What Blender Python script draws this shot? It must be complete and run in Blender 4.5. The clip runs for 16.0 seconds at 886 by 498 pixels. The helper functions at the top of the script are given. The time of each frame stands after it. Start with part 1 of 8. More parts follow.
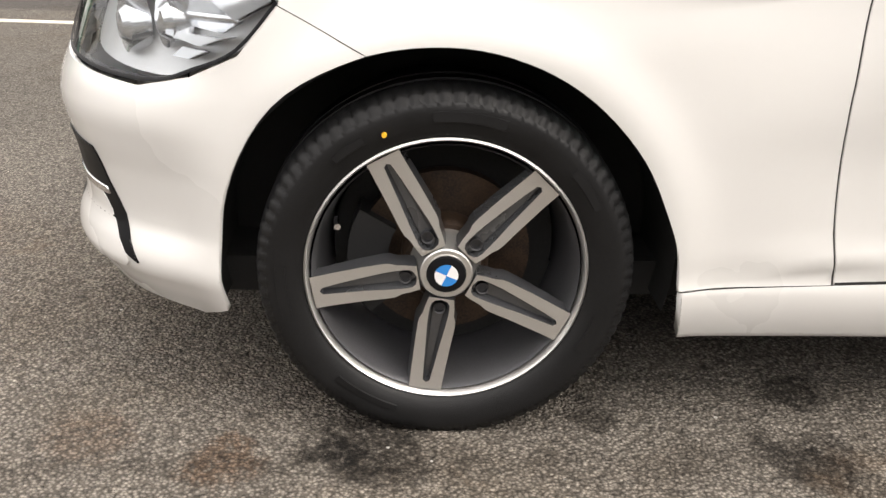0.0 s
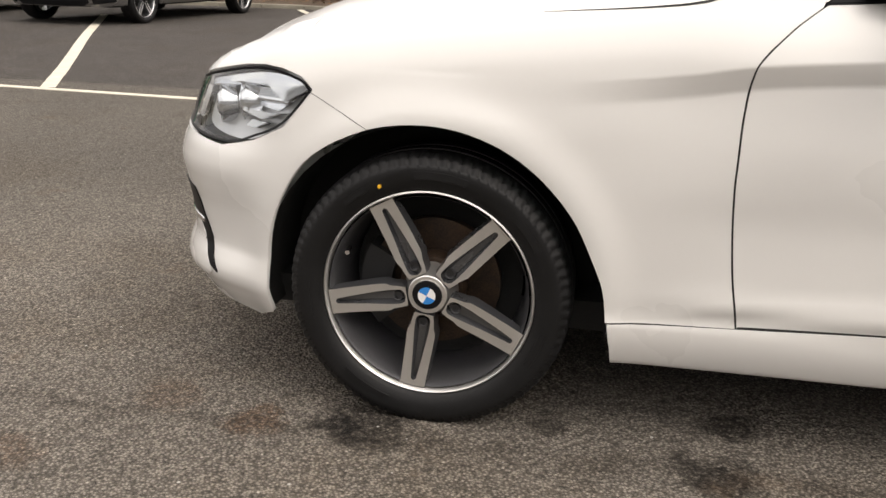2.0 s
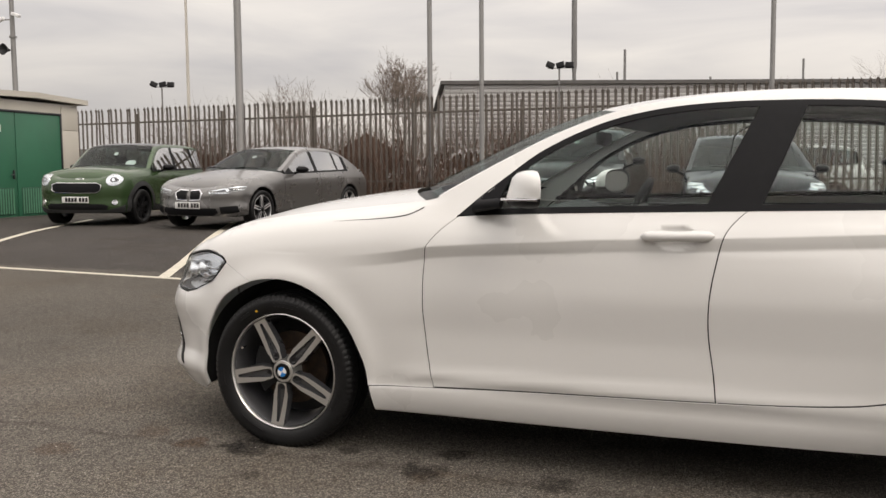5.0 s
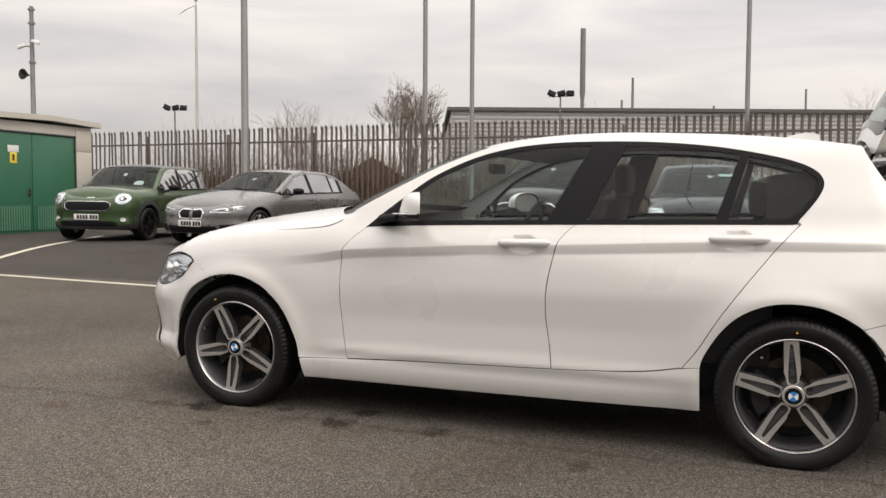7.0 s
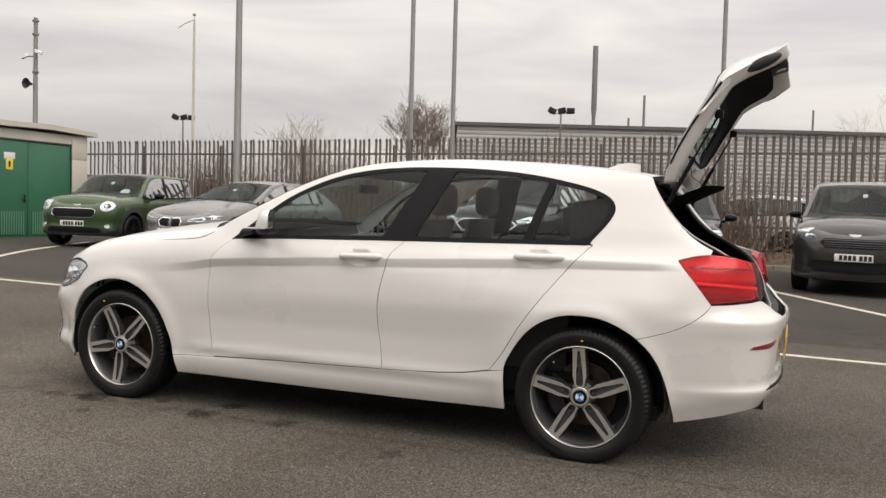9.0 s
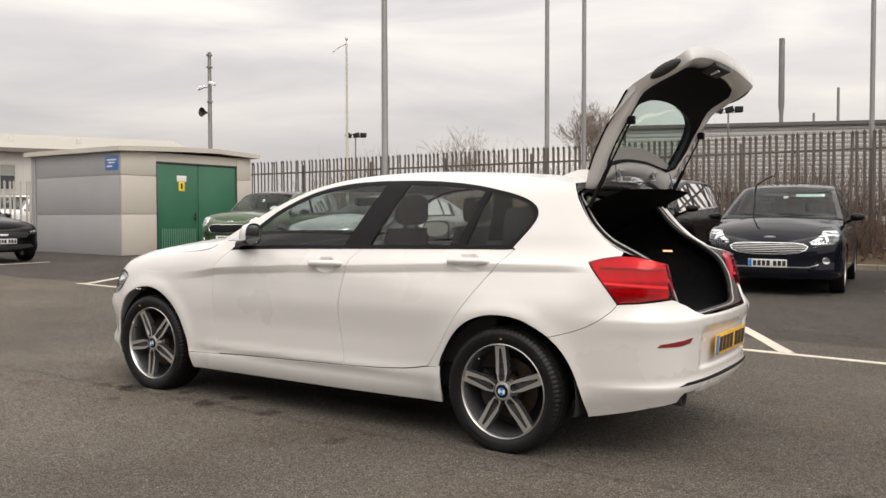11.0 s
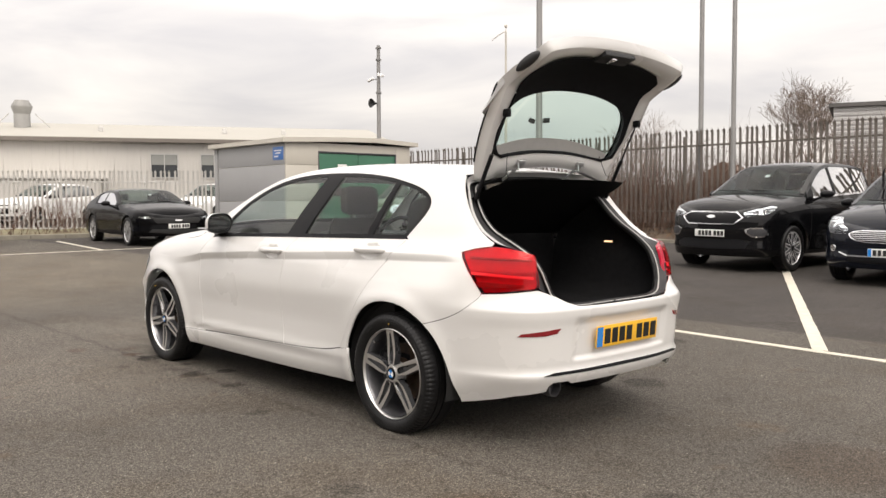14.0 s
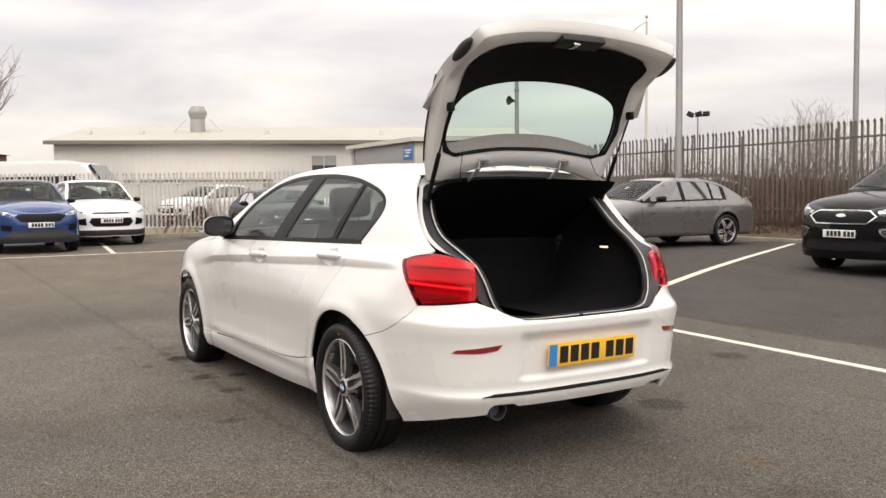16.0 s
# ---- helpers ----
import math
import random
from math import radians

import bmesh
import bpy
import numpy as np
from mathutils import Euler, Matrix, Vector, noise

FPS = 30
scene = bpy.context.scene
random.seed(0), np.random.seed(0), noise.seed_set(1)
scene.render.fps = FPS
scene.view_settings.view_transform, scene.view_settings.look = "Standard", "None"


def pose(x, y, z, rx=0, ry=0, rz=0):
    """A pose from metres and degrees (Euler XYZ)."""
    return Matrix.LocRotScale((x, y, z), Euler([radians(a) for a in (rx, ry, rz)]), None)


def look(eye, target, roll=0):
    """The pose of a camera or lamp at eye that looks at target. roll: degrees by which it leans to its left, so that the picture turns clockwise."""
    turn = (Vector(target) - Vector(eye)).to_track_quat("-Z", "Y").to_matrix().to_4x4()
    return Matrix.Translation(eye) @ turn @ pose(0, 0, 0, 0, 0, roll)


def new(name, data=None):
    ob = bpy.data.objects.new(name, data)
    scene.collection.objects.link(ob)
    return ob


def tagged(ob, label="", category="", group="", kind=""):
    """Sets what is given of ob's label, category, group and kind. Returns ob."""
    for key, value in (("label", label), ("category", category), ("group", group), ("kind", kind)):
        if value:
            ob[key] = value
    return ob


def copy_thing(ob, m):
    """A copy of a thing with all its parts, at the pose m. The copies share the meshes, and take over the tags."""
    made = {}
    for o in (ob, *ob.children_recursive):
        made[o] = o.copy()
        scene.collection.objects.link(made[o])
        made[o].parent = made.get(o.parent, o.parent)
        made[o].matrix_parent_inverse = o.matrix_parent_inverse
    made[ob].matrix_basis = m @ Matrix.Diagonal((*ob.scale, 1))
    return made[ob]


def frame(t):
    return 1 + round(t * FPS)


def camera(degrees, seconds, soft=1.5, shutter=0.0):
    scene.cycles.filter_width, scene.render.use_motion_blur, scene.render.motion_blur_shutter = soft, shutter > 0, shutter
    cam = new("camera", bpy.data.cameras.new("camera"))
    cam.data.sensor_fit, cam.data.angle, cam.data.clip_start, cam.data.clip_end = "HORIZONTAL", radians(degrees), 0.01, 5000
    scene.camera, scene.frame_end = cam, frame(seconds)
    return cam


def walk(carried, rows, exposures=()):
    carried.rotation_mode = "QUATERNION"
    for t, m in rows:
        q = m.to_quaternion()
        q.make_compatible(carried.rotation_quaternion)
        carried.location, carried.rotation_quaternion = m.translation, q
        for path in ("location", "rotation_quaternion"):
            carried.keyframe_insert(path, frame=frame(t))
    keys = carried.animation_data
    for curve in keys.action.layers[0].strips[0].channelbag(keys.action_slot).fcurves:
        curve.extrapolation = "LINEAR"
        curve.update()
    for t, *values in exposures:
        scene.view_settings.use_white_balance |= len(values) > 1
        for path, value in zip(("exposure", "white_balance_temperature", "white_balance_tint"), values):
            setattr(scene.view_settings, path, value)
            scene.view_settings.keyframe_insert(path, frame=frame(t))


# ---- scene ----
cam = camera(54.0, 16.0)
PATH = [
    (0, (-0.065, -1.32, 0.935), (0.015, 0.511, 0.136), 1.8),
    (0.5, (0.021, -1.353, 0.952), (0.028, 0.479, 0.148), 1.7),
    (1, (0.139, -1.434, 0.964), (0.02, 0.408, 0.196), 1.6),
    (1.5, (0.228, -1.558, 0.991), (0.0, 0.295, 0.274), 1.7),
    (2, (0.364, -1.765, 1.016), (0.016, 0.101, 0.389), 1.5),
    (2.5, (0.514, -1.925, 1.028), (0.088, -0.044, 0.498), 1.4),
    (3, (0.794, -2.133, 1.075), (0.248, -0.258, 0.646), 0.5),
    (3.5, (1.009, -2.389, 1.087), (0.4, -0.515, 0.745), -0.1),
    (4, (1.225, -2.609, 1.124), (0.591, -0.732, 0.851), -0.3),
    (4.5, (1.527, -2.838, 1.144), (0.867, -0.963, 0.923), -0.3),
    (6.8, (2.528, -3.742, 1.135), (1.821, -1.876, 0.993), 0.7),
    (7, (2.6, -3.823, 1.138), (1.896, -1.955, 1.004), 0.7),
    (7.5, (2.788, -3.969, 1.166), (2.102, -2.093, 1.06), 0.5),
    (8, (3.063, -4.078, 1.174), (2.388, -2.198, 1.079), 1.1),
    (8.5, (3.282, -4.104, 1.182), (2.604, -2.225, 1.076), 1.9),
    (9, (3.586, -3.975, 1.19), (2.848, -2.119, 1.085), 1.9),
    (9.2, (3.703, -3.925, 1.188), (2.93, -2.084, 1.087), 1.7),
    (11.5, (5.152, -3.673, 1.23), (3.966, -2.065, 1.127), 0.4),
    (12, (5.376, -3.56, 1.236), (4.135, -1.995, 1.119), 1.0),
    (12.5, (5.625, -3.349, 1.241), (4.315, -1.844, 1.114), 1.2),
    (13, (5.913, -3.234, 1.268), (4.542, -1.784, 1.13), 0.6),
    (13.5, (6.133, -3.093, 1.266), (4.712, -1.692, 1.134), 0.0),
    (14, (6.248, -2.834, 1.255), (4.773, -1.49, 1.127), -0.1),
    (14.5, (6.357, -2.601, 1.255), (4.822, -1.325, 1.132), -0.1),
    (15, (6.51, -2.323, 1.275), (4.914, -1.125, 1.156), -0.4),
    (15.5, (6.587, -2.085, 1.261), (4.938, -0.959, 1.145), -0.6),
    (16, (6.621, -1.767, 1.269), (4.915, -0.731, 1.138), -0.5),
]
EXPOSURES = [(0, 0.95, 6800, 11), (1.5, 0.68, 6900, 12), (3, 0.06, 7000, 12), (4.5, 0.0, 6950, 12), (7, 0.1, 6850, 12), (9, 0.05, 6850, 12), (11.5, 0.18, 6850, 12), (12.5, 0.16, 6850, 12), (13.5, 0.36, 6850, 12), (14.5, 0.45, 6850, 12), (16, 0.42, 6850, 12)]
walk(cam, [(t, look(eye, target, roll)) for t, eye, target, roll in PATH], EXPOSURES)

CY = 0.872                      # the white car's centre line
TILT_UP = Matrix.Rotation(radians(-0.6), 4, "Y") @ Matrix.Rotation(radians(-0.4), 4, "X")

# ---- light ----
world = bpy.data.worlds.new("world")
scene.world = world
world.use_nodes = True
wn, wl = world.node_tree.nodes, world.node_tree.links
wn.clear()
SUN_AZ, SUN_EL = radians(-28), radians(48)      # direction towards the sun, anticlockwise from +x
sky = wn.new("ShaderNodeTexSky")
sky.sky_type = "NISHITA"
sky.sun_disc = False
sky.sun_elevation = SUN_EL
sky.sun_rotation = radians(90) - SUN_AZ
sky.dust_density = 3.0
coord = wn.new("ShaderNodeTexCoord")
squash = wn.new("ShaderNodeMapping")
squash.inputs["Scale"].default_value = (1.6, 1.6, 7.5)
wl.new(coord.outputs["Generated"], squash.inputs["Vector"])
cloud = wn.new("ShaderNodeTexNoise")
cloud.inputs["Scale"].default_value = 1.7
cloud.inputs["Detail"].default_value = 7
cloud.inputs["Roughness"].default_value = 0.5
cloud.inputs["Distortion"].default_value = 0.5
wl.new(squash.outputs["Vector"], cloud.inputs["Vector"])
ramp = wn.new("ShaderNodeValToRGB")
ramp.color_ramp.elements[0].position, ramp.color_ramp.elements[0].color = 0.33, (0.66, 0.655, 0.68, 1)
ramp.color_ramp.elements[1].position, ramp.color_ramp.elements[1].color = 0.66, (1.0, 0.97, 0.93, 1)
wl.new(cloud.outputs["Fac"], ramp.inputs["Fac"])
skybg, cloudbg, addbg, wout = wn.new("ShaderNodeBackground"), wn.new("ShaderNodeBackground"), wn.new("ShaderNodeMixShader"), wn.new("ShaderNodeOutputWorld")
wl.new(sky.outputs["Color"], skybg.inputs["Color"])
skybg.inputs["Strength"].default_value = 0.10
wl.new(ramp.outputs["Color"], cloudbg.inputs["Color"])
# an overcast sky: brighter towards the zenith
up = wn.new("ShaderNodeSeparateXYZ")
wl.new(coord.outputs["Generated"], up.inputs[0])
zen = wn.new("ShaderNodeMapRange")
zen.inputs["From Min"].default_value, zen.inputs["From Max"].default_value = 0.0, 1.0
zen.inputs["To Min"].default_value, zen.inputs["To Max"].default_value = 0.82, 2.4
wl.new(up.outputs["Z"], zen.inputs["Value"])
# and towards the sun
side = wn.new("ShaderNodeVectorMath")
side.operation = "DOT_PRODUCT"
side.inputs[1].default_value = (0.16 * math.cos(SUN_AZ), 0.16 * math.sin(SUN_AZ), 0)
wl.new(coord.outputs["Generated"], side.inputs[0])
glow = wn.new("ShaderNodeMath")
glow.operation = "MULTIPLY_ADD"
wl.new(side.outputs["Value"], glow.inputs[0])
wl.new(zen.outputs["Result"], glow.inputs[1])
wl.new(zen.outputs["Result"], glow.inputs[2])
wl.new(glow.outputs[0], cloudbg.inputs["Strength"])
addbg.inputs["Fac"].default_value = 0.9
wl.new(skybg.outputs[0], addbg.inputs[1])
wl.new(cloudbg.outputs[0], addbg.inputs[2])
wl.new(addbg.outputs[0], wout.inputs["Surface"])

sun = new("sun", bpy.data.lights.new("sun", "SUN"))
sun.data.energy, sun.data.angle, sun.data.color = 0.9, radians(30), (1.0, 0.95, 0.88)
sun_dir = Vector((math.cos(SUN_AZ) * math.cos(SUN_EL), math.sin(SUN_AZ) * math.cos(SUN_EL), math.sin(SUN_EL)))
sun.matrix_world = look(sun_dir * 50, (0, 0, 0))

# ---- materials ----
MATS = {}


def mat(name, base, rough=0.5, metal=0.0, coat=0.0, var=0.12, scale=20.0, fine=300.0, bump=0.0, bump_scale=80.0, spec=0.5, tint=None, random_piece=0.0, coords="Object"):
    """A surface with two scales of variation in colour and roughness, and fine relief."""
    if name in MATS:
        return MATS[name]
    m = bpy.data.materials.new(name)
    m.use_nodes = True
    nd, ln = m.node_tree.nodes, m.node_tree.links
    p = nd["Principled BSDF"]
    p.inputs["Roughness"].default_value, p.inputs["Metallic"].default_value = rough, metal
    p.inputs["Coat Weight"].default_value, p.inputs["Coat Roughness"].default_value = coat, 0.03
    p.inputs["Specular IOR Level"].default_value = spec
    tc = nd.new("ShaderNodeTexCoord")
    a, b = nd.new("ShaderNodeTexNoise"), nd.new("ShaderNodeTexNoise")
    a.inputs["Scale"].default_value, a.inputs["Detail"].default_value = scale, 5
    b.inputs["Scale"].default_value, b.inputs["Detail"].default_value = fine, 3
    for n in (a, b):
        ln.new(tc.outputs[coords], n.inputs["Vector"])
    mix = nd.new("ShaderNodeMath")
    mix.operation = "MULTIPLY_ADD"
    mix.inputs[1].default_value = 0.5
    half = nd.new("ShaderNodeMath")
    half.operation = "MULTIPLY"
    half.inputs[1].default_value = 0.5
    ln.new(b.outputs["Fac"], half.inputs[0])
    ln.new(a.outputs["Fac"], mix.inputs[0])
    ln.new(half.outputs[0], mix.inputs[2])
    r = nd.new("ShaderNodeValToRGB")
    lo = [c * (1 - var) for c in base]
    hi = [min(1, c * (1 + var)) for c in (tint or base)]
    r.color_ramp.elements[0].position, r.color_ramp.elements[0].color = 0.3, (*lo, 1)
    r.color_ramp.elements[1].position, r.color_ramp.elements[1].color = 0.7, (*hi, 1)
    ln.new(mix.outputs[0], r.inputs["Fac"])
    colour = r.outputs["Color"]
    if random_piece:
        oi, hs, sc = nd.new("ShaderNodeObjectInfo"), nd.new("ShaderNodeHueSaturation"), nd.new("ShaderNodeMapRange")
        sc.inputs["To Min"].default_value, sc.inputs["To Max"].default_value = 1 - random_piece, 1 + random_piece
        ln.new(oi.outputs["Random"], sc.inputs["Value"])
        ln.new(sc.outputs["Result"], hs.inputs["Value"])
        ln.new(colour, hs.inputs["Color"])
        colour = hs.outputs["Color"]
    ln.new(colour, p.inputs["Base Color"])
    rr = nd.new("ShaderNodeMapRange")
    rr.inputs["To Min"].default_value, rr.inputs["To Max"].default_value = max(0.02, rough * 0.85), min(1, rough * 1.15)
    ln.new(a.outputs["Fac"], rr.inputs["Value"])
    ln.new(rr.outputs["Result"], p.inputs["Roughness"])
    if bump:
        bt, bn = nd.new("ShaderNodeTexNoise"), nd.new("ShaderNodeBump")
        bt.inputs["Scale"].default_value, bt.inputs["Detail"].default_value = bump_scale, 4
        ln.new(tc.outputs[coords], bt.inputs["Vector"])
        bn.inputs["Strength"].default_value, bn.inputs["Distance"].default_value = bump, 0.01
        ln.new(bt.outputs["Fac"], bn.inputs["Height"])
        ln.new(bn.outputs["Normal"], p.inputs["Normal"])
    MATS[name] = m
    return m


def glass(name, tint, gloss=1.0):
    """A thin pane: tinted see-through with a mirror gloss that grows with the angle."""
    m = bpy.data.materials.new(name)
    m.use_nodes = True
    nd, ln = m.node_tree.nodes, m.node_tree.links
    nd.clear()
    out, mx, tr, gl, fr, pw, sc = (nd.new("ShaderNode" + k) for k in ("OutputMaterial", "MixShader", "BsdfTransparent", "BsdfGlossy", "LayerWeight", "Math", "Math"))
    fr.inputs["Blend"].default_value = 0.5
    pw.operation, sc.operation = "POWER", "MULTIPLY_ADD"
    pw.inputs[1].default_value = 3.0
    sc.inputs[1].default_value, sc.inputs[2].default_value = 0.80 * gloss, 0.035 * gloss
    sc.use_clamp = True
    ln.new(fr.outputs["Facing"], pw.inputs[0])
    ln.new(pw.outputs[0], sc.inputs[0])
    tr.inputs["Color"].default_value = (*tint, 1)
    gl.inputs["Roughness"].default_value = 0.02
    ln.new(sc.outputs[0], mx.inputs["Fac"])
    ln.new(tr.outputs[0], mx.inputs[1])
    ln.new(gl.outputs[0], mx.inputs[2])
    ln.new(mx.outputs[0], out.inputs["Surface"])
    return m


def lens_red(name):
    m = mat(name, (0.50, 0.003, 0.030), 0.2, 0, 0.3, 0.25, 30, 200)
    m.node_tree.nodes["Principled BSDF"].inputs["Emission Strength"].default_value = 0.0
    return m


M_WHITE = mat("white_paint", (0.71, 0.70, 0.68), 0.28, 0, 1.0, 0.005, 1.2, 60)
M_WHITE.node_tree.nodes["Principled BSDF"].inputs["Coat Roughness"].default_value = 0.16
M_BLACKTRIM = mat("black_trim", (0.008, 0.008, 0.009), 0.42, 0, 0.0, 0.2, 30, 400, spec=0.12)
M_PLASTIC = mat("black_plastic", (0.02, 0.02, 0.021), 0.6, 0, 0, 0.2, 30, 400, 0.15, 900)
M_LINER = mat("dark_liner", (0.014, 0.014, 0.014), 0.85, 0, 0, 0.3, 20, 200)
M_CARPET = mat("boot_carpet", (0.013, 0.013, 0.014), 0.95, 0, 0, 0.4, 30, 800, 0.3, 900, spec=0.1)
M_SEAT = mat("seat_cloth", (0.010, 0.010, 0.011), 0.85, 0, 0, 0.3, 30, 500, 0.2, 900)
M_HEADLINER = mat("headliner", (0.13, 0.13, 0.13), 0.9, 0, 0, 0.1, 20, 500)
M_RUBBER = mat("tyre_rubber", (0.0085, 0.0085, 0.009), 0.45, 0, 0, 0.4, 14, 260, 0.15, 500, spec=0.28)
M_MACHINED = mat("machined_alloy", (0.70, 0.69, 0.67), 0.36, 0.9, 0.3, 0.06, 8, 500)
M_GUNMETAL = mat("gunmetal_paint", (0.10, 0.103, 0.11), 0.28, 0.6, 0.8, 0.15, 12, 300)
# gunmetal lightened in colour for the sky light inside the rim
M_BARREL = mat("barrel_paint", (0.17, 0.17, 0.18), 0.34, 0.7, 0.5, 0.12, 12, 300)
M_SILVER = mat("silver_paint", (0.62, 0.62, 0.63), 0.34, 0.55, 0.6, 0.08, 10, 300)
M_CHROME = mat("chrome", (0.8, 0.8, 0.82), 0.08, 1.0, 0, 0.03, 10, 200)
M_DISC = mat("brake_disc", (0.022, 0.018, 0.016), 0.5, 0.4, 0, 0.4, 25, 250, tint=(0.06, 0.036, 0.022))
M_STEEL = mat("dark_steel", (0.09, 0.09, 0.095), 0.45, 0.8, 0, 0.2, 40, 300)
M_RED = lens_red("red_lens")
M_REDPALE = mat("pale_red_lens", (0.95, 0.20, 0.24), 0.15, 0, 1.0, 0.1, 30, 200)
M_TRIMGREY = mat("grey_trim", (0.05, 0.05, 0.052), 0.5, 0, 0, 0.15, 20, 300, 0.1, 700, spec=0.3)
M_REDDARK = mat("dark_red_lens", (0.22, 0.010, 0.014), 0.15, 0, 1.0, 0.2, 30, 200)
M_BLUE = mat("enamel_blue", (0.02, 0.22, 0.62), 0.2, 0, 1.0, 0.05, 30, 200)
M_ENAMELW = mat("enamel_white", (0.8, 0.8, 0.8), 0.2, 0, 1.0, 0.03, 30, 200)
M_YPLATE = mat("yellow_plate", (0.85, 0.47, 0.03), 0.35, 0, 0.5, 0.05, 20, 300)
M_WPLATE = mat("white_plate", (0.75, 0.75, 0.73), 0.35, 0, 0.5, 0.05, 20, 300)
M_BLACKINK = mat("black_ink", (0.012, 0.012, 0.012), 0.4, 0, 0, 0.1, 30, 300)
M_LAMP = mat("lamp_reflector", (0.75, 0.76, 0.78), 0.12, 0.9, 0, 0.06, 40, 200)
G_SIDE = glass("side_glass", (0.88, 0.94, 0.92), 0.62)
G_REAR = glass("rear_glass", (0.45, 0.51, 0.50), 0.8)
G_HATCH = glass("hatch_glass", (0.72, 0.86, 0.80))
G_CARSIDE = glass("car_side_glass", (0.42, 0.47, 0.46), 3.6)
G_LAMP = glass("lamp_glass", (0.93, 0.95, 0.96))
G_SCREEN = glass("screen_glass", (0.62, 0.72, 0.69), 0.34)
G_TAIL = glass("tail_glass", (1.0, 0.16, 0.20), 0.7)


def asphalt():
    m = bpy.data.materials.new("asphalt")
    m.use_nodes = True
    nd, ln = m.node_tree.nodes, m.node_tree.links
    p = nd["Principled BSDF"]
    tc = nd.new("ShaderNodeTexCoord")

    def noise_(scale, detail, rough=0.6):
        n = nd.new("ShaderNodeTexNoise")
        n.inputs["Scale"].default_value, n.inputs["Detail"].default_value, n.inputs["Roughness"].default_value = scale, detail, rough
        ln.new(tc.outputs["Object"], n.inputs["Vector"])
        return n

    def ramp_(src, stops):
        r = nd.new("ShaderNodeValToRGB")
        e = r.color_ramp.elements
        e[0].position, e[0].color = stops[0][0], (*stops[0][1], 1)
        e[1].position, e[1].color = stops[-1][0], (*stops[-1][1], 1)
        for pos, c in stops[1:-1]:
            k = e.new(pos)
            k.color = (*c, 1)
        ln.new(src, r.inputs["Fac"])
        return r

    def mixc(kind, fac, a, b):
        x = nd.new("ShaderNodeMix")
        x.data_type, x.blend_type = "RGBA", kind
        if isinstance(fac, float):
            x.inputs[0].default_value = fac
        else:
            ln.new(fac, x.inputs[0])
        ln.new(a, x.inputs[6])
        ln.new(b, x.inputs[7])
        return x.outputs[2]
    chips = nd.new("ShaderNodeTexVoronoi")
    chips.inputs["Scale"].default_value = 150
    ln.new(tc.outputs["Object"], chips.inputs["Vector"])
    chip_col = ramp_(chips.outputs["Color"], [(0.0, (0.070, 0.064, 0.057)), (0.45, (0.166, 0.152, 0.134)), (0.9, (0.240, 0.220, 0.194)), (1.0, (0.40, 0.37, 0.33))])
    binder = ramp_(chips.outputs["Distance"], [(0.26, (1.08, 1.08, 1.08)), (0.62, (0.42, 0.41, 0.40))])
    base = mixc("MULTIPLY", 1.0, chip_col.outputs[0], binder.outputs[0])
    fine = ramp_(noise_(38, 5).outputs["Fac"], [(0.32, (0.72, 0.72, 0.72)), (0.68, (1.22, 1.21, 1.19))])
    base = mixc("MULTIPLY", 0.75, base, fine.outputs[0])
    broad = ramp_(noise_(0.55, 6).outputs["Fac"], [(0.3, (0.82, 0.81, 0.80)), (0.72, (1.16, 1.15, 1.13))])
    base = mixc("MULTIPLY", 0.9, base, broad.outputs[0])
    mid = ramp_(noise_(3.3, 6, 0.65).outputs["Fac"], [(0.57, (1, 1, 1)), (0.72, (0.66, 0.65, 0.64))])
    base = mixc("MULTIPLY", 0.6, base, mid.outputs[0])
    rust = ramp_(noise_(2.1, 5).outputs["Fac"], [(0.64, (0, 0, 0)), (0.76, (0.5, 0.5, 0.5))])
    rust_col = nd.new("ShaderNodeRGB")
    rust_col.outputs[0].default_value = (0.13, 0.085, 0.05, 1)
    base = mixc("MIX", rust.outputs[0], base, rust_col.outputs[0])
    # lightened patches, oil spots, brown stains and an old seam
    wobble = nd.new("ShaderNodeMix")
    wobble.data_type, wobble.blend_type = "RGBA", "LINEAR_LIGHT"
    wobble.inputs[0].default_value = 0.11
    ln.new(tc.outputs["Object"], wobble.inputs[6])
    ln.new(noise_(9, 6, 0.7).outputs["Color"], wobble.inputs[7])
    flecks = ramp_(noise_(55, 4, 0.7).outputs["Fac"], [(0.36, (0.2, 0.2, 0.2)), (0.52, (1, 1, 1))])

    def spot(col, x, y, r, k, tone):
        d, mr, mul, rgb = (nd.new("ShaderNode" + q) for q in ("VectorMath", "MapRange", "Math", "RGB"))
        d.operation = "DISTANCE"
        d.inputs[1].default_value = (x, y, 0)
        ln.new(wobble.outputs[2], d.inputs[0])
        mr.inputs["From Min"].default_value, mr.inputs["From Max"].default_value = r * 0.62, r * 1.08
        mr.inputs["To Min"].default_value, mr.inputs["To Max"].default_value = k, 0.0
        ln.new(d.outputs["Value"], mr.inputs["Value"])
        mul.operation = "MULTIPLY"
        ln.new(mr.outputs["Result"], mul.inputs[0])
        ln.new(flecks.outputs[0], mul.inputs[1])
        rgb.outputs[0].default_value = (*tone, 1)
        return mixc("MULTIPLY", mul.outputs[0], col, rgb.outputs[0])
    oil, brown = (0.22, 0.21, 0.20), (0.62, 0.40, 0.26)
    # broad patches lightened in the colour where the ground rendered too dark
    base = spot(base, -0.5, -0.1, 2.2, 1.0, (1.34, 1.33, 1.33))
    base = spot(base, 4.4, -1.4, 1.9, 0.9, (1.34, 1.31, 1.26))
    base = spot(base, -9.5, -0.5, 6.0, 1.0, (1.45, 1.40, 1.30))
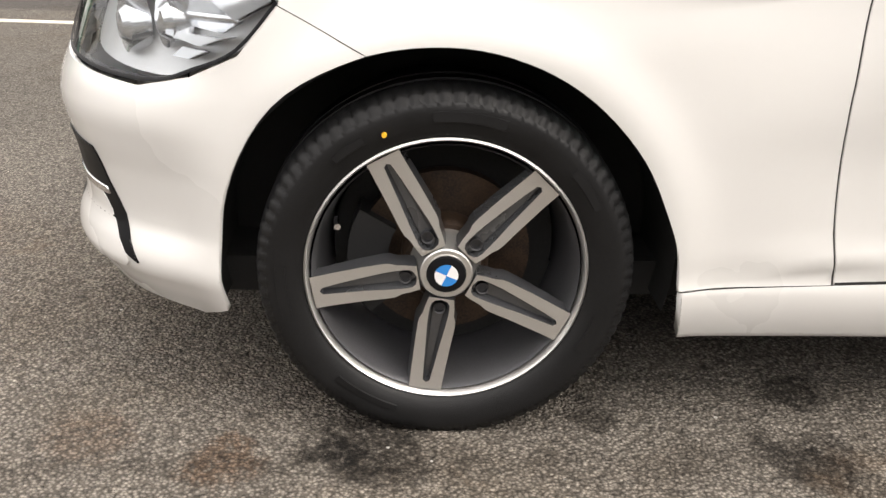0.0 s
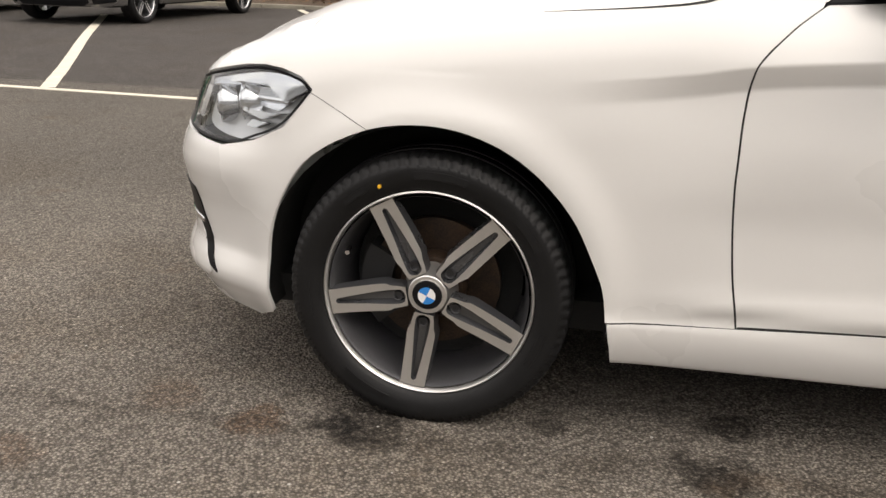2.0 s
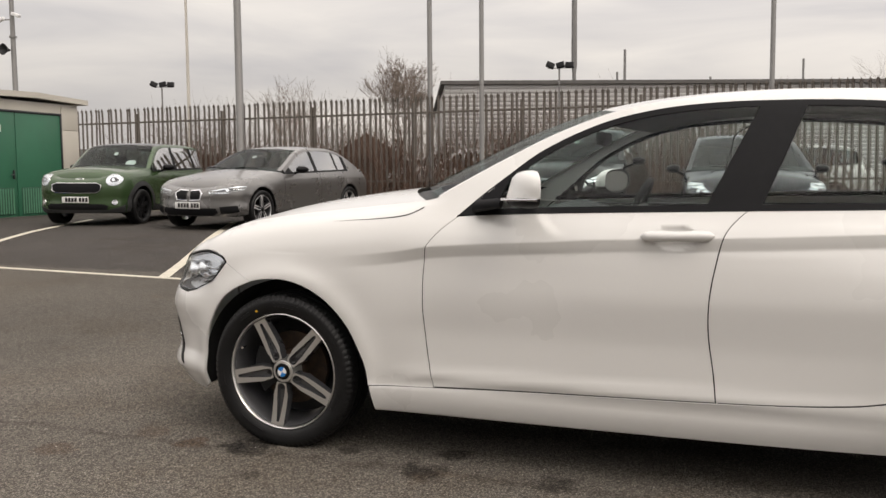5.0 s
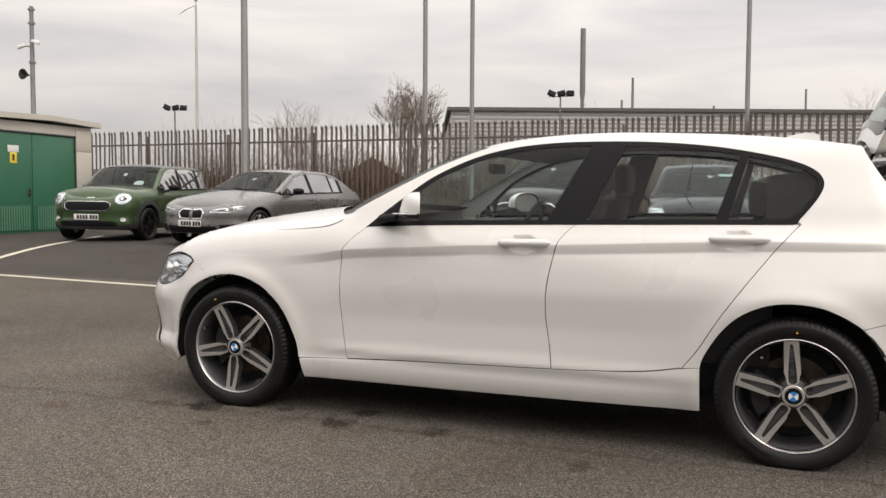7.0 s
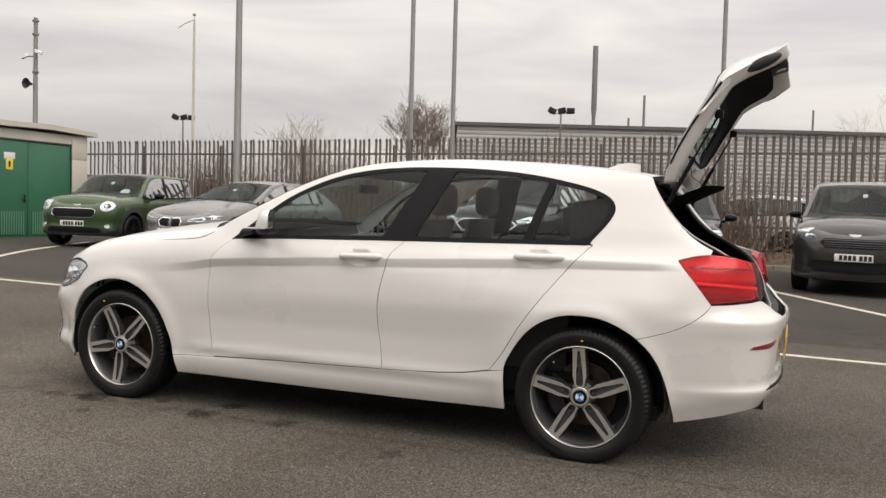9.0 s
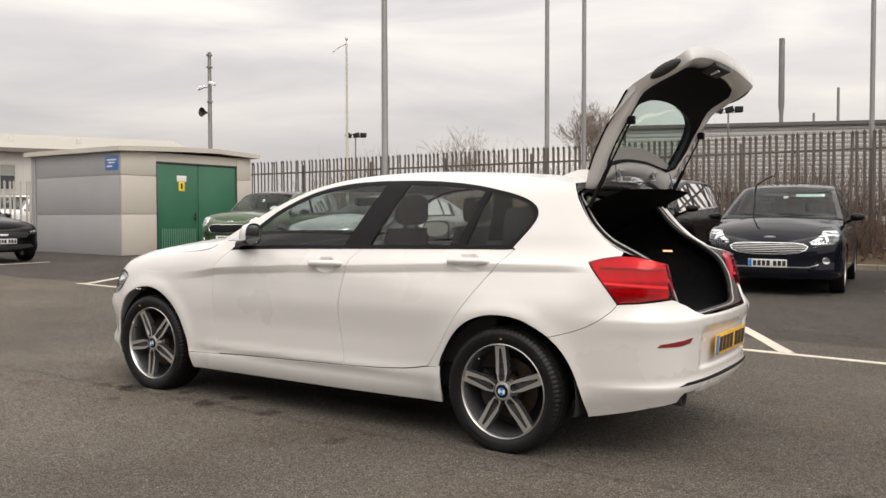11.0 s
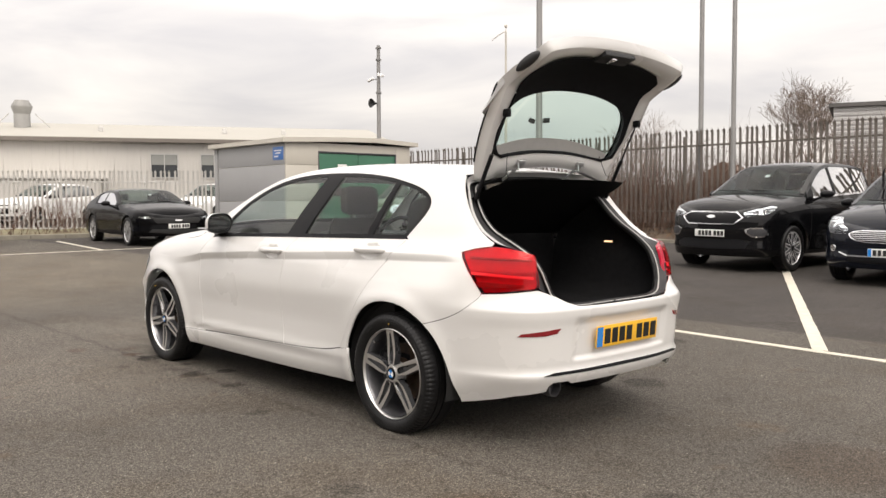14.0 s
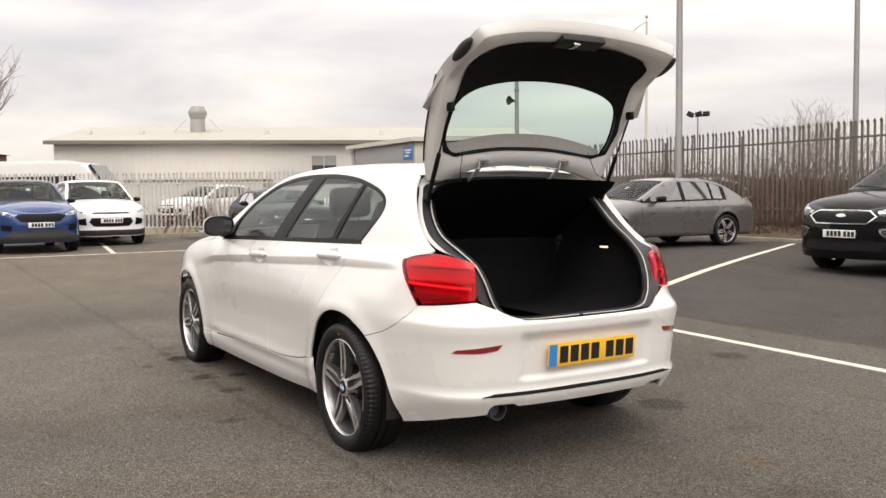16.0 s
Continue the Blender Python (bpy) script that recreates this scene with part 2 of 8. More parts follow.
    for x, y, r, k in ((-0.13, -0.05, 0.12, 1.0), (-0.20, -0.08, 0.06, 0.9), (0.66, -0.10, 0.095, 1.0), (0.70, 0.14, 0.08, 1.0), (0.28, 0.05, 0.06, 0.8), (0.58, -0.04, 0.055, 0.8), (1.15, -0.05, 0.09, 0.8), (0.05, -0.34, 0.05, 0.6),
                       (1.9, -0.3, 0.07, 0.6), (2.13, 3.51, 0.16, 0.7), (2.93, 1.98, 0.16, 0.7), (4.3, 0.2, 0.12, 0.5), (3.3, -0.7, 0.10, 0.5)):
        base = spot(base, x, y, r, k, oil)
    for x, y, r, k in ((-0.38, -0.09, 0.075, 0.65), (-0.63, -0.02, 0.09, 0.4), (-0.85, -0.35, 0.10, 0.5), (3.9, -0.5, 0.3, 0.5), (4.6, 1.2, 0.4, 0.4)):
        base = spot(base, x, y, r, k, brown)
    seam_d, seam_m, seam_c = nd.new("ShaderNodeVectorMath"), nd.new("ShaderNodeMapRange"), nd.new("ShaderNodeMath")
    seam_d.operation = "DOT_PRODUCT"
    seam_d.inputs[1].default_value = (-0.012, 1.0, 0)
    ln.new(wobble.outputs[2], seam_d.inputs[0])
    seam_c.operation = "ABSOLUTE"
    sub = nd.new("ShaderNodeMath")
    sub.operation = "ADD"
    sub.inputs[1].default_value = 0.10
    ln.new(seam_d.outputs["Value"], sub.inputs[0])
    ln.new(sub.outputs[0], seam_c.inputs[0])
    seam_m.inputs["From Min"].default_value, seam_m.inputs["From Max"].default_value = 0.008, 0.035
    seam_m.inputs["To Min"].default_value, seam_m.inputs["To Max"].default_value = 0.45, 0.0
    ln.new(seam_c.outputs[0], seam_m.inputs["Value"])
    rgb = nd.new("ShaderNodeRGB")
    rgb.outputs[0].default_value = (0.45, 0.43, 0.41, 1)
    base = mixc("MULTIPLY", seam_m.outputs["Result"], base, rgb.outputs[0])
    worn = ramp_(noise_(0.9, 7, 0.7).outputs["Fac"], [(0.50, (1, 1, 1)), (0.62, (0.80, 0.74, 0.66)), (0.75, (0.62, 0.57, 0.50))])
    base = mixc("MULTIPLY", 0.5, base, worn.outputs[0])
    # scattered loose white chips
    loose = nd.new("ShaderNodeTexVoronoi")
    loose.inputs["Scale"].default_value = 22
    ln.new(tc.outputs["Object"], loose.inputs["Vector"])
    near_, pick = ramp_(loose.outputs["Distance"], [(0.07, (1, 1, 1)), (0.10, (0, 0, 0))]), ramp_(loose.outputs["Color"], [(0.74, (0, 0, 0)), (0.78, (0.8, 0.8, 0.8))])
    white_ = nd.new("ShaderNodeRGB")
    white_.outputs[0].default_value = (0.55, 0.53, 0.49, 1)
    base = mixc("MIX", mixc("MULTIPLY", 1.0, near_.outputs[0], pick.outputs[0]), base, white_.outputs[0])
    # the newer, darker strip where the bays are
    sep = nd.new("ShaderNodeSeparateXYZ")
    ln.new(tc.outputs["Object"], sep.inputs[0])
    wob = noise_(0.9, 3)
    add = nd.new("ShaderNodeMath")
    add.operation = "MULTIPLY_ADD"
    add.inputs[1].default_value = 0.15
    ln.new(wob.outputs["Fac"], add.inputs[0])
    ln.new(sep.outputs["Y"], add.inputs[2])
    strip = nd.new("ShaderNodeMapRange")
    strip.inputs["From Min"].default_value, strip.inputs["From Max"].default_value = 4.75, 4.85
    ln.new(add.outputs[0], strip.inputs["Value"])
    dark = nd.new("ShaderNodeRGB")
    dark.outputs[0].default_value = (0.62, 0.62, 0.66, 1)
    shade = mixc("MULTIPLY", strip.outputs["Result"], base, dark.outputs[0])
    ln.new(shade, p.inputs["Base Color"])
    p.inputs["Roughness"].default_value = 0.9
    p.inputs["Specular IOR Level"].default_value = 0.22
    bn = nd.new("ShaderNodeBump")
    bn.inputs["Strength"].default_value, bn.inputs["Distance"].default_value = 1.0, 0.007
    inv = nd.new("ShaderNodeMath")
    inv.operation = "MULTIPLY_ADD"
    inv.inputs[1].default_value, inv.inputs[2].default_value = -1.0, 1.0
    ln.new(chips.outputs["Distance"], inv.inputs[0])
    ln.new(inv.outputs[0], bn.inputs["Height"])
    ln.new(bn.outputs["Normal"], p.inputs["Normal"])
    return m


M_ASPHALT = asphalt()
M_LINE = mat("line_paint", (0.56, 0.52, 0.43), 0.7, 0, 0, 0.22, 9, 120, 0.5, 120)
M_GALV = mat("galvanised_steel", (0.50, 0.49, 0.47), 0.55, 0.2, 0, 0.2, 2.5, 60)
M_FENCE = mat("weathered_steel", (0.17, 0.15, 0.132), 0.6, 0.35, 0, 0.3, 2.0, 60)
M_POLE = mat("pole_steel", (0.22, 0.215, 0.21), 0.55, 0.5, 0, 0.18, 1.5, 60)
M_SHED = mat("cream_cladding", (0.52, 0.49, 0.43), 0.55, 0, 0, 0.06, 1.2, 60)
M_SHEDGREY = mat("grey_shutter", (0.33, 0.33, 0.33), 0.75, 0.0, 0, 0.08, 1.2, 60)
M_GREEN = mat("green_paint", (0.028, 0.135, 0.075), 0.45, 0, 0.1, 0.14, 1.5, 60)
M_GREENDARK = mat("dark_green_paint", (0.018, 0.075, 0.045), 0.5, 0, 0.1, 0.12, 2, 60)
M_SOIL = mat("leaf_litter", (0.085, 0.06, 0.04), 0.95, 0, 0, 0.5, 3, 40, 0.8, 30)
M_TWIG = mat("bare_twig", (0.20, 0.16, 0.135), 0.9, 0, 0, 0.35, 4, 60)
M_KERB = mat("kerb_concrete", (0.25, 0.23, 0.185), 0.85, 0, 0, 0.35, 3, 80, 0.3, 60)
M_WBLDG = mat("pale_cladding", (0.53, 0.51, 0.475), 0.6, 0, 0, 0.05, 0.5, 20)
M_GREYBLDG = mat("grey_cladding", (0.46, 0.45, 0.44), 0.55, 0.1, 0, 0.08, 0.6, 20)
M_DARKROOF = mat("dark_roof", (0.10, 0.095, 0.09), 0.7, 0, 0, 0.2, 0.8, 20)
M_BRICK = mat("brown_brick", (0.16, 0.085, 0.06), 0.9, 0, 0, 0.25, 0.8, 20)


# ---- mesh helpers ----
def finish(name, bm, material, parent=None, label="", smooth=True, angle=35):
    me = bpy.data.meshes.new(name)
    bmesh.ops.recalc_face_normals(bm, faces=bm.faces)
    bm.to_mesh(me)
    bm.free()
    for pl in me.polygons:
        pl.use_smooth = smooth
    if smooth:
        me.set_sharp_from_angle(angle=radians(angle))
    for mm in (material if isinstance(material, (list, tuple)) else [material]):
        me.materials.append(mm)
    ob = new(name, me)
    if parent is not None:
        ob.parent = parent
    if label:
        ob["label"] = label
    return ob


def part(name, bm, material, parent, label="", smooth=True, angle=35):
    return finish(name, bm, material, parent, label, smooth, angle)


def root(name, m, label, category, group="", kind=""):
    e = new(name)
    e.matrix_world = m
    e.empty_display_size = 0.2
    return tagged(e, label, category, group, kind)


def box(bm, x0, x1, y0, y1, z0, z1, m=None, bevel=0.0):
    vs = [bm.verts.new(v) for v in ((x0, y0, z0), (x1, y0, z0), (x1, y1, z0), (x0, y1, z0), (x0, y0, z1), (x1, y0, z1), (x1, y1, z1), (x0, y1, z1))]
    fs = [bm.faces.new([vs[i] for i in f]) for f in ((3, 2, 1, 0), (4, 5, 6, 7), (0, 1, 5, 4), (1, 2, 6, 5), (2, 3, 7, 6), (3, 0, 4, 7))]
    if bevel:
        es = list({e for f in fs for e in f.edges})
        r = bmesh.ops.bevel(bm, geom=es, offset=bevel, segments=2, affect="EDGES", profile=0.5)
        vs = list({v for f in r["faces"] for v in f.verts} | {v for v in vs if v.is_valid})
    if m is not None:
        bmesh.ops.transform(bm, matrix=m, verts=vs)
    return vs


def tube(bm, pts, r, n=8, cap=True):
    """A round bar along points; r is one radius or one for each point."""
    pts = [Vector(p) for p in pts]
    rs = r if isinstance(r, (list, tuple)) else [r] * len(pts)
    rings = []
    for i, p in enumerate(pts):
        d = (pts[min(i + 1, len(pts) - 1)] - pts[max(i - 1, 0)]).normalized()
        a = d.cross(Vector((0, 0, 1)) if abs(d.z) < 0.9 else Vector((1, 0, 0))).normalized()
        b = d.cross(a)
        rings.append([bm.verts.new(p + (a * math.cos(2 * math.pi * k / n) + b * math.sin(2 * math.pi * k / n)) * rs[i]) for k in range(n)])
    for q, w in zip(rings, rings[1:]):
        for k in range(n):
            bm.faces.new((q[k], q[(k + 1) % n], w[(k + 1) % n], w[k]))
    if cap:
        bm.faces.new(rings[0][::-1])
        bm.faces.new(rings[-1])


def lathe(bm, prof, n, centre=(0, 0, 0), close=False):
    """Revolves (radius, depth) pairs round the y axis."""
    c = Vector(centre)
    rings = [[bm.verts.new(c + Vector((r * math.cos(2 * math.pi * k / n), d, r * math.sin(2 * math.pi * k / n)))) for k in range(n)] for r, d in prof]
    pairs = list(zip(rings, rings[1:])) + ([(rings[-1], rings[0])] if close else [])
    for q, w in pairs:
        for k in range(n):
            bm.faces.new((q[k], q[(k + 1) % n], w[(k + 1) % n], w[k]))
    return rings


def prism(bm, poly, d0, d1, plane="xz"):
    """Extrudes a polygon drawn in a plane between two depths."""
    def at(u, v, d):
        return {"xz": (u, d, v), "xy": (u, v, d), "yz": (d, u, v)}[plane]
    a = [bm.verts.new(at(u, v, d0)) for u, v in poly]
    b = [bm.verts.new(at(u, v, d1)) for u, v in poly]
    bm.faces.new(a)
    bm.faces.new(b[::-1])
    n = len(poly)
    for i in range(n):
        bm.faces.new((a[i], b[i], b[(i + 1) % n], a[(i + 1) % n]))
    return a + b


def lerp_table(tab, x):
    if x <= tab[0][0]:
        return tab[0][1]
    for (a, p), (b, q) in zip(tab, tab[1:]):
        if x <= b:
            f = (x - a) / (b - a)
            return p + (q - p) * f
    return tab[-1][1]


def smooth_table(tab, x):
    """Monotone-looking cubic through a table."""
    n = len(tab)
    if x <= tab[0][0]:
        return tab[0][1]
    if x >= tab[-1][0]:
        return tab[-1][1]
    for i in range(n - 1):
        if x <= tab[i + 1][0]:
            break
    (x0, y0), (x1, y1) = tab[i], tab[i + 1]
    s = (y1 - y0) / (x1 - x0)
    sl = (y0 - tab[i - 1][1]) / (x0 - tab[i - 1][0]) if i else s
    sr = (tab[i + 2][1] - y1) / (tab[i + 2][0] - x1) if i + 2 < n else s
    m0 = 0 if sl * s <= 0 else 2 * sl * s / (sl + s)
    m1 = 0 if sr * s <= 0 else 2 * sr * s / (sr + s)
    h = x1 - x0
    t = (x - x0) / h
    return (2 * t**3 - 3 * t**2 + 1) * y0 + (t**3 - 2 * t**2 + t) * h * m0 + (-2 * t**3 + 3 * t**2) * y1 + (t**3 - t**2) * h * m1


def curve2(pts, per=6, closed=False):
    """A smooth line through 2D points (Catmull-Rom); a point given as (u, v, 0) is a corner."""
    n = len(pts)
    out = []
    for i in range(n if closed else n - 1):
        p1, p2 = pts[i], pts[(i + 1) % n]
        p0 = pts[i - 1] if (i or closed) else p1
        p3 = pts[(i + 2) % n] if (closed or i + 2 < n) else p2
        if len(p1) > 2:
            p0 = p1
        if len(p2) > 2:
            p3 = p2
        for k in range(per):
            t = k / per
            out.append(tuple(0.5 * (2 * p1[j] + (p2[j] - p0[j]) * t + (2 * p0[j] - 5 * p1[j] + 4 * p2[j] - p3[j]) * t * t + (3 * p1[j] - p0[j] - 3 * p2[j] + p3[j]) * t**3) for j in (0, 1)))
    if not closed:
        out.append(tuple(pts[-1][:2]))
    return out


# ---- car body surfaces ----
def ramp01(a, b, x):
    t = min(1, max(0, (x - a) / (b - a)))
    return t * t * (3 - 2 * t)


class Shell:
    """The skin of a car: a plan line from the nose round the left side to the tail, and how far the skin leans in at each height."""

    def __init__(self, plan, lean, cy, anchor=0.0):
        pts = curve2(plan, 14)
        self.x, self.y = np.array([p[0] for p in pts]), np.array([p[1] for p in pts])
        seg = np.hypot(np.diff(self.x), np.diff(self.y))
        s = np.concatenate([[0], np.cumsum(seg)])
        self.s = s - np.interp(anchor, self.x, s) + anchor
        tx, ty = np.gradient(self.x, self.s), np.gradient(self.y, self.s)
        ln = np.hypot(tx, ty)
        self.nx, self.ny = -ty / ln, tx / ln
        self.nx[0], self.ny[0], self.nx[-1], self.ny[-1] = 1, 0, -1, 0
        self.lean, self.cy = lean, cy
        self.s0, self.s1 = self.s[0], self.s[-1]

    def at(self, s, z, off=0.0):
        d = self.lean(s, z) + off
        x, y = np.interp(s, self.s, self.x), np.interp(s, self.s, self.y)
        nx, ny = np.interp(s, self.s, self.nx), np.interp(s, self.s, self.ny)
        return Vector((x + nx * d, min(y + ny * d, self.cy), z))

    def sx(self, x, z):
        lo, hi = self.s0, self.s1
        for _ in range(26):
            m = (lo + hi) / 2
            lo, hi = (m, hi) if self.at(m, z).x < x else (lo, m)
        return (lo + hi) / 2

    def sy_front(self, y):
        n = len(self.s) // 2
        return float(np.interp(-y, -self.y[:n], self.s[:n]))

    def sy_rear(self, y):
        n = len(self.s) // 2
        return float(np.interp(y, self.y[n:], self.s[n:]))

    def normal(self, s, z, off=0.0):
        e = 0.004
        a = self.at(min(s + e, self.s1), z, off) - self.at(max(s - e, self.s0), z, off)
        b = self.at(s, z + e, off) - self.at(s, z - e, off)
        n = a.cross(b)
        return n.normalized() if n.length > 1e-9 else Vector((0, -1, 0))


def clip_cell(poly, x0, x1, z0, z1):
    for ax, lim, sgn in ((0, x0, 1), (0, x1, -1), (1, z0, 1), (1, z1, -1)):
        out = []
        for i in range(len(poly)):
            p, q = poly[i - 1], poly[i]
            ip, iq = (p[ax] - lim) * sgn >= 0, (q[ax] - lim) * sgn >= 0
            if ip != iq:
                t = (lim - p[ax]) / (q[ax] - p[ax])
                r = [p[0] + (q[0] - p[0]) * t, p[1] + (q[1] - p[1]) * t]
                r[ax] = lim
                out.append(tuple(r))
            if iq:
                out.append(q)
        poly = out
        if len(poly) < 3:
            return []
    return poly


def mesh_from(name, verts, faces, normals, material, parent, label, mirror_cy=None):
    if mirror_cy is not None:
        verts = [(v[0], 2 * mirror_cy - v[1], v[2]) for v in verts]
        normals = [(n[0], -n[1], n[2]) for n in normals] if normals else None
        faces = [f[::-1] for f in faces]
    if normals:
        turned = []
        for f in faces:
            p = [Vector(verts[i]) for i in f]
            g = Vector((0, 0, 0))
            for a, b in zip(p, p[1:] + p[:1]):
                g += a.cross(b)
            turned.append(f[::-1] if g.dot(sum((Vector(normals[i]) for i in f), Vector())) < 0 else f)
        faces = turned
    me = bpy.data.meshes.new(name)
    me.from_pydata([tuple(v) for v in verts], [], faces)
    me.validate()
    for p in me.polygons:
        p.use_smooth = True
    if normals and len(normals) == len(me.vertices):
        me.normals_split_custom_set_from_vertices([tuple(n) for n in normals])
    me.materials.append(material)
    ob = new(name, me)
    ob.parent = parent
    if label:
        ob["label"] = label
    return ob


def dense(poly, step, closed=True):
    out = []
    n = len(poly)
    for i in range(n if closed else n - 1):
        p, q = poly[i], poly[(i + 1) % n]
        k = max(1, int(math.hypot(q[0] - p[0], q[1] - p[1]) / step))
        out += [(p[0] + (q[0] - p[0]) * j / k, p[1] + (q[1] - p[1]) * j / k) for j in range(k)]
    if not closed:
        out.append(tuple(poly[-1][:2]))
    return out


def panel(sh, name, poly, material, parent, label="", off=0.0, thick=0.012, cell=0.04, unroll=True, both=True, shape=None, warp=None, levels=None):
    """A piece of the skin cut out along a line given in (x, z), or in (s, z) when unroll is False, with turned-in edges.
    shape(s, z): further depth. warp(s): a line that the rows of the mesh follow, levels: the heights of the rows over it."""
    if unroll:
        poly = [(sh.sx(p[0], p[1]), p[1]) for p in dense(poly, cell)]
    else:
        poly = dense(poly, cell)
    poly = [p for i, p in enumerate(poly) if math.hypot(p[0] - poly[i - 1][0], p[1] - poly[i - 1][1]) > 1e-5]
    depth = (lambda s, z: off) if shape is None else (lambda s, z: off + shape(s, z))
    area = sum(p[0] * q[1] - q[0] * p[1] for p, q in zip(poly, poly[1:] + poly[:1]))
    if area < 0:
        poly = poly[::-1]
    cut = [(p[0], p[1] - warp(p[0])) for p in poly] if warp else poly
    s0, s1 = min(p[0] for p in poly), max(p[0] for p in poly)
    z0, z1 = min(p[1] for p in cut), max(p[1] for p in cut)
    ids, uv, faces = {}, [], []

    def vid(p):
        k = (round(p[0], 5), round(p[1], 5))
        if k not in ids:
            ids[k] = len(uv)
            uv.append((p[0], p[1] + warp(p[0])) if warp else p)
        return ids[k]
    i0, j0 = math.floor(s0 / cell), math.floor(z0 / cell)
    rows = levels or [j * cell for j in range(j0, math.ceil(z1 / cell) + 1)]
    for i in range(i0, math.ceil(s1 / cell)):
        col = clip_cell(cut, i * cell, (i + 1) * cell, -9, 9)
        if not col:
            continue
        for lo, hi in zip(rows, rows[1:]):
            c = clip_cell(col, -99, 99, lo, hi)
            f = []
            for p in c:
                v = vid(p)
                if v not in f:
                    f.append(v)
            if len(f) > 2:
                faces.append(f)
    verts = [sh.at(s, z, depth(s, z)) for s, z in uv]
    if shape is None:
        norms = [sh.normal(s, z, off) for s, z in uv]
    else:
        norms = []
        for s, z in uv:
            e = 0.004
            a = sh.at(min(s + e, sh.s1), z, depth(s + e, z)) - sh.at(max(s - e, sh.s0), z, depth(s - e, z))
            b = sh.at(s, z + e, depth(s, z + e)) - sh.at(s, z - e, depth(s, z - e))
            norms.append(a.cross(b).normalized())
    n = len(poly)
    if thick:
        base = len(verts)
        for k, (s, z) in enumerate(poly):
            p, nn = sh.at(s, z, depth(s, z)), sh.normal(s, z)
            q, r = poly[k - 1], poly[(k + 1) % n]
            t = sh.at(r[0], r[1]) - sh.at(q[0], q[1])
            side = t.cross(nn)
            side = side.normalized() if side.length > 1e-8 else nn
            verts += [p, p - nn * thick]
            norms += [(nn + side).normalized(), side]
        for k in range(n):
            a, b = base + 2 * k, base + 2 * ((k + 1) % n)
            faces.append([a, a + 1, b + 1, b])
    obs = [mesh_from(name, verts, faces, norms, material, parent, label)]
    if both:
        obs.append(mesh_from(name, verts, faces, norms, material, parent, label, sh.cy))
    return obs


def strip(sh, name, a, b, material, parent, label="", off=0.0, rows=3, both=True, thick=0.006, closed=False, off_b=None):
    """A band of the skin between two lines of the same number of points in (x, z)."""
    a2, b2 = [(sh.sx(*p), p[1]) for p in a], [(sh.sx(*p), p[1]) for p in b]
    off_b = off if off_b is None else off_b
    verts, norms, faces = [], [], []
    n = len(a2)
    for p, q in zip(a2, b2):
        for k in range(rows + 1):
            f = k / rows
            s, z, o = p[0] + (q[0] - p[0]) * f, p[1] + (q[1] - p[1]) * f, off + (off_b - off) * f
            verts.append(sh.at(s, z, o))
            norms.append(sh.normal(s, z, o))
    m = rows + 1
    for i in range(n if closed else n - 1):
        for k in range(rows):
            j = (i + 1) % n
            faces.append([i * m + k, i * m + k + 1, j * m + k + 1, j * m + k])
    if thick:
        for edge in (0, rows):
            base = len(verts)
            for i in range(n):
                p, nn = verts[i * m + edge], norms[i * m + edge]
                verts += [p, p - nn * thick]
                norms += [nn, nn]
            for i in range(n if closed else n - 1):
                j = (i + 1) % n
                faces.append([base + 2 * i, base + 2 * j, base + 2 * j + 1, base + 2 * i + 1])
    obs = [mesh_from(name, verts, faces, norms, material, parent, label)]
    if both:
        obs.append(mesh_from(name, verts, faces, norms, material, parent, label, sh.cy))
    return obs


def inset(poly, d):
    """A closed line moved inwards."""
    n = len(poly)
    area = sum(p[0] * q[1] - q[0] * p[1] for p, q in zip(poly, poly[1:] + poly[:1]))
    sg = 1 if area > 0 else -1
    out = []
    for i in range(n):
        p, q, r = poly[i - 1], poly[i], poly[(i + 1) % n]
        t = Vector((r[0] - p[0], r[1] - p[1]))
        t = t.normalized() if t.length > 1e-9 else Vector((1, 0))
        out.append((q[0] - t.y * d * sg, q[1] + t.x * d * sg))
    return out


def across(name, left, bulge, crown, material, parent, cy, label="", n=18, t0=-1.0, t1=1.0, drop=0.0, power=2.4, flat=False):
    """A surface stretched from a line on the left side to its mirror image, arched up and bowed forwards."""
    bm = bmesh.new()
    rows = []
    for i, p in enumerate(left):
        u = i / (len(left) - 1)
        row = []
        for k in range(n + 1):
            t = t0 + (t1 - t0) * k / n
            f = 1 - abs(t) ** power
            row.append(bm.verts.new((p[0] - bulge(u) * (1 - t * t), cy + t * (cy - p[1]), p[2] + crown(u) * f - drop)))
        rows.append(row)
    for a, b in zip(rows, rows[1:]):
        for k in range(n):
            bm.faces.new((a[k], a[k + 1], b[k + 1], b[k]))
    bmesh.ops.remove_doubles(bm, verts=bm.verts, dist=1e-5)
    return part(name, bm, material, parent, label, angle=60)


# ---- wheels ----
def spoke_outline():
    """Half outline of a double spoke: along the radius, across."""
    right = [(0.046, 0.021), (0.062, 0.0245), (0.078, 0.0265), (0.089, 0.0308), (0.10, 0.0316), (0.14, 0.0305), (0.18, 0.0292), (0.206, 0.0284), (0.213, 0.0283), (0.222, 0.0285)]
    return right + [(r, -w) for r, w in right[::-1]]


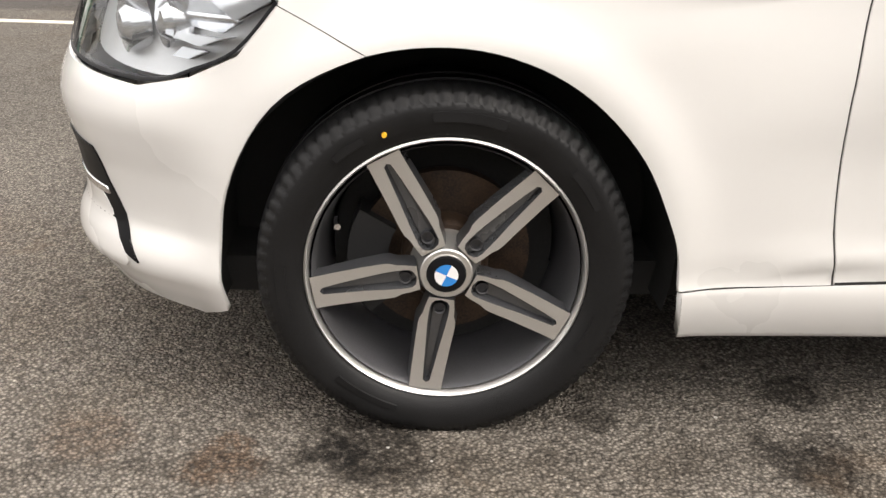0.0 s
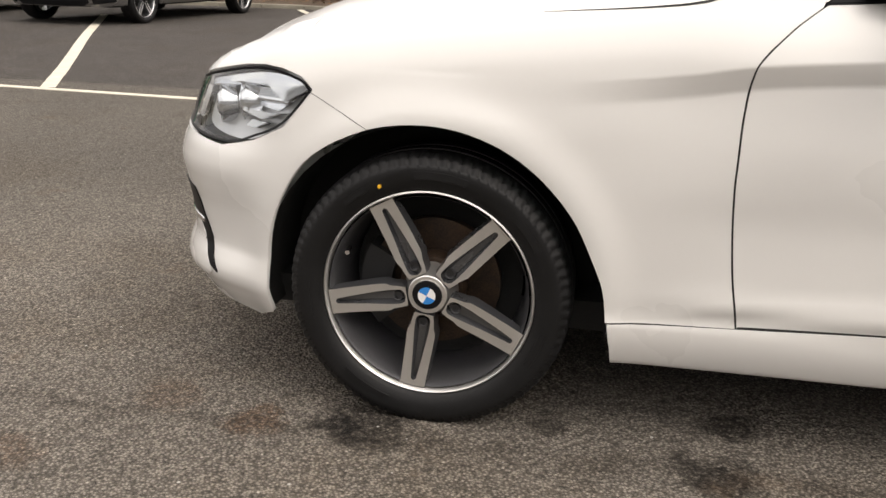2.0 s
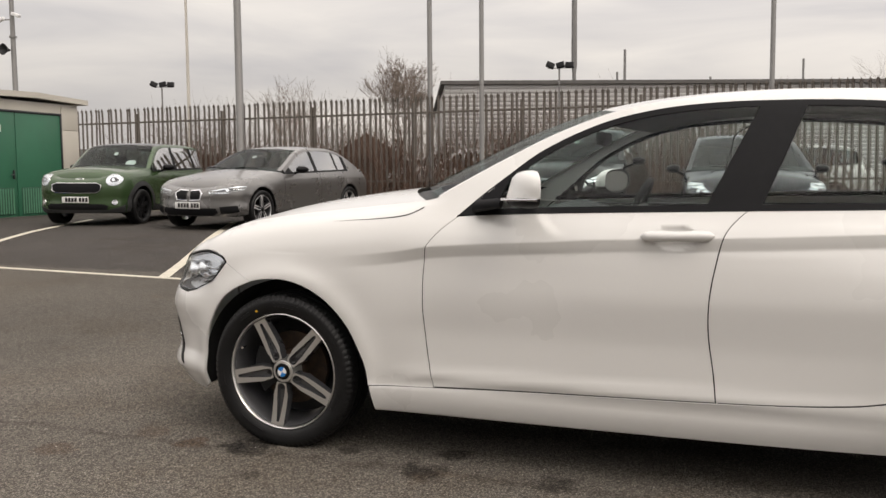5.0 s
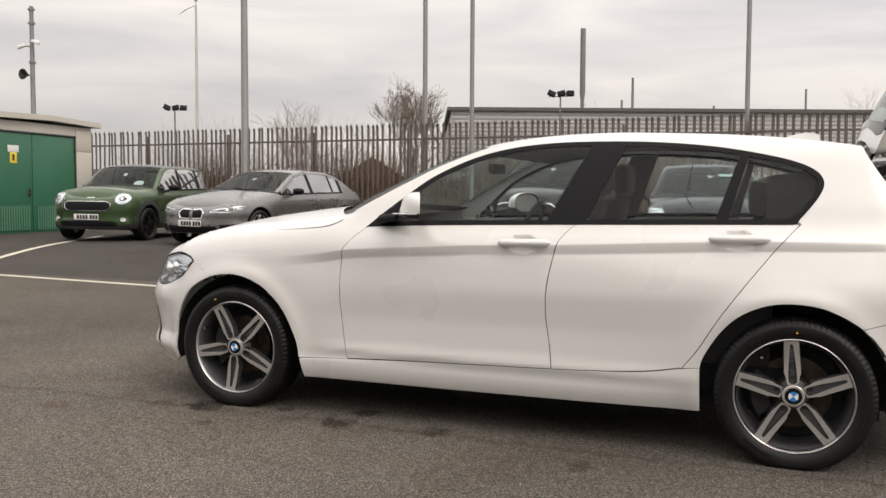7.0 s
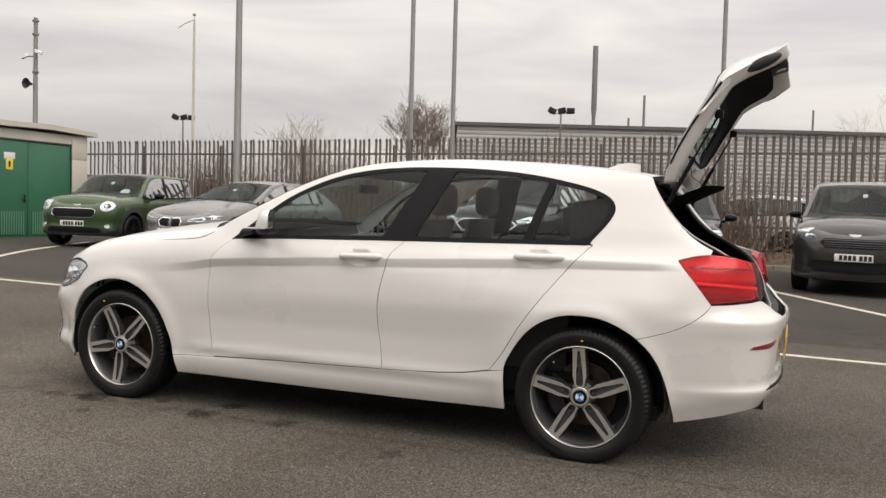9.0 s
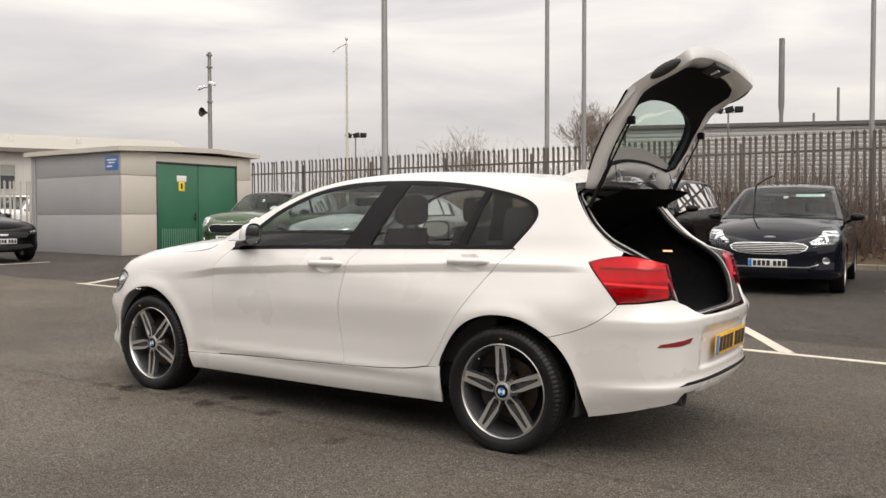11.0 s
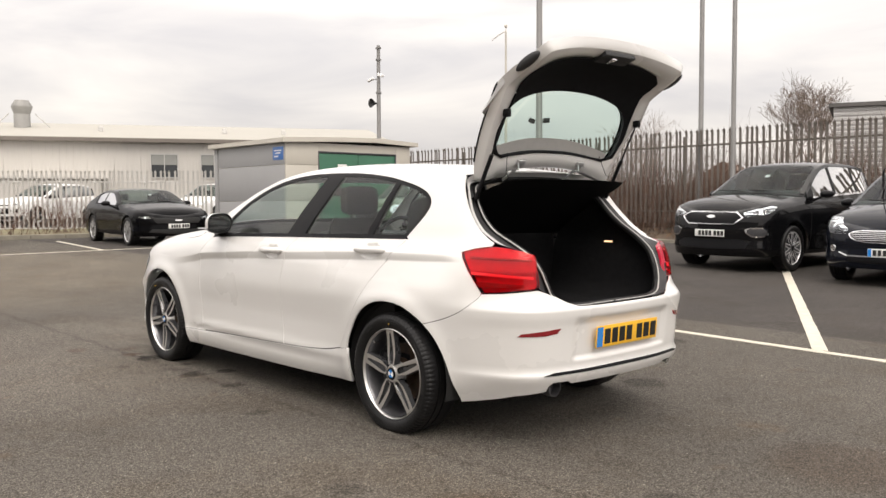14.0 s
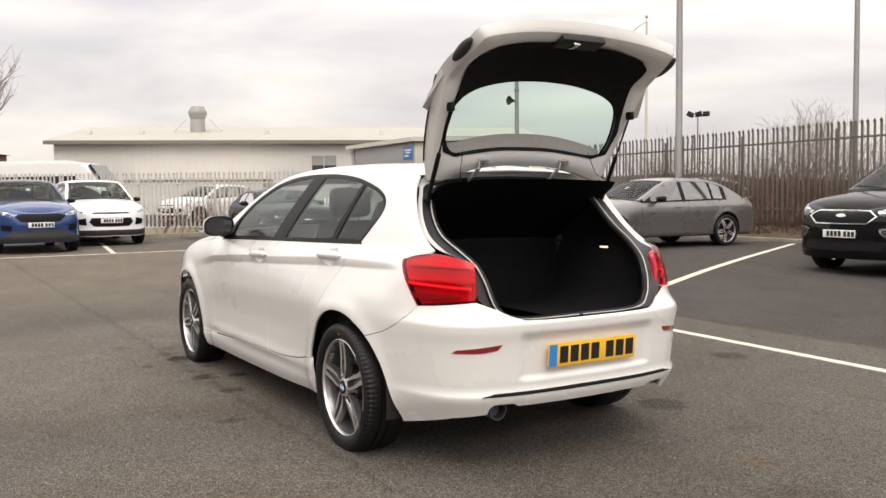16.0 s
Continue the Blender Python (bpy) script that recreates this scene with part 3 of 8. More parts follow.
def make_wheel(parent, m, base_angle, radius=0.322, rim=0.239, width=0.225, face=M_MACHINED, dark=M_GUNMETAL, detail=True, spokes=5, roundel=True):
    """A wheel with its outer face at y = 0 looking to -y."""
    wheel = new("wheel")
    wheel.parent = parent
    wheel.matrix_local = m
    k = rim / 0.231
    n = 336 if detail else 48
    bm = bmesh.new()
    w0, w1 = -0.012, width - 0.012
    prof = [(rim - 0.004, 0.014), (rim + 0.002, 0.004), (rim + 0.010, -0.003), (rim + 0.024, -0.010), (rim + 0.045, -0.0135), (radius - 0.030, -0.0125), (radius - 0.022, -0.0105),
            (radius - 0.0205, -0.008), (radius - 0.010, -0.003), (radius - 0.005, 0.006), (radius - 0.002, 0.020), (radius - 0.001, 0.040), (radius - 0.001, 0.055), (radius - 0.010, 0.0555), (radius - 0.010, 0.064), (radius, 0.0645),
            (radius, 0.098), (radius - 0.008, 0.0985), (radius - 0.008, 0.107), (radius, 0.1075), (radius - 0.001, width - 0.065), (radius - 0.003, width - 0.045), (radius - 0.014, width - 0.02), (rim + 0.03, width - 0.012), (rim - 0.004, width - 0.04)]
    rings = lathe(bm, prof, n)
    if detail:
        for ri in (7, 8, 9, 10):
            for q in range(n):
                if q % 4 == 0:
                    v = rings[ri][q]
                    rr = math.hypot(v.co.x, v.co.z)
                    f = (rr - (0.0045 if ri < 11 else 0.003)) / rr
                    v.co.x *= f
                    v.co.z *= f
                    v.co.y += 0.0007
    tyre = part("tyre", bm, M_RUBBER, wheel, "black road tyre with ribbed shoulders" if detail else "", angle=50)
    bm = bmesh.new()
    lathe(bm, [(rim - 0.008 * k, 0.02), (rim - 0.0045 * k, 0.0035), (rim - 0.002 * k, 0.001), (rim + 0.001 * k, 0.003), (rim + 0.002 * k, 0.012)], 96 if detail else 48)
    part("rim_lip", bm, face, wheel, "bright machined rim edge" if detail else "")
    bm = bmesh.new()
    lathe(bm, [(rim - 0.011 * k, 0.012), (rim - 0.016 * k, 0.022), (rim - 0.021 * k, 0.05), (rim - 0.030 * k, 0.11), (rim - 0.033 * k, width - 0.04)], 96 if detail else 48)
    part("rim_barrel", bm, M_BARREL if detail else dark, wheel)
    if detail:
        bm = bmesh.new()
        lathe(bm, [(0.03, 0.105), (0.152, 0.105), (0.152, 0.13), (0.03, 0.13)], 64)
        part("brake_disc", bm, M_DISC, wheel, "rusty brake disc")
        bm = bmesh.new()
        lathe(bm, [(0.0, 0.06), (0.07, 0.06), (0.076, 0.068), (0.078, 0.105)], 48)
        part("hub_bell", bm, M_DISC, wheel)
        bm = bmesh.new()
        prism(bm, [(0.10 * math.cos(a) if r else 0.172 * math.cos(a), 0.10 * math.sin(a) if r else 0.172 * math.sin(a)) for r in (0, 1) for a in ([radians(150 + 10 * i) for i in range(8)] if not r else [radians(220 - 10 * i) for i in range(8)])], 0.082, 0.15)
        part("brake_caliper", bm, M_PLASTIC, wheel)
        bm = bmesh.new()
        lathe(bm, [(0.0, 0.152), (0.2, 0.152)], 48)
        part("backplate", bm, M_LINER, wheel)

    def dish(r):
        return 0.010 + 0.006 * math.sin(min(1, max(0, (r / k - 0.05) / 0.175)) * math.pi)
    step = 2 * math.pi / spokes
    for i in range(spokes):
        a = radians(base_angle) + i * step
        ca, sa = math.cos(a), math.sin(a)

        def put(r, w, d):
            return (r * ca - w * sa, d, r * sa + w * ca)
        out = [(r * k, w * k) for r, w in spoke_outline()]
        half = len(out) // 2
        bm = bmesh.new()
        # two bright bars with a pocket between them
        pocket = [(0.052, 0.011), (0.058, 0.0155), (0.066, 0.0165), (0.080, 0.0165), (0.10, 0.0155), (0.14, 0.0118), (0.18, 0.0085), (0.206, 0.0058)]
        po = [(r * k, w * k) for r, w in pocket]
        outer_r = [out[j] for j in range(half)]
        for sg in (1, -1):
            rs = sorted({p[0] for p in outer_r} | {p[0] for p in po} | {po[0][0] * 0.93, po[-1][0] * 1.02})
            line_o = [(r, lerp_table(outer_r, r) * sg) for r in rs]
            inner = []
            for r in rs:
                if r <= po[0][0] * 0.931:
                    w = 0.0
                elif r >= po[-1][0] * 1.019:
                    w = 0.0
                else:
                    w = lerp_table(po, r)
                inner.append((r, w * sg))
            lo = [bm.verts.new(put(r, w, dish(r))) for r, w in line_o]
            li = [bm.verts.new(put(r, w, dish(r))) for r, w in inner]
            for q in range(len(lo) - 1):
                vs = [lo[q], lo[q + 1], li[q + 1], li[q]]
                try:
                    bm.faces.new(vs if sg > 0 else vs[::-1])
                except ValueError:
                    pass
        bmesh.ops.remove_doubles(bm, verts=bm.verts, dist=1e-5)
        part("spoke_face", bm, face, wheel, "bright machined spoke face" if detail else "", angle=30)
        bm = bmesh.new()
        top = [bm.verts.new(put(r, w, dish(r) + 0.0006)) for r, w in out]
        bot = [bm.verts.new(put(r, w * 1.15, dish(r) + 0.042 - 0.02 * (r / rim))) for r, w in out]
        nn = len(out)
        for q in range(nn):
            bm.faces.new((top[q], top[(q + 1) % nn], bot[(q + 1) % nn], bot[q]))
        # pocket floor and walls
        pl = [(po[0][0] * 0.93, 0.0)] + po + [(po[-1][0] * 1.02, 0.0)] + [(r, -w) for r, w in po[::-1]]
        pt = [bm.verts.new(put(r, w, dish(r) + 0.0004)) for r, w in pl]
        pb = [bm.verts.new(put(r, w * 0.55, dish(r) + 0.016)) for r, w in pl]
        for q in range(len(pl)):
            bm.faces.new((pt[q], pb[q], pb[(q + 1) % len(pl)], pt[(q + 1) % len(pl)]))
        bm.faces.new(pb)
        part("spoke", bm, dark, wheel, "dark grey painted spoke" if detail else "", angle=40)
        if detail:
            bm = bmesh.new()
            ac = a
            c = (0.060 * math.cos(ac + step / 2) * k, 0.022, 0.060 * math.sin(ac + step / 2) * k)
            lathe(bm, [(0.0, 0.026), (0.0085, 0.026), (0.0085, 0.018), (0.011, 0.017), (0.012, 0.035)], 16, (0.068 * math.cos(ac) * k, 0.0, 0.068 * math.sin(ac) * k))
            part("wheel_bolt", bm, M_STEEL, wheel)
    bm = bmesh.new()
    lathe(bm, [(0.0, 0.008), (0.034 * k, 0.008), (0.0345 * k, 0.010), (0.041 * k, 0.0098), (0.0435 * k, 0.0115), (0.050 * k, 0.030), (0.06 * k, 0.06)], 60)
    part("hub", bm, face if detail else dark, wheel)
    bm = bmesh.new()
    lathe(bm, [(0.0, 0.003), (0.022 * k, 0.003), (0.031 * k, 0.0045), (0.0335 * k, 0.009)], 40)
    part("centre_cap", bm, M_BLACKTRIM, wheel)
    if roundel:
        for q in range(4):
            bm = bmesh.new()
            c = bm.verts.new((0, 0.0015, 0))
            arc = [bm.verts.new((0.0195 * k * math.cos(radians(base_angle + 20 + q * 90 + j * 15)), 0.0022, 0.0195 * k * math.sin(radians(base_angle + 20 + q * 90 + j * 15)))) for j in range(7)]
            for j in range(6):
                bm.faces.new((c, arc[j], arc[j + 1]))
            part("badge_quarter", bm, (M_BLUE, M_ENAMELW)[q % 2], wheel, ("blue", "white")[q % 2] + " enamel quarter")
    if detail:
        bm = bmesh.new()
        va = radians(base_angle + 108)
        tube(bm, [(0.205 * math.cos(va), 0.03, 0.205 * math.sin(va)), (0.203 * math.cos(va), 0.008, 0.203 * math.sin(va)), (0.201 * math.cos(va), -0.004, 0.201 * math.sin(va))], [0.005, 0.0045, 0.0055], 10)
        part("tyre_valve", bm, M_CHROME, wheel, "metal valve with dust cap")
        bm = bmesh.new()
        da = radians(base_angle + 67)
        lathe(bm, [(0.0, -0.0155), (0.0042, -0.0153), (0.0045, -0.010)], 14, (0.268 * math.cos(da), 0.0, 0.268 * math.sin(da)))
        part("tyre_dot", bm, M_YPLATE, wheel, "small yellow paint dot")
        for a0, a1, r0, r1 in ((72, 96, 0.270, 0.286), (120, 132, 0.268, 0.280), (176, 196, 0.268, 0.284), (28, 44, 0.268, 0.282), (330, 346, 0.262, 0.276), (226, 252, 0.262, 0.272)):
            bm = bmesh.new()
            q = 8
            segs = []
            for j in range(q + 1):
                an = radians(a0 + (a1 - a0) * j / q)
                segs.append([bm.verts.new((r * math.cos(an), -0.0148, r * math.sin(an))) for r in (r0, r1)] + [bm.verts.new((r * math.cos(an), -0.0120, r * math.sin(an))) for r in (r1 + 0.001, r0 - 0.001)])
            for s0_, s1_ in zip(segs, segs[1:]):
                for j in range(4):
                    bm.faces.new((s0_[j], s1_[j], s1_[(j + 1) % 4], s0_[(j + 1) % 4]))
            part("sidewall_bar", bm, M_RUBBER, wheel)
    return wheel


def plate(parent, m, material, chars=7, flag=True):
    """A number plate with plain bars for its signs; it looks to -y."""
    p = new("number_plate")
    p.parent = parent
    p.matrix_local = m
    p["label"] = "number plate with plain dark bars"
    bm = bmesh.new()
    box(bm, -0.26, 0.26, 0, 0.008, -0.0555, 0.0555, bevel=0.004)
    part("plate_sheet", bm, material, p)
    x = -0.195
    for i in range(chars):
        bm = bmesh.new()
        box(bm, x, x + 0.046, -0.002, 0.001, -0.038, 0.038)
        part("plate_bar", bm, M_BLACKINK, p)
        x += 0.061 if i != 3 else 0.088
    if flag:
        bm = bmesh.new()
        box(bm, -0.256, -0.212, -0.0025, 0.001, -0.050, 0.050)
        part("plate_band", bm, M_BLUE, p, "blue plate band")
    return p


# ---- ground ----
def ground_z(x, y):
    """The car park rises a hand's width under the middle bays."""
    return 0.075 * ramp01(4.8, 8.6, y) * ramp01(-14.0, -8.5, x) * (1 - ramp01(-4.0, 0.5, x)) * (1 - ramp01(14.5, 16.5, y))


bm = bmesh.new()
gx = [-400, -200, -100, -60, -40, -28, -20] + [-16 + 0.5 * i for i in range(37)] + [5, 10, 20, 40, 100, 200, 400]
gy = [-400, -200, -100, -60, -30, -15, -6, 0] + [4.5 + 0.4 * i for i in range(32)] + [20, 26, 40, 60, 100, 200, 400]
grid = [[bm.verts.new((x, y, ground_z(x, y))) for y in gy] for x in gx]
for a, b in zip(grid, grid[1:]):
    for k in range(len(gy) - 1):
        bm.faces.new((a[k], b[k], b[k + 1], a[k + 1]))
ground = finish("ground", bm, M_ASPHALT)
tagged(ground, "worn grey asphalt car park with fine pale chippings and dark stains", "ground", kind="structure")


def line_mark(name, pts, width, label="worn cream painted parking bay line on asphalt"):
    bm = bmesh.new()
    (x0, y0), (x1, y1) = pts
    d = Vector((x1 - x0, y1 - y0)).normalized()
    nrm = Vector((-d.y, d.x)) * width / 2
    L = math.hypot(x1 - x0, y1 - y0)
    k = max(2, int(L / 0.12))
    rows = []
    for i in range(k + 1):
        c = Vector((x0, y0)) + d * L * i / k
        j0, j1 = (noise.noise((c.x * 9, c.y * 9, 3.1)) * 0.006, noise.noise((c.x * 9, c.y * 9, 7.7)) * 0.006)
        a, b = c + nrm * (1 + j0 / width * 2), c - nrm * (1 + j1 / width * 2)
        za, zb = ground_z(a.x, a.y), ground_z(b.x, b.y)
        rows.append((bm.verts.new((a.x, a.y, za + 0.004)), bm.verts.new((b.x, b.y, zb + 0.004)), bm.verts.new((a.x, a.y, za - 0.01)), bm.verts.new((b.x, b.y, zb - 0.01))))
    for q, w in zip(rows, rows[1:]):
        bm.faces.new((q[0], q[1], w[1], w[0]))
        bm.faces.new((q[0], w[0], w[2], q[2]))
        bm.faces.new((q[1], q[3], w[3], w[1]))
    ob = finish(name, bm, M_LINE, smooth=False)
    return tagged(ob, label, "road marking", kind="structure")


def bay_y(x):
    return 4.12 - 0.055 * x


line_mark("bay_line_front", ((-7.75, bay_y(-7.75)), (9.5, bay_y(9.5))), 0.09)
for i, xb in enumerate((-7.6, -3.97, -0.38, 3.21, 6.9)):
    y0 = bay_y(xb) + 0.045
    line_mark("bay_line_%d" % (i + 1), ((xb, y0), (xb - 5.2, y0 + 10.4) if i == 2 else (xb - 3.75, y0 + 7.0)), 0.115)
line_mark("bay_line_west", ((-13.0, -4.0), (-13.2, 7.4)), 0.09)
for i, yb in enumerate((-1.0, 1.9, 4.6)):
    line_mark("bay_line_%d" % (i + 6), ((-13.2, yb), (-17.6, yb + 0.5)), 0.1)


# ---- the white hatchback ----
HOOD = [(-0.80, 0.792), (-0.74, 0.802), (-0.64, 0.824), (-0.55, 0.842), (-0.45, 0.862), (-0.33, 0.887), (-0.17, 0.920), (0.02, 0.948), (0.22, 0.970), (0.42, 0.992), (0.62, 1.015), (0.70, 1.03)]
RAIL = [(0.64, 1.018), (0.67, 1.035), (0.89, 1.160), (1.11, 1.275), (1.32, 1.352), (1.53, 1.392), (1.73, 1.412), (1.92, 1.419), (2.23, 1.413), (2.53, 1.400), (2.81, 1.372), (2.96, 1.350)]
F_TOP = [(-0.02, 0.20), (0.0, 0.165), (0.02, 0.105), (0.05, 0.062), (0.09, 0.036), (0.14, 0.018), (0.20, 0.008), (0.30, 0.0), (0.9, 0.0)]
F_LOW = [(0.15, 0.085), (0.19, 0.062), (0.24, 0.03), (0.285, 0.008), (0.31, 0.012), (0.36, 0.030), (0.44, 0.022), (0.50, 0.008), (0.545, 0.0), (0.58, 0.004), (0.64, 0.022), (0.70, 0.028), (0.9, 0.03)]
FEND_LOW = [(0.18, 0.05), (0.20, 0.034), (0.285, 0.016), (0.30, 0.020), (0.36, 0.016), (0.5, 0.008), (0.7, 0.0), (1.2, 0.0)]
DOOR = [(0.18, 0.055), (0.20, 0.036), (0.285, 0.016), (0.31, 0.022), (0.345, 0.012), (0.40, 0.020), (0.50, 0.021), (0.60, 0.012), (0.70, 0.002), (0.78, 0.0), (0.835, 0.004), (0.88, 0.016), (0.92, 0.034), (0.965, 0.060), (1.0, 0.078), (1.1, 0.125), (1.2, 0.180), (1.3, 0.242), (1.37, 0.292), (1.40, 0.325), (1.42, 0.365), (1.46, 0.44)]
QUAR = [(0.18, 0.085), (0.22, 0.065), (0.32, 0.030), (0.42, 0.020), (0.55, 0.008), (0.68, 0.0), (0.76, 0.006), (0.84, 0.024), (0.90, 0.044), (0.94, 0.066), (0.96, 0.088), (1.01, 0.124), (1.1, 0.162), (1.2, 0.210), (1.3, 0.262), (1.35, 0.300), (1.38, 0.335), (1.40, 0.38), (1.46, 0.46)]
TAIL = [(0.20, 0.11), (0.25, 0.085), (0.32, 0.045), (0.345, 0.030), (0.375, 0.022), (0.40, 0.034), (0.44, 0.030), (0.52, 0.024), (0.60, 0.016), (0.66, 0.004), (0.685, 0.002), (0.70, 0.012), (0.74, 0.040), (0.78, 0.055), (0.86, 0.068), (0.94, 0.090), (0.99, 0.118), (1.05, 0.17), (1.2, 0.30), (1.35, 0.42)]
CREASE = [(0.1, 0.780), (0.30, 0.796), (0.52, 0.822), (0.64, 0.842), (0.75, 0.852), (1.09, 0.873), (1.30, 0.886), (1.66, 0.899), (2.34, 0.932), (2.60, 0.943), (2.88, 0.950), (3.2, 0.960)]
PLAN = [(-0.780, 0.872), (-0.775, 0.68), (-0.755, 0.45), (-0.70, 0.26), (-0.60, 0.125), (-0.45, 0.038), (-0.25, 0.004), (0.0, -0.010), (0.6, -0.022), (1.3, -0.020), (2.0, -0.010), (2.6, 0.0), (2.85, 0.014), (3.08, 0.048), (3.29, 0.099), (3.445, 0.176), (3.54, 0.30), (3.587, 0.50), (3.605, 0.69), (3.61, 0.872)]


def car_lean(s, z):
    x = float(np.interp(s, _plan_s, _plan_x))
    wf = 1 - ramp01(0.40, 0.72, x)
    d = 0.0
    if wf > 0:
        top = smooth_table(F_TOP, smooth_table(HOOD, x) - z)
        low = smooth_table(F_LOW, z) * (1 - ramp01(-0.5, -0.30, x)) + smooth_table(FEND_LOW, z) * ramp01(-0.5, -0.30, x)
        d += wf * (top + low)
    if wf < 1:
        q = ramp01(1.75, 2.78, x)
        side = smooth_table(DOOR, z) * (1 - q) + smooth_table(QUAR, z) * q
        r = ramp01(3.02, 3.52, x)
        if r > 0:
            side = side * (1 - r) + smooth_table(TAIL, z) * r
        d += (1 - wf) * side
    zc = smooth_table(CREASE, x)
    t = zc - z
    w = ramp01(0.20, 0.65, x) * (1 - ramp01(3.0, 3.2, x))
    if w > 0 and 0 < t < 0.26:
        d += w * (0.021 + 0.005 * ramp01(1.8, 2.6, x)) * (t / 0.045 if t < 0.045 else 1.0) * (1 - ramp01(0.03, 0.26, t))
    for hx in (0.0, 2.69):
        rr = math.hypot(x - hx, z - 0.314)
        if rr < 0.6 and z < 0.8:
            d -= 0.015 * math.exp(-((rr - 0.385) / 0.055) ** 2)
    return d


_tmp = Shell(PLAN, lambda s, z: 0.0, CY, 0.6)
_plan_s, _plan_x = _tmp.s, _tmp.x
SH = Shell(PLAN, car_lean, CY, 0.6)

car = root("white_hatchback", pose(0, 0, 0), "white five-door hatchback parked with its boot lid open", "car")

ARCH_F = [(-0.378, 0.218), (-0.384, 0.30), (-0.364, 0.445), (-0.281, 0.592), (-0.146, 0.672), (-0.01, 0.694), (0.11, 0.674), (0.215, 0.618), (0.305, 0.525), (0.36, 0.42), (0.383, 0.36), (0.393, 0.293)]
ARCH_R = [(2.335, 0.395), (2.352, 0.45), (2.42, 0.56), (2.50, 0.635), (2.61, 0.682), (2.73, 0.690), (2.84, 0.668), (2.965, 0.598), (3.05, 0.50), (3.10, 0.38), (3.128, 0.25), (3.13, 0.212)]
GAP1 = [(0.752, 0.958), (0.704, 0.921), (0.672, 0.890), (0.646, 0.860), (0.631, 0.830), (0.622, 0.75), (0.621, 0.66), (0.623, 0.58), (0.639, 0.43), (0.662, 0.302)]
GAP2 = [(1.770, 0.990), (1.708, 0.92), (1.678, 0.81), (1.660, 0.69), (1.660, 0.57), (1.680, 0.43), (1.690, 0.335)]
GAP3 = [(2.715, 1.012), (2.63, 0.915), (2.50, 0.745), (2.40, 0.60), (2.33, 0.48), (2.262, 0.388)]
SILL = [(0.393, 0.291), (0.65, 0.302), (0.96, 0.314), (1.31, 0.324), (1.69, 0.335), (1.92, 0.345), (2.13, 0.362), (2.262, 0.386), (2.338, 0.396)]
DLO = [(0.745, 0.957, 0), (0.82, 1.026), (0.92, 1.108), (1.05, 1.207), (1.24, 1.299), (1.43, 1.349), (1.63, 1.372), (1.86, 1.378), (2.11, 1.373), (2.35, 1.352), (2.55, 1.318), (2.69, 1.283), (2.775, 1.242), (2.806, 1.19), (2.785, 1.13), (2.73, 1.055), (2.69, 1.012, 0), (2.31, 1.004), (1.7, 0.990), (1.03, 0.971)]
cf, cr = curve2(ARCH_F, 5), curve2(ARCH_R, 5)
g1, g2, g3 = curve2(GAP1, 5), curve2(GAP2, 5), curve2(GAP3, 5)
GAPW = 0.0023


def crease_z(s):
    return smooth_table(CREASE, float(np.interp(s, _plan_s, _plan_x)))


LEVELS = [-0.9 + 0.03 * i for i in range(21)] + [-0.275 + 0.022 * i for i in range(10)] + [-0.06, -0.051, -0.045, -0.039, -0.030, -0.022, -0.015, -0.009, -0.004, 0.0, 0.004, 0.009, 0.016, 0.025] + [0.037 + 0.014 * i for i in range(14)] + [0.25 + 0.02 * i for i in range(15)]


def shift(pts, dx, dz=0.0):
    return [(p[0] + dx, p[1] + dz) for p in pts]


def sill_z(x):
    return smooth_table(SILL, x)


hood_edge = [(x, smooth_table(HOOD, x)) for x in np.linspace(-0.285, 0.62, 20)]
seam = [(-0.266, 0.742), (-0.195, 0.708), (-0.132, 0.6765)]
# wings
panel(SH, "front_wing", shift(seam[::-1], 0.0012, 0.0008) + [(-0.263, 0.749), (-0.285, 0.79)] + hood_edge + [(0.66, 1.025), (0.664, 0.962), (0.744, 0.9575)]
      + shift(g1[1:], -GAPW) + [p for p in cf[::-1] if p[0] > -0.126], M_WHITE, car, cell=0.02, warp=crease_z, levels=LEVELS)
# doors
HANDLES = ((1.425, 1.672, 0.902, 0.908), (2.35, 2.605, 0.946, 0.950))


CUPS = [(SH.sx((x0 + x1) / 2 - 0.005, z0), (z0 + z1) / 2 - 0.008) for x0, x1, z0, z1 in HANDLES]


def handle_cup(s, z):
    """The hollow behind a door handle."""
    d = 0.0
    for cs, cz in CUPS:
        q = ((s - cs) / 0.075) ** 2 + ((z - cz) / 0.042) ** 2
        if q < 1:
            d += 0.017 * (1 - q) ** 0.7
    return d


belt1 = [(x, lerp_table([(0.65, 0.952), (1.03, 0.971), (1.7, 0.990), (2.31, 1.004), (2.72, 1.013)], x)) for x in np.linspace(1.76, 0.812, 14)]
panel(SH, "front_door", shift(g1, GAPW) + [(x, sill_z(x) + 0.004) for x in np.linspace(0.665, 1.684, 16)] + shift(g2[::-1], -GAPW) + belt1, M_WHITE, car, cell=0.016, shape=handle_cup, warp=crease_z, levels=LEVELS)
belt2 = [(x, lerp_table([(1.7, 0.990), (2.31, 1.004), (2.72, 1.013)], x)) for x in np.linspace(2.70, 1.785, 14)]
panel(SH, "rear_door", shift(g2, GAPW) + [(x, sill_z(x) + 0.004) for x in np.linspace(1.70, 2.252, 12)] + shift(g3[::-1], -GAPW) + belt2, M_WHITE, car, cell=0.016, shape=handle_cup, warp=crease_z, levels=LEVELS)
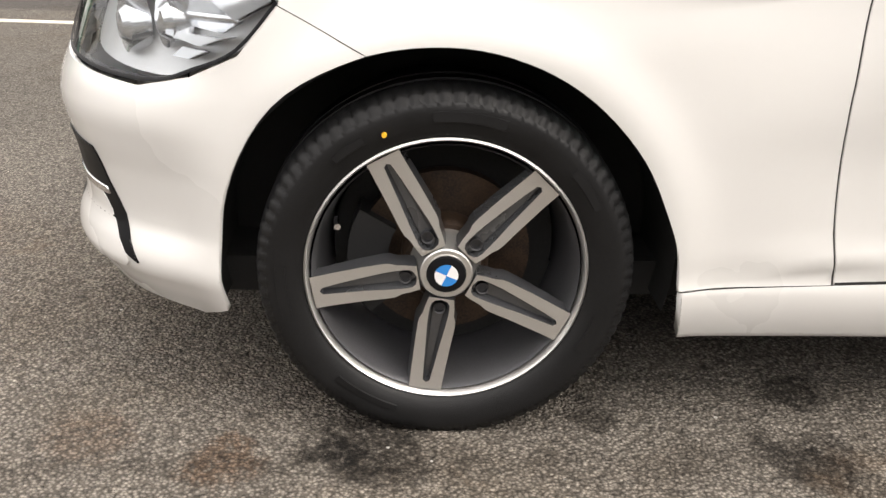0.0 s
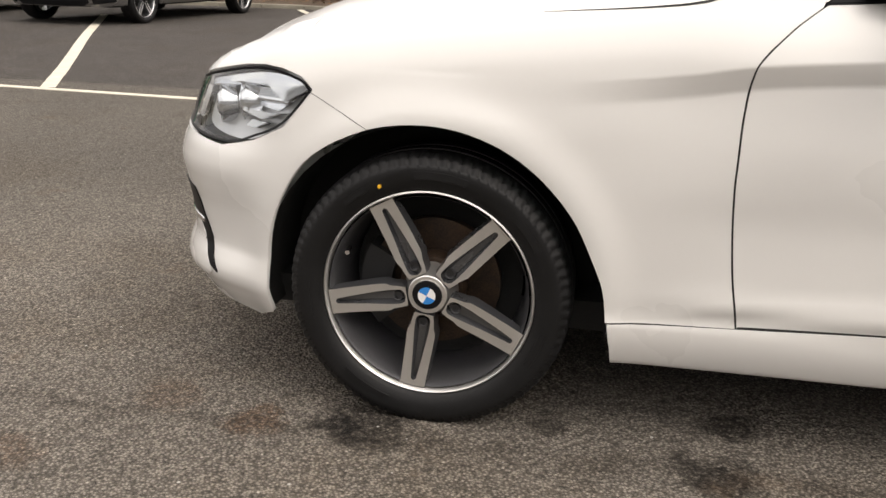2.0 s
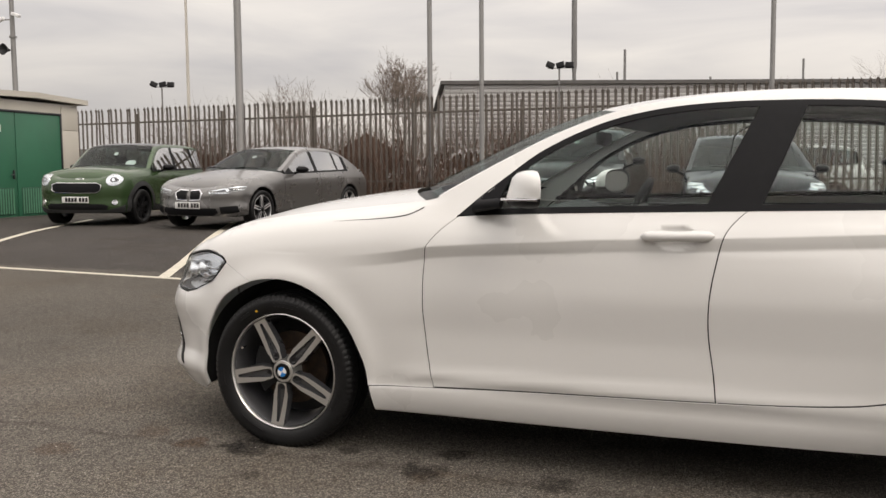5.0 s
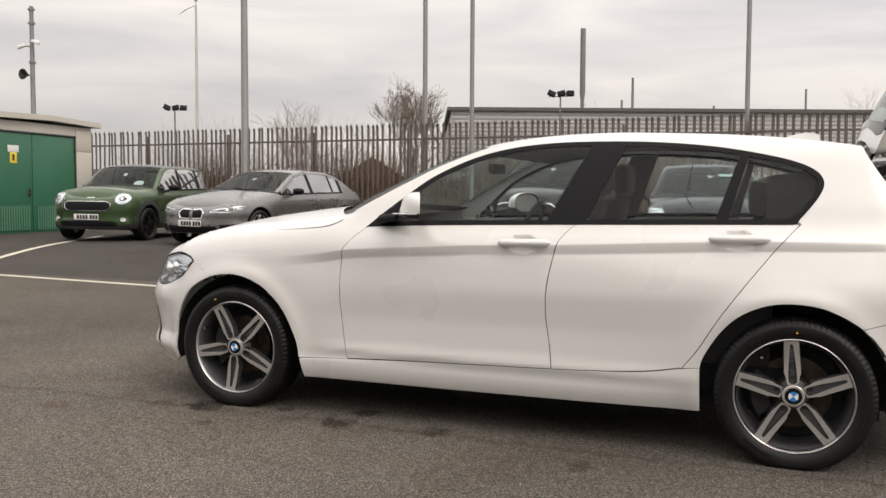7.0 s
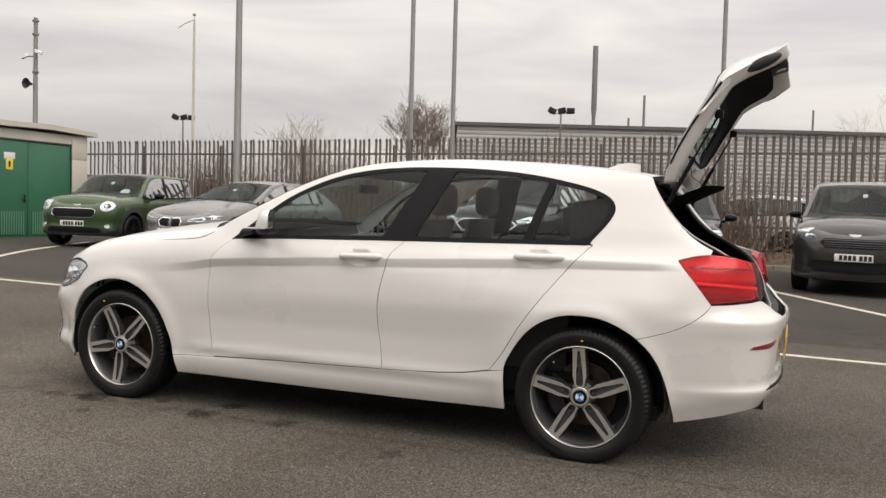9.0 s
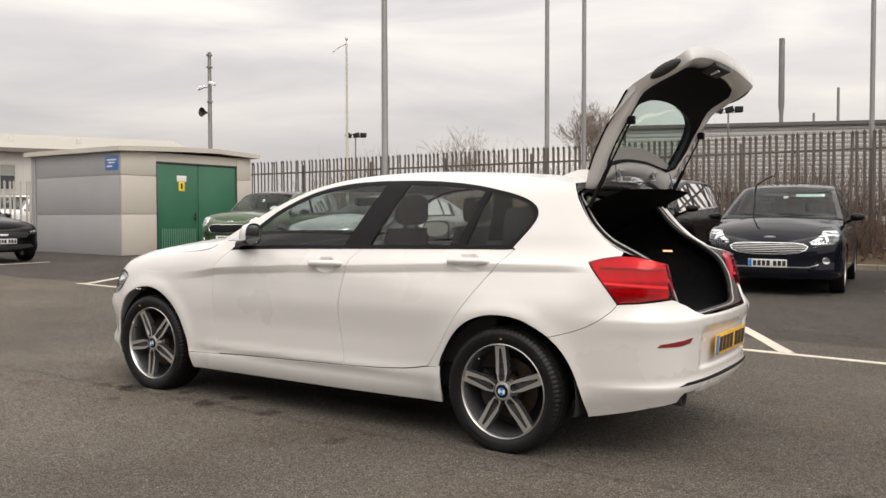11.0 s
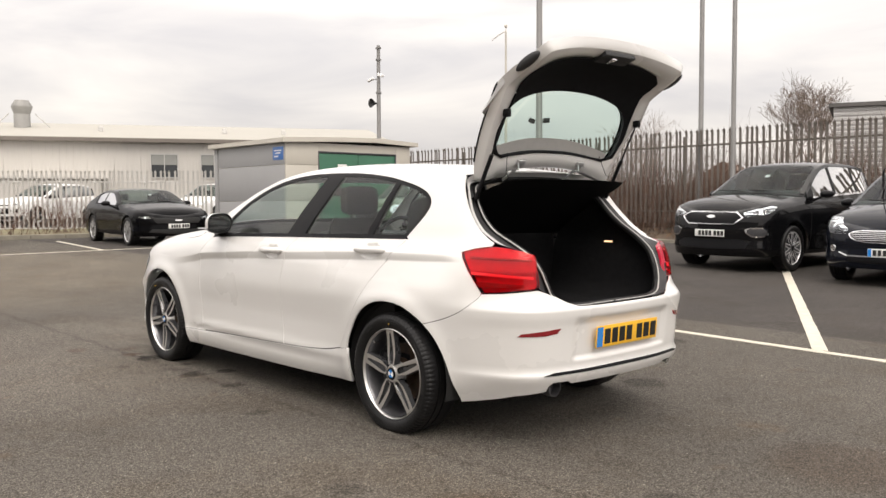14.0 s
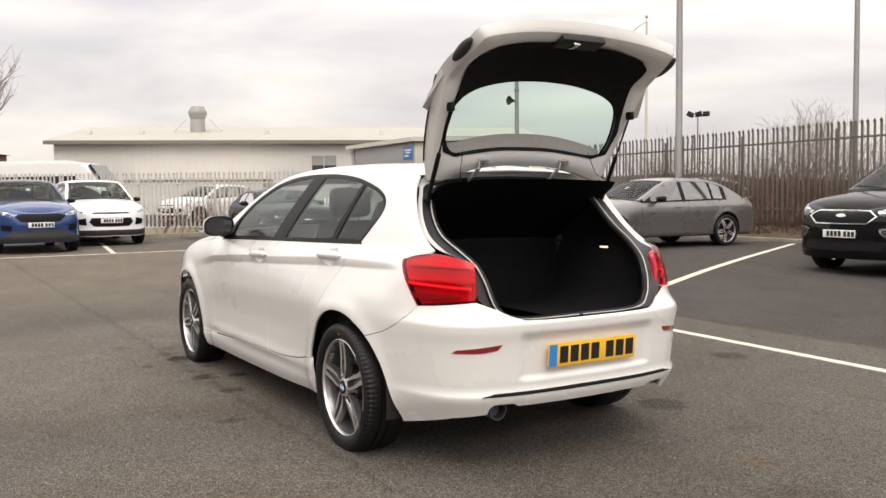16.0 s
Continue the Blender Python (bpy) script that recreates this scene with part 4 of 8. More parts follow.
# sill
panel(SH, "side_sill", [(x, sill_z(x) - 0.002) for x in np.linspace(0.398, 2.335, 40)] + [(2.338, 0.20), (1.3, 0.193), (0.412, 0.188)], M_WHITE, car, thick=0.02)
# rear quarter and roof side
dlo = curve2(DLO, 5, True)
rear_dlo = [p for p in dlo if p[0] > 2.60 and p[1] > 1.02][::-1]
HATCH_EDGE = [(2.955, 1.350), (3.00, 1.265), (3.07, 1.165), (3.15, 1.082), (3.215, 1.035), (3.26, 1.012)]
LAMP = [(3.118, 0.962, 0), (3.18, 0.980), (3.25, 0.990), (3.33, 0.985), (3.40, 0.972, 0)]
lamp_low = [(3.118, 0.962), (3.20, 0.866), (3.275, 0.772)]
bseam = curve2([(3.275, 0.765), (3.25, 0.73), (3.18, 0.675), (3.08, 0.630), (2.965, 0.597)], 5)
roof_rear = [(x, smooth_table(RAIL, x)) for x in np.linspace(2.60, 2.955, 9)]
panel(SH, "rear_quarter", shift(g3[::-1], GAPW)[:-1] + [(2.722, 1.014)] + rear_dlo[::-1][::-1] + roof_rear + curve2(HATCH_EDGE, 4)[1:] + [(3.255, 0.994), (3.18, 0.984), (3.112, 0.964), (3.196, 0.866), (3.270, 0.770)]
      + shift(bseam, -0.002, 0.003)[1:] + [p for p in cr[::-1] if p[0] < 2.965], M_WHITE, car, cell=0.02, warp=crease_z, levels=LEVELS)
top_dlo = [p for p in dlo if (p[0] < 2.62 and p[1] > 0.953 + 0.02 * (p[0] - 0.65) and not (p[0] > 0.9 and p[1] < 1.05))]
top_dlo = sorted(top_dlo, key=lambda p: p[0])
top_dlo = dense([(0.664, 0.962)] + [p for p in top_dlo if p[0] > 0.68] + [(2.60, smooth_table([(2.55, 1.318), (2.69, 1.283)], 2.60))], 0.04, False)
rail_l = []
for i, p in enumerate(top_dlo):
    u = i / (len(top_dlo) - 1)
    xx = 0.655 + (2.60 - 0.655) * ((p[0] - 0.664) / (2.60 - 0.664))
    xx = xx - 0.05 * math.sin(math.pi * min(1, (xx - 0.655) / 0.9)) if xx < 1.55 else xx
    rail_l.append((xx, smooth_table(RAIL, xx)))
strip(SH, "roof_side", top_dlo, rail_l, M_WHITE, car, rows=6, thick=0.01)
# window surround, pillars and panes
ring_o, ring_i = dense(dlo, 0.03), None
ring_i = inset(ring_o, 0.022)
strip(SH, "window_trim", ring_o, ring_i, M_BLACKTRIM, car, "gloss black window surround", off=-0.002, rows=2, closed=True, off_b=0.006)
panel(SH, "door_pillar", [(1.628, 0.985), (1.805, 1.362), (1.962, 1.366), (1.812, 0.992)], M_BLACKTRIM, car, "black door pillar", off=0.003, thick=0.02)
panel(SH, "window_bar", [(2.368, 1.004), (2.468, 1.335), (2.503, 1.33), (2.422, 1.006)], M_BLACKTRIM, car, off=0.003, thick=0.02)
panel(SH, "belt_trim", [(0.765, 0.961), (1.03, 0.974), (1.7, 0.993), (2.31, 1.007), (2.70, 1.015), (2.715, 1.034), (2.31, 1.025), (1.7, 1.012), (1.03, 0.992), (0.775, 0.979)], M_BLACKTRIM, car, off=-0.001, thick=0.01)
panel(SH, "mirror_sail", [(0.752, 0.961), (0.825, 1.022), (0.935, 1.112), (0.905, 1.03), (0.885, 0.968)], M_BLACKTRIM, car, "black mirror corner", off=-0.003, thick=0.01)


def pane(poly, name, material):
    for o in panel(SH, name, poly, material, car, off=0.008, thick=0.0, cell=0.06):
        o.visible_shadow = False


pane([(0.86, 0.975), (0.90, 1.09), (1.05, 1.188), (1.23, 1.272), (1.43, 1.325), (1.63, 1.350), (1.805, 1.357), (1.635, 0.985)], "front_door_glass", G_SIDE)
pane([(1.81, 0.992), (1.955, 1.357), (2.11, 1.354), (2.35, 1.335), (2.47, 1.315), (2.372, 1.0)], "rear_door_glass", G_SIDE)
pane([(2.42, 1.003), (2.50, 1.308), (2.62, 1.282), (2.70, 1.255), (2.765, 1.218), (2.785, 1.175), (2.765, 1.12), (2.70, 1.035), (2.67, 1.008)], "quarter_glass", G_SIDE)
# tail lamps
s_in, s_in2 = SH.sy_rear(0.278), SH.sy_rear(0.288)
lamp_poly = [(SH.sx(x, z), z) for x, z in curve2(LAMP, 4)] + [(s_in, 0.955), (s_in2, 0.805), (s_in2 - 0.012, 0.793)] + [(SH.sx(x, z), z) for x, z in ((3.36, 0.778), (3.275, 0.772), (3.20, 0.866))]
panel(SH, "tail_lamp", lamp_poly, M_RED, car, "bright red tail lamp", off=0.018, thick=0.03, cell=0.02, unroll=False,
      shape=lambda s, z: 0.010 * ramp01(0.868, 0.858, z) if z < 0.868 else 0.0)
for o in panel(SH, "tail_lens", lamp_poly, G_TAIL, car, off=-0.006, thick=0.02, cell=0.03, unroll=False):
    o.visible_shadow = False
bar = [(SH.sx(3.21, 0.855), 0.858), (s_in2 - 0.03, 0.838), (s_in2 - 0.03, 0.850), (SH.sx(3.20, 0.87), 0.872)]
panel(SH, "lamp_bar", bar, M_REDPALE, car, off=0.004, thick=0.01, cell=0.02, unroll=False)
bar = [(SH.sx(3.235, 0.83), 0.826), (s_in2 - 0.09, 0.812), (s_in2 - 0.09, 0.80), (SH.sx(3.255, 0.80), 0.797)]
panel(SH, "lamp_bar", bar, M_REDDARK, car, off=0.006, thick=0.01, cell=0.02, unroll=False)
bar = [(SH.sx(3.18, 0.93), 0.935), (s_in2 - 0.03, 0.925), (s_in2 - 0.03, 0.933), (SH.sx(3.17, 0.94), 0.944)]
panel(SH, "lamp_bar", bar, M_REDDARK, car, off=0.004, thick=0.01, cell=0.02, unroll=False)
# rear bumper
rb_top = [(SH.sx(x, z), z) for x, z in bseam[::-1]] + [(SH.sx(3.36, 0.774), 0.770), (s_in2 - 0.01, 0.786), (s_in2 + 0.012, 0.780), (SH.sy_rear(0.38), 0.752), (SH.sy_rear(0.44), 0.722), (SH.sy_rear(0.50), 0.703), (SH.sy_rear(0.62), 0.700), (SH.s1, 0.700)]
rb_bot = [(SH.s1, 0.318), (SH.sy_rear(0.48), 0.318), (SH.sy_rear(0.455), 0.334), (SH.sy_rear(0.36), 0.334), (SH.sy_rear(0.34), 0.315), (SH.sy_rear(0.335), 0.288), (SH.sx(3.40, 0.27), 0.270), (SH.sx(3.29, 0.245), 0.243), (SH.sx(3.13, 0.212), 0.212)]
rb_arch = [(SH.sx(x, z), z) for x, z in cr[::-1] if x > 2.965]


def plate_recess(s, z):
    f = ramp01(SH.sy_rear(0.46), SH.sy_rear(0.52), s)
    return 0.014 * f * ramp01(0.43, 0.455, z) * (1 - ramp01(0.615, 0.65, z))


panel(SH, "rear_bumper", rb_top + rb_bot + rb_arch[1:-1], M_WHITE, car, cell=0.02, unroll=False, shape=plate_recess)
panel(SH, "bumper_slot", [(SH.sy_rear(0.30), 0.372), (SH.sy_rear(0.36), 0.386), (SH.s1, 0.390), (SH.s1, 0.374), (SH.sy_rear(0.36), 0.372)], M_BLACKTRIM, car, "black line in the bumper", off=-0.003, thick=0.02, unroll=False)
panel(SH, "reflector", [(SH.sy_rear(0.185), 0.568), (SH.sy_rear(0.20), 0.582), (SH.sy_rear(0.39), 0.602), (SH.sy_rear(0.37), 0.578), (SH.sy_rear(0.30), 0.568)], M_REDDARK, car, "dark red rear reflector", off=-0.003, thick=0.01, cell=0.02, unroll=False)
plate(car, pose(3.598, CY, 0.537, 4, 0, 90), M_YPLATE)
for yy, dx in ((0.40, 0.0),):
    bm = bmesh.new()
    prof = [(0.042, -0.06), (0.044, 0.0), (0.044, 0.005), (0.039, 0.005), (0.037, -0.06), (0.0, -0.06)]
    rings = []
    for r, d in prof:
        rings.append([bm.verts.new((3.506 + d, yy + r * math.cos(2 * math.pi * k / 28), 0.303 + r * math.sin(2 * math.pi * k / 28))) for k in range(28)])
    for a, b in zip(rings, rings[1:]):
        for k in range(28):
            bm.faces.new((a[k], a[(k + 1) % 28], b[(k + 1) % 28], b[k]))
    tube(bm, [(3.47, yy, 0.30), (3.2, yy, 0.29), (3.0, yy + 0.1, 0.27)], 0.032, 16)
    part("exhaust_tip", bm, M_STEEL, car, "dark metal exhaust tip")
# front bumper, lamps, grille
fb_arch = [(SH.sx(x, z), z) for x, z in cf if x < -0.138]
hl_low = [(-0.266, 0.742), (-0.33, 0.672), (-0.41, 0.634), (-0.50, 0.612)]
HLP = [(SH.sx(x, z), z) for x, z in ((-0.264, 0.7455), (-0.287, 0.768), (-0.34, 0.783), (-0.39, 0.786), (-0.45, 0.780), (-0.52, 0.766), (-0.58, 0.751), (-0.61, 0.741))] + [(SH.sy_front(0.345), 0.725), (SH.sy_front(0.355), 0.69), (SH.sy_front(0.33), 0.65), (SH.sy_front(0.26), 0.630)] + [(SH.sx(x, z), z) for x, z in hl_low[::-1]]
HLP = curve2([(*HLP[0], 0)] + HLP[1:-1], 4, True)
fb = [(SH.s0, 0.60), (SH.sy_front(0.56), 0.60), (SH.sy_front(0.42), 0.605), (SH.sy_front(0.36), 0.625), (SH.sy_front(0.30), 0.628), (SH.sy_front(0.25), 0.618)] + [(SH.sx(x, z), z - 0.007) for x, z in hl_low[:0:-1]] + [(SH.sx(x, z), z) for x, z in shift(seam, -0.0012)] + fb_arch[::-1] + [(SH.sx(-0.43, 0.185), 0.185), (SH.sx(-0.52, 0.2), 0.195), (SH.sy_front(0.3), 0.20), (SH.s0, 0.20)]
panel(SH, "front_bumper", fb, M_WHITE, car, unroll=False, cell=0.02)
brow = [(-0.263, 0.7505), (-0.289, 0.775), (-0.34, 0.789), (-0.39, 0.792), (-0.45, 0.786), (-0.52, 0.772), (-0.58, 0.757), (-0.61, 0.747)]
lip_s = SH.sx(-0.286, smooth_table(HOOD, -0.30))
panel(SH, "bonnet_edge", [(SH.sx(x, z), z) for x, z in brow] + [(SH.sy_front(0.37), 0.728), (SH.sy_front(0.42), 0.690), (SH.s0, 0.680)]
      + [(s, smooth_table(HOOD, float(np.interp(s, _plan_s, _plan_x))) - 0.0005) for s in np.linspace(SH.s0, lip_s, 24)], M_WHITE, car, unroll=False, cell=0.02)
panel(SH, "nose_panel", [(SH.s0, 0.678), (SH.sy_front(0.42), 0.688), (SH.sy_front(0.43), 0.612), (SH.s0, 0.607)], M_WHITE, car, unroll=False, cell=0.03)
for gy in (0.47, 0.67):
    panel(SH, "grille", [(SH.sy_front(gy + 0.17), 0.655), (SH.sy_front(gy), 0.66), (SH.sy_front(gy + 0.01), 0.56), (SH.sy_front(gy + 0.16), 0.55)], M_BLACKTRIM, car, off=-0.006, thick=0.02, unroll=False, cell=0.03)
# flush black trim; its black also stands in for the intake's shaded depth
panel(SH, "air_intake", [(SH.sy_front(0.46), 0.46), (SH.sy_front(0.24), 0.485), (SH.sx(-0.615, 0.47), 0.475), (SH.sx(-0.592, 0.41), 0.418), (SH.sx(-0.560, 0.34), 0.345), (SH.sx(-0.538, 0.285), 0.285), (SH.sx(-0.58, 0.30), 0.305), (SH.sy_front(0.24), 0.330), (SH.sy_front(0.46), 0.310)],
      M_BLACKTRIM, car, "black bumper air intake", off=-0.003, thick=0.01, unroll=False, cell=0.02)
panel(SH, "bumper_blade", [(SH.sx(-0.628, 0.40), 0.402), (SH.sx(-0.606, 0.376), 0.378), (SH.sx(-0.582, 0.335), 0.335), (SH.sx(-0.556, 0.286), 0.286), (SH.sx(-0.565, 0.272), 0.272), (SH.sy_front(0.22), 0.262), (SH.sy_front(0.32), 0.30), (SH.sy_front(0.30), 0.375), (SH.sy_front(0.22), 0.405)],
      M_WHITE, car, "white blade across the bumper intake", off=-0.004, thick=0.03, unroll=False, cell=0.012)
panel(SH, "fog_lamp_blade", [(SH.sy_front(0.30), 0.405), (SH.sx(-0.598, 0.40), 0.402), (SH.sx(-0.592, 0.385), 0.390), (SH.sy_front(0.30), 0.388)], M_CHROME, car, off=-0.006, thick=0.01, unroll=False, cell=0.02)
panel(SH, "headlamp_bucket", HLP, M_SILVER, car, off=0.050, thick=0.0, unroll=False, cell=0.03)
def hl(x, z):
    return (SH.sx(x, z), z)


# added bright panel: stands in for the reflection on the upper cover
panel(SH, "headlamp_brow", [hl(-0.275, 0.748), hl(-0.298, 0.766), hl(-0.345, 0.777), hl(-0.40, 0.778), hl(-0.50, 0.762), hl(-0.585, 0.740), hl(-0.58, 0.724), hl(-0.47, 0.746), hl(-0.385, 0.750), hl(-0.335, 0.715)], M_LAMP, car, "bright headlamp reflector", off=0.012, thick=0.03, unroll=False, cell=0.015)
panel(SH, "headlamp_shelf", [hl(-0.335, 0.712), hl(-0.36, 0.735), hl(-0.45, 0.738), hl(-0.45, 0.700), hl(-0.37, 0.690)], M_LAMP, car, off=0.022, thick=0.03, unroll=False, cell=0.012, shape=lambda s, z: 0.018 * abs(math.sin((z - 0.66) * 60)))
panel(SH, "headlamp_blade", [hl(-0.345, 0.690), hl(-0.37, 0.686), hl(-0.46, 0.692), hl(-0.46, 0.684), hl(-0.40, 0.672)], M_LAMP, car, off=0.014, thick=0.03, unroll=False, cell=0.015)
panel(SH, "headlamp_foot", [hl(-0.39, 0.664), hl(-0.43, 0.668), hl(-0.45, 0.652), hl(-0.42, 0.650)], M_LAMP, car, off=0.016, thick=0.02, unroll=False, cell=0.015)
ring = dense(HLP, 0.02)
inn = inset(ring, 0.0055)
vs_, fs_ = [], []
for p, q in zip(ring, inn):
    vs_ += [SH.at(*p, -0.001), SH.at(*q, -0.001), SH.at(*q, 0.012)]
for i in range(len(ring)):
    a, b = 3 * i, 3 * ((i + 1) % len(ring))
    fs_ += [[a, b, b + 1, a + 1], [a + 1, b + 1, b + 2, a + 2]]
mesh_from("headlamp_seal", vs_, fs_, None, M_BLACKTRIM, car, "")
mesh_from("headlamp_seal", vs_, fs_, None, M_BLACKTRIM, car, "", CY)
for o in panel(SH, "headlamp_cover", HLP, G_LAMP, car, "clear headlamp cover", off=0.0, thick=0.0, unroll=False, cell=0.03):
    o.visible_shadow = False
for sgn in (0, 1):
    for (hx, hz, hr) in ((-0.555, 0.685, 0.045), (-0.47, 0.70, 0.042)):
        c = SH.at(SH.sx(hx, hz), hz, 0.03)
        bm = bmesh.new()
        lathe(bm, [(0.0, -0.016), (hr * 0.5, -0.012), (hr * 0.72, -0.002), (hr * 0.75, 0.0), (hr, -0.004), (hr, 0.03)], 28)
        n = SH.normal(SH.sx(hx, hz), hz)
        dirv = (Vector((-0.75, n.y * 0.6, 0.0))).normalized()
        q = dirv.to_track_quat("-Y", "Z").to_matrix().to_4x4()
        bmesh.ops.transform(bm, matrix=Matrix.Translation(c) @ q, verts=bm.verts)
        if sgn:
            for v in bm.verts:
                v.co.y = 2 * CY - v.co.y
        part("headlamp_projector", bm, M_LAMP, car)
# bonnet, screen, roof
hood_s = [SH.s0 + (SH.sx(0.60, smooth_table(HOOD, 0.60)) - SH.s0) * (i / 34) for i in range(35)]
hood_l = []
for s in hood_s:
    z = smooth_table(HOOD, float(np.interp(s, _plan_s, _plan_x)))
    hood_l.append(SH.at(s, z))
across("bonnet", hood_l, lambda u: 0.25 * ramp01(0.5, 1.0, u), lambda u: 0.055 * ramp01(0, 0.4, u) * (1 - 0.35 * u), M_WHITE, car, CY, "white bonnet")
a_line = [SH.at(SH.sx(x, z), z) for x, z in [(x, smooth_table(RAIL, x)) for x in np.linspace(0.66, 1.30, 16)]]
cowl = [Vector((hood_l[-1].x, hood_l[-1].y, hood_l[-1].z - 0.012)), a_line[0] + Vector((0.0, 0, -0.02)), a_line[0] + Vector((0.05, 0.0, 0.0))]
across("scuttle", cowl, lambda u: 0.25, lambda u: 0.030, M_PLASTIC, car, CY, "black plastic scuttle below the windscreen")
o = across("windscreen", a_line, lambda u: 0.25 - 0.10 * u, lambda u: 0.034 - 0.004 * u, G_SCREEN, car, CY, "clear windscreen", t0=-0.975, t1=0.975)
o.visible_shadow = False
for t0, t1 in ((-1.0, -0.975), (0.975, 1.0)):
    across("windscreen_pillar", a_line, lambda u: 0.25 - 0.10 * u, lambda u: 0.034 - 0.004 * u, M_WHITE, car, CY, t0=t0, t1=t1, n=3)
r_line = [SH.at(SH.sx(x, z), z) for x, z in [(x, smooth_table(RAIL, x)) for x in np.linspace(1.295, 2.955, 40)]]
across("roof", r_line, lambda u: 0.15 * (1 - ramp01(0, 0.5, u)) - 0.03 * ramp01(0.8, 1, u), lambda u: 0.030 - 0.012 * u, M_WHITE, car, CY, "white roof")
across("headliner", r_line, lambda u: 0.15 * (1 - ramp01(0, 0.5, u)), lambda u: 0.02, M_HEADLINER, car, CY, drop=0.035)
bm = bmesh.new()
lv = []
for i in range(9):
    u = i / 8
    x = 2.60 + 0.21 * u
    h = 0.058 * (math.sin(u * math.pi * 0.62) ** 1.2)
    z = smooth_table(RAIL, x) + 0.010
    w = 0.026 * (1 - 0.4 * u) * (0.3 + min(1, u * 3)) * 0.8
    lv.append([bm.verts.new((x, CY - w, z)), bm.verts.new((x, CY - w * 0.25, z + h)), bm.verts.new((x, CY + w * 0.25, z + h)), bm.verts.new((x, CY + w, z))])
for a, b in zip(lv, lv[1:]):
    for k in range(3):
        bm.faces.new((a[k], a[k + 1], b[k + 1], b[k]))
bm.faces.new(lv[-1])
part("roof_aerial", bm, M_WHITE, car, "white shark-fin aerial")
# dark seals in the joints between the panels
for line in (g1, g2, g3, seam):
    strip(SH, "panel_joint", shift(line, -0.009), shift(line, 0.009), M_LINER, car, off=0.004, rows=1, thick=0)
for line in ([(x, sill_z(x)) for x in np.linspace(0.402, 2.33, 40)], bseam):
    strip(SH, "panel_joint", shift(line, 0, -0.009), shift(line, 0, 0.009), M_LINER, car, off=0.004, rows=1, thick=0)
shut = curve2([(0.22, 0.926), (0.30, 0.932), (0.38, 0.938), (0.455, 0.945), (0.510, 0.952), (0.555, 0.963), (0.605, 0.988)], 4)
wide = [0.0003 + 0.0021 * min(1, i / 18) for i in range(len(shut))]
strip(SH, "bonnet_joint", [(p[0], p[1] - w) for p, w in zip(shut, wide)], [(p[0], p[1] + w) for p, w in zip(shut, wide)], M_LINER, car, off=-0.0008, rows=1, thick=0)
# dark body behind the joints
body_in = [(-0.10, 0.74), (0.02, 0.745), (0.14, 0.722), (0.25, 0.66), (0.34, 0.56), (0.40, 0.44), (0.425, 0.36), (0.43, 0.25), (1.3, 0.23), (2.29, 0.24), (2.30, 0.44), (2.38, 0.60), (2.48, 0.685), (2.60, 0.73), (2.74, 0.735), (2.87, 0.71), (3.0, 0.64), (3.1, 0.62), (3.22, 0.72), (3.2, 0.84), (3.08, 0.93), (2.70, 0.97), (1.7, 0.955), (0.80, 0.93), (0.3, 0.86), (-0.1, 0.80)]
panel(SH, "inner_shell", body_in, M_LINER, car, off=0.028, thick=0.0, cell=0.05)
# wheel housings
for hx in (0.0, 2.69):
    for side in (0, 1):
        bm = bmesh.new()
        R = 0.405
        arcs = []
        for y in (0.062, 0.30):
            arcs.append([bm.verts.new((hx + R * math.cos(a), y, 0.305 + R * math.sin(a) * 0.93)) for a in [radians(-14 + 208 * i / 26) for i in range(27)]])
        for k in range(26):
            bm.faces.new((arcs[0][k], arcs[0][k + 1], arcs[1][k + 1], arcs[1][k]))
        bm.faces.new(arcs[1])
        if side:
            for v in bm.verts:
                v.co.y = 2 * CY - v.co.y
        part("wheel_housing", bm, M_LINER, car)
bm = bmesh.new()
box(bm, -0.42, 3.05, 0.16, 2 * CY - 0.16, 0.20, 0.27)
part("underbody", bm, M_LINER, car)
make_wheel(car, pose(0, 0, 0.309), 46)
make_wheel(car, pose(2.712, 0.010, 0.305), 22)
make_wheel(car, pose(0, 2 * CY, 0.314, 0, 0, 180), 30)
make_wheel(car, pose(2.69, 2 * CY - 0.004, 0.314, 0, 0, 180), 60)
# door handles
for x0, x1, z0, z1 in HANDLES:
    for side in (0, 1):
        bm = bmesh.new()
        rings = []
        for i in range(19):
            u = i / 18
            x, z = x0 + (x1 - x0) * u, z0 + (z1 - z0) * u
            p = SH.at(SH.sx(x, z), z)
            env = math.sin(math.pi * min(1, max(0, u))) ** 0.24 if 0 < u < 1 else 0.02
            hh, dd = (0.0215 - 0.004 * math.sin(math.pi * u) ** 4) * env + 0.001, 0.036 * env + 0.001
            rings.append([bm.verts.new((x, p.y - dd * (0.25 + 0.75 * max(0, math.cos(a))) if math.cos(a) > -0.2 else p.y - dd * 0.18, z + hh * math.sin(a))) for a in [2 * math.pi * k / 12 for k in range(12)]])
        for a, b in zip(rings, rings[1:]):
            for k in range(12):
                bm.faces.new((a[k], a[(k + 1) % 12], b[(k + 1) % 12], b[k]))
        if side:
            for v in bm.verts:
                v.co.y = 2 * CY - v.co.y
        part("door_handle", bm, M_WHITE, car, "white door handle", angle=60)
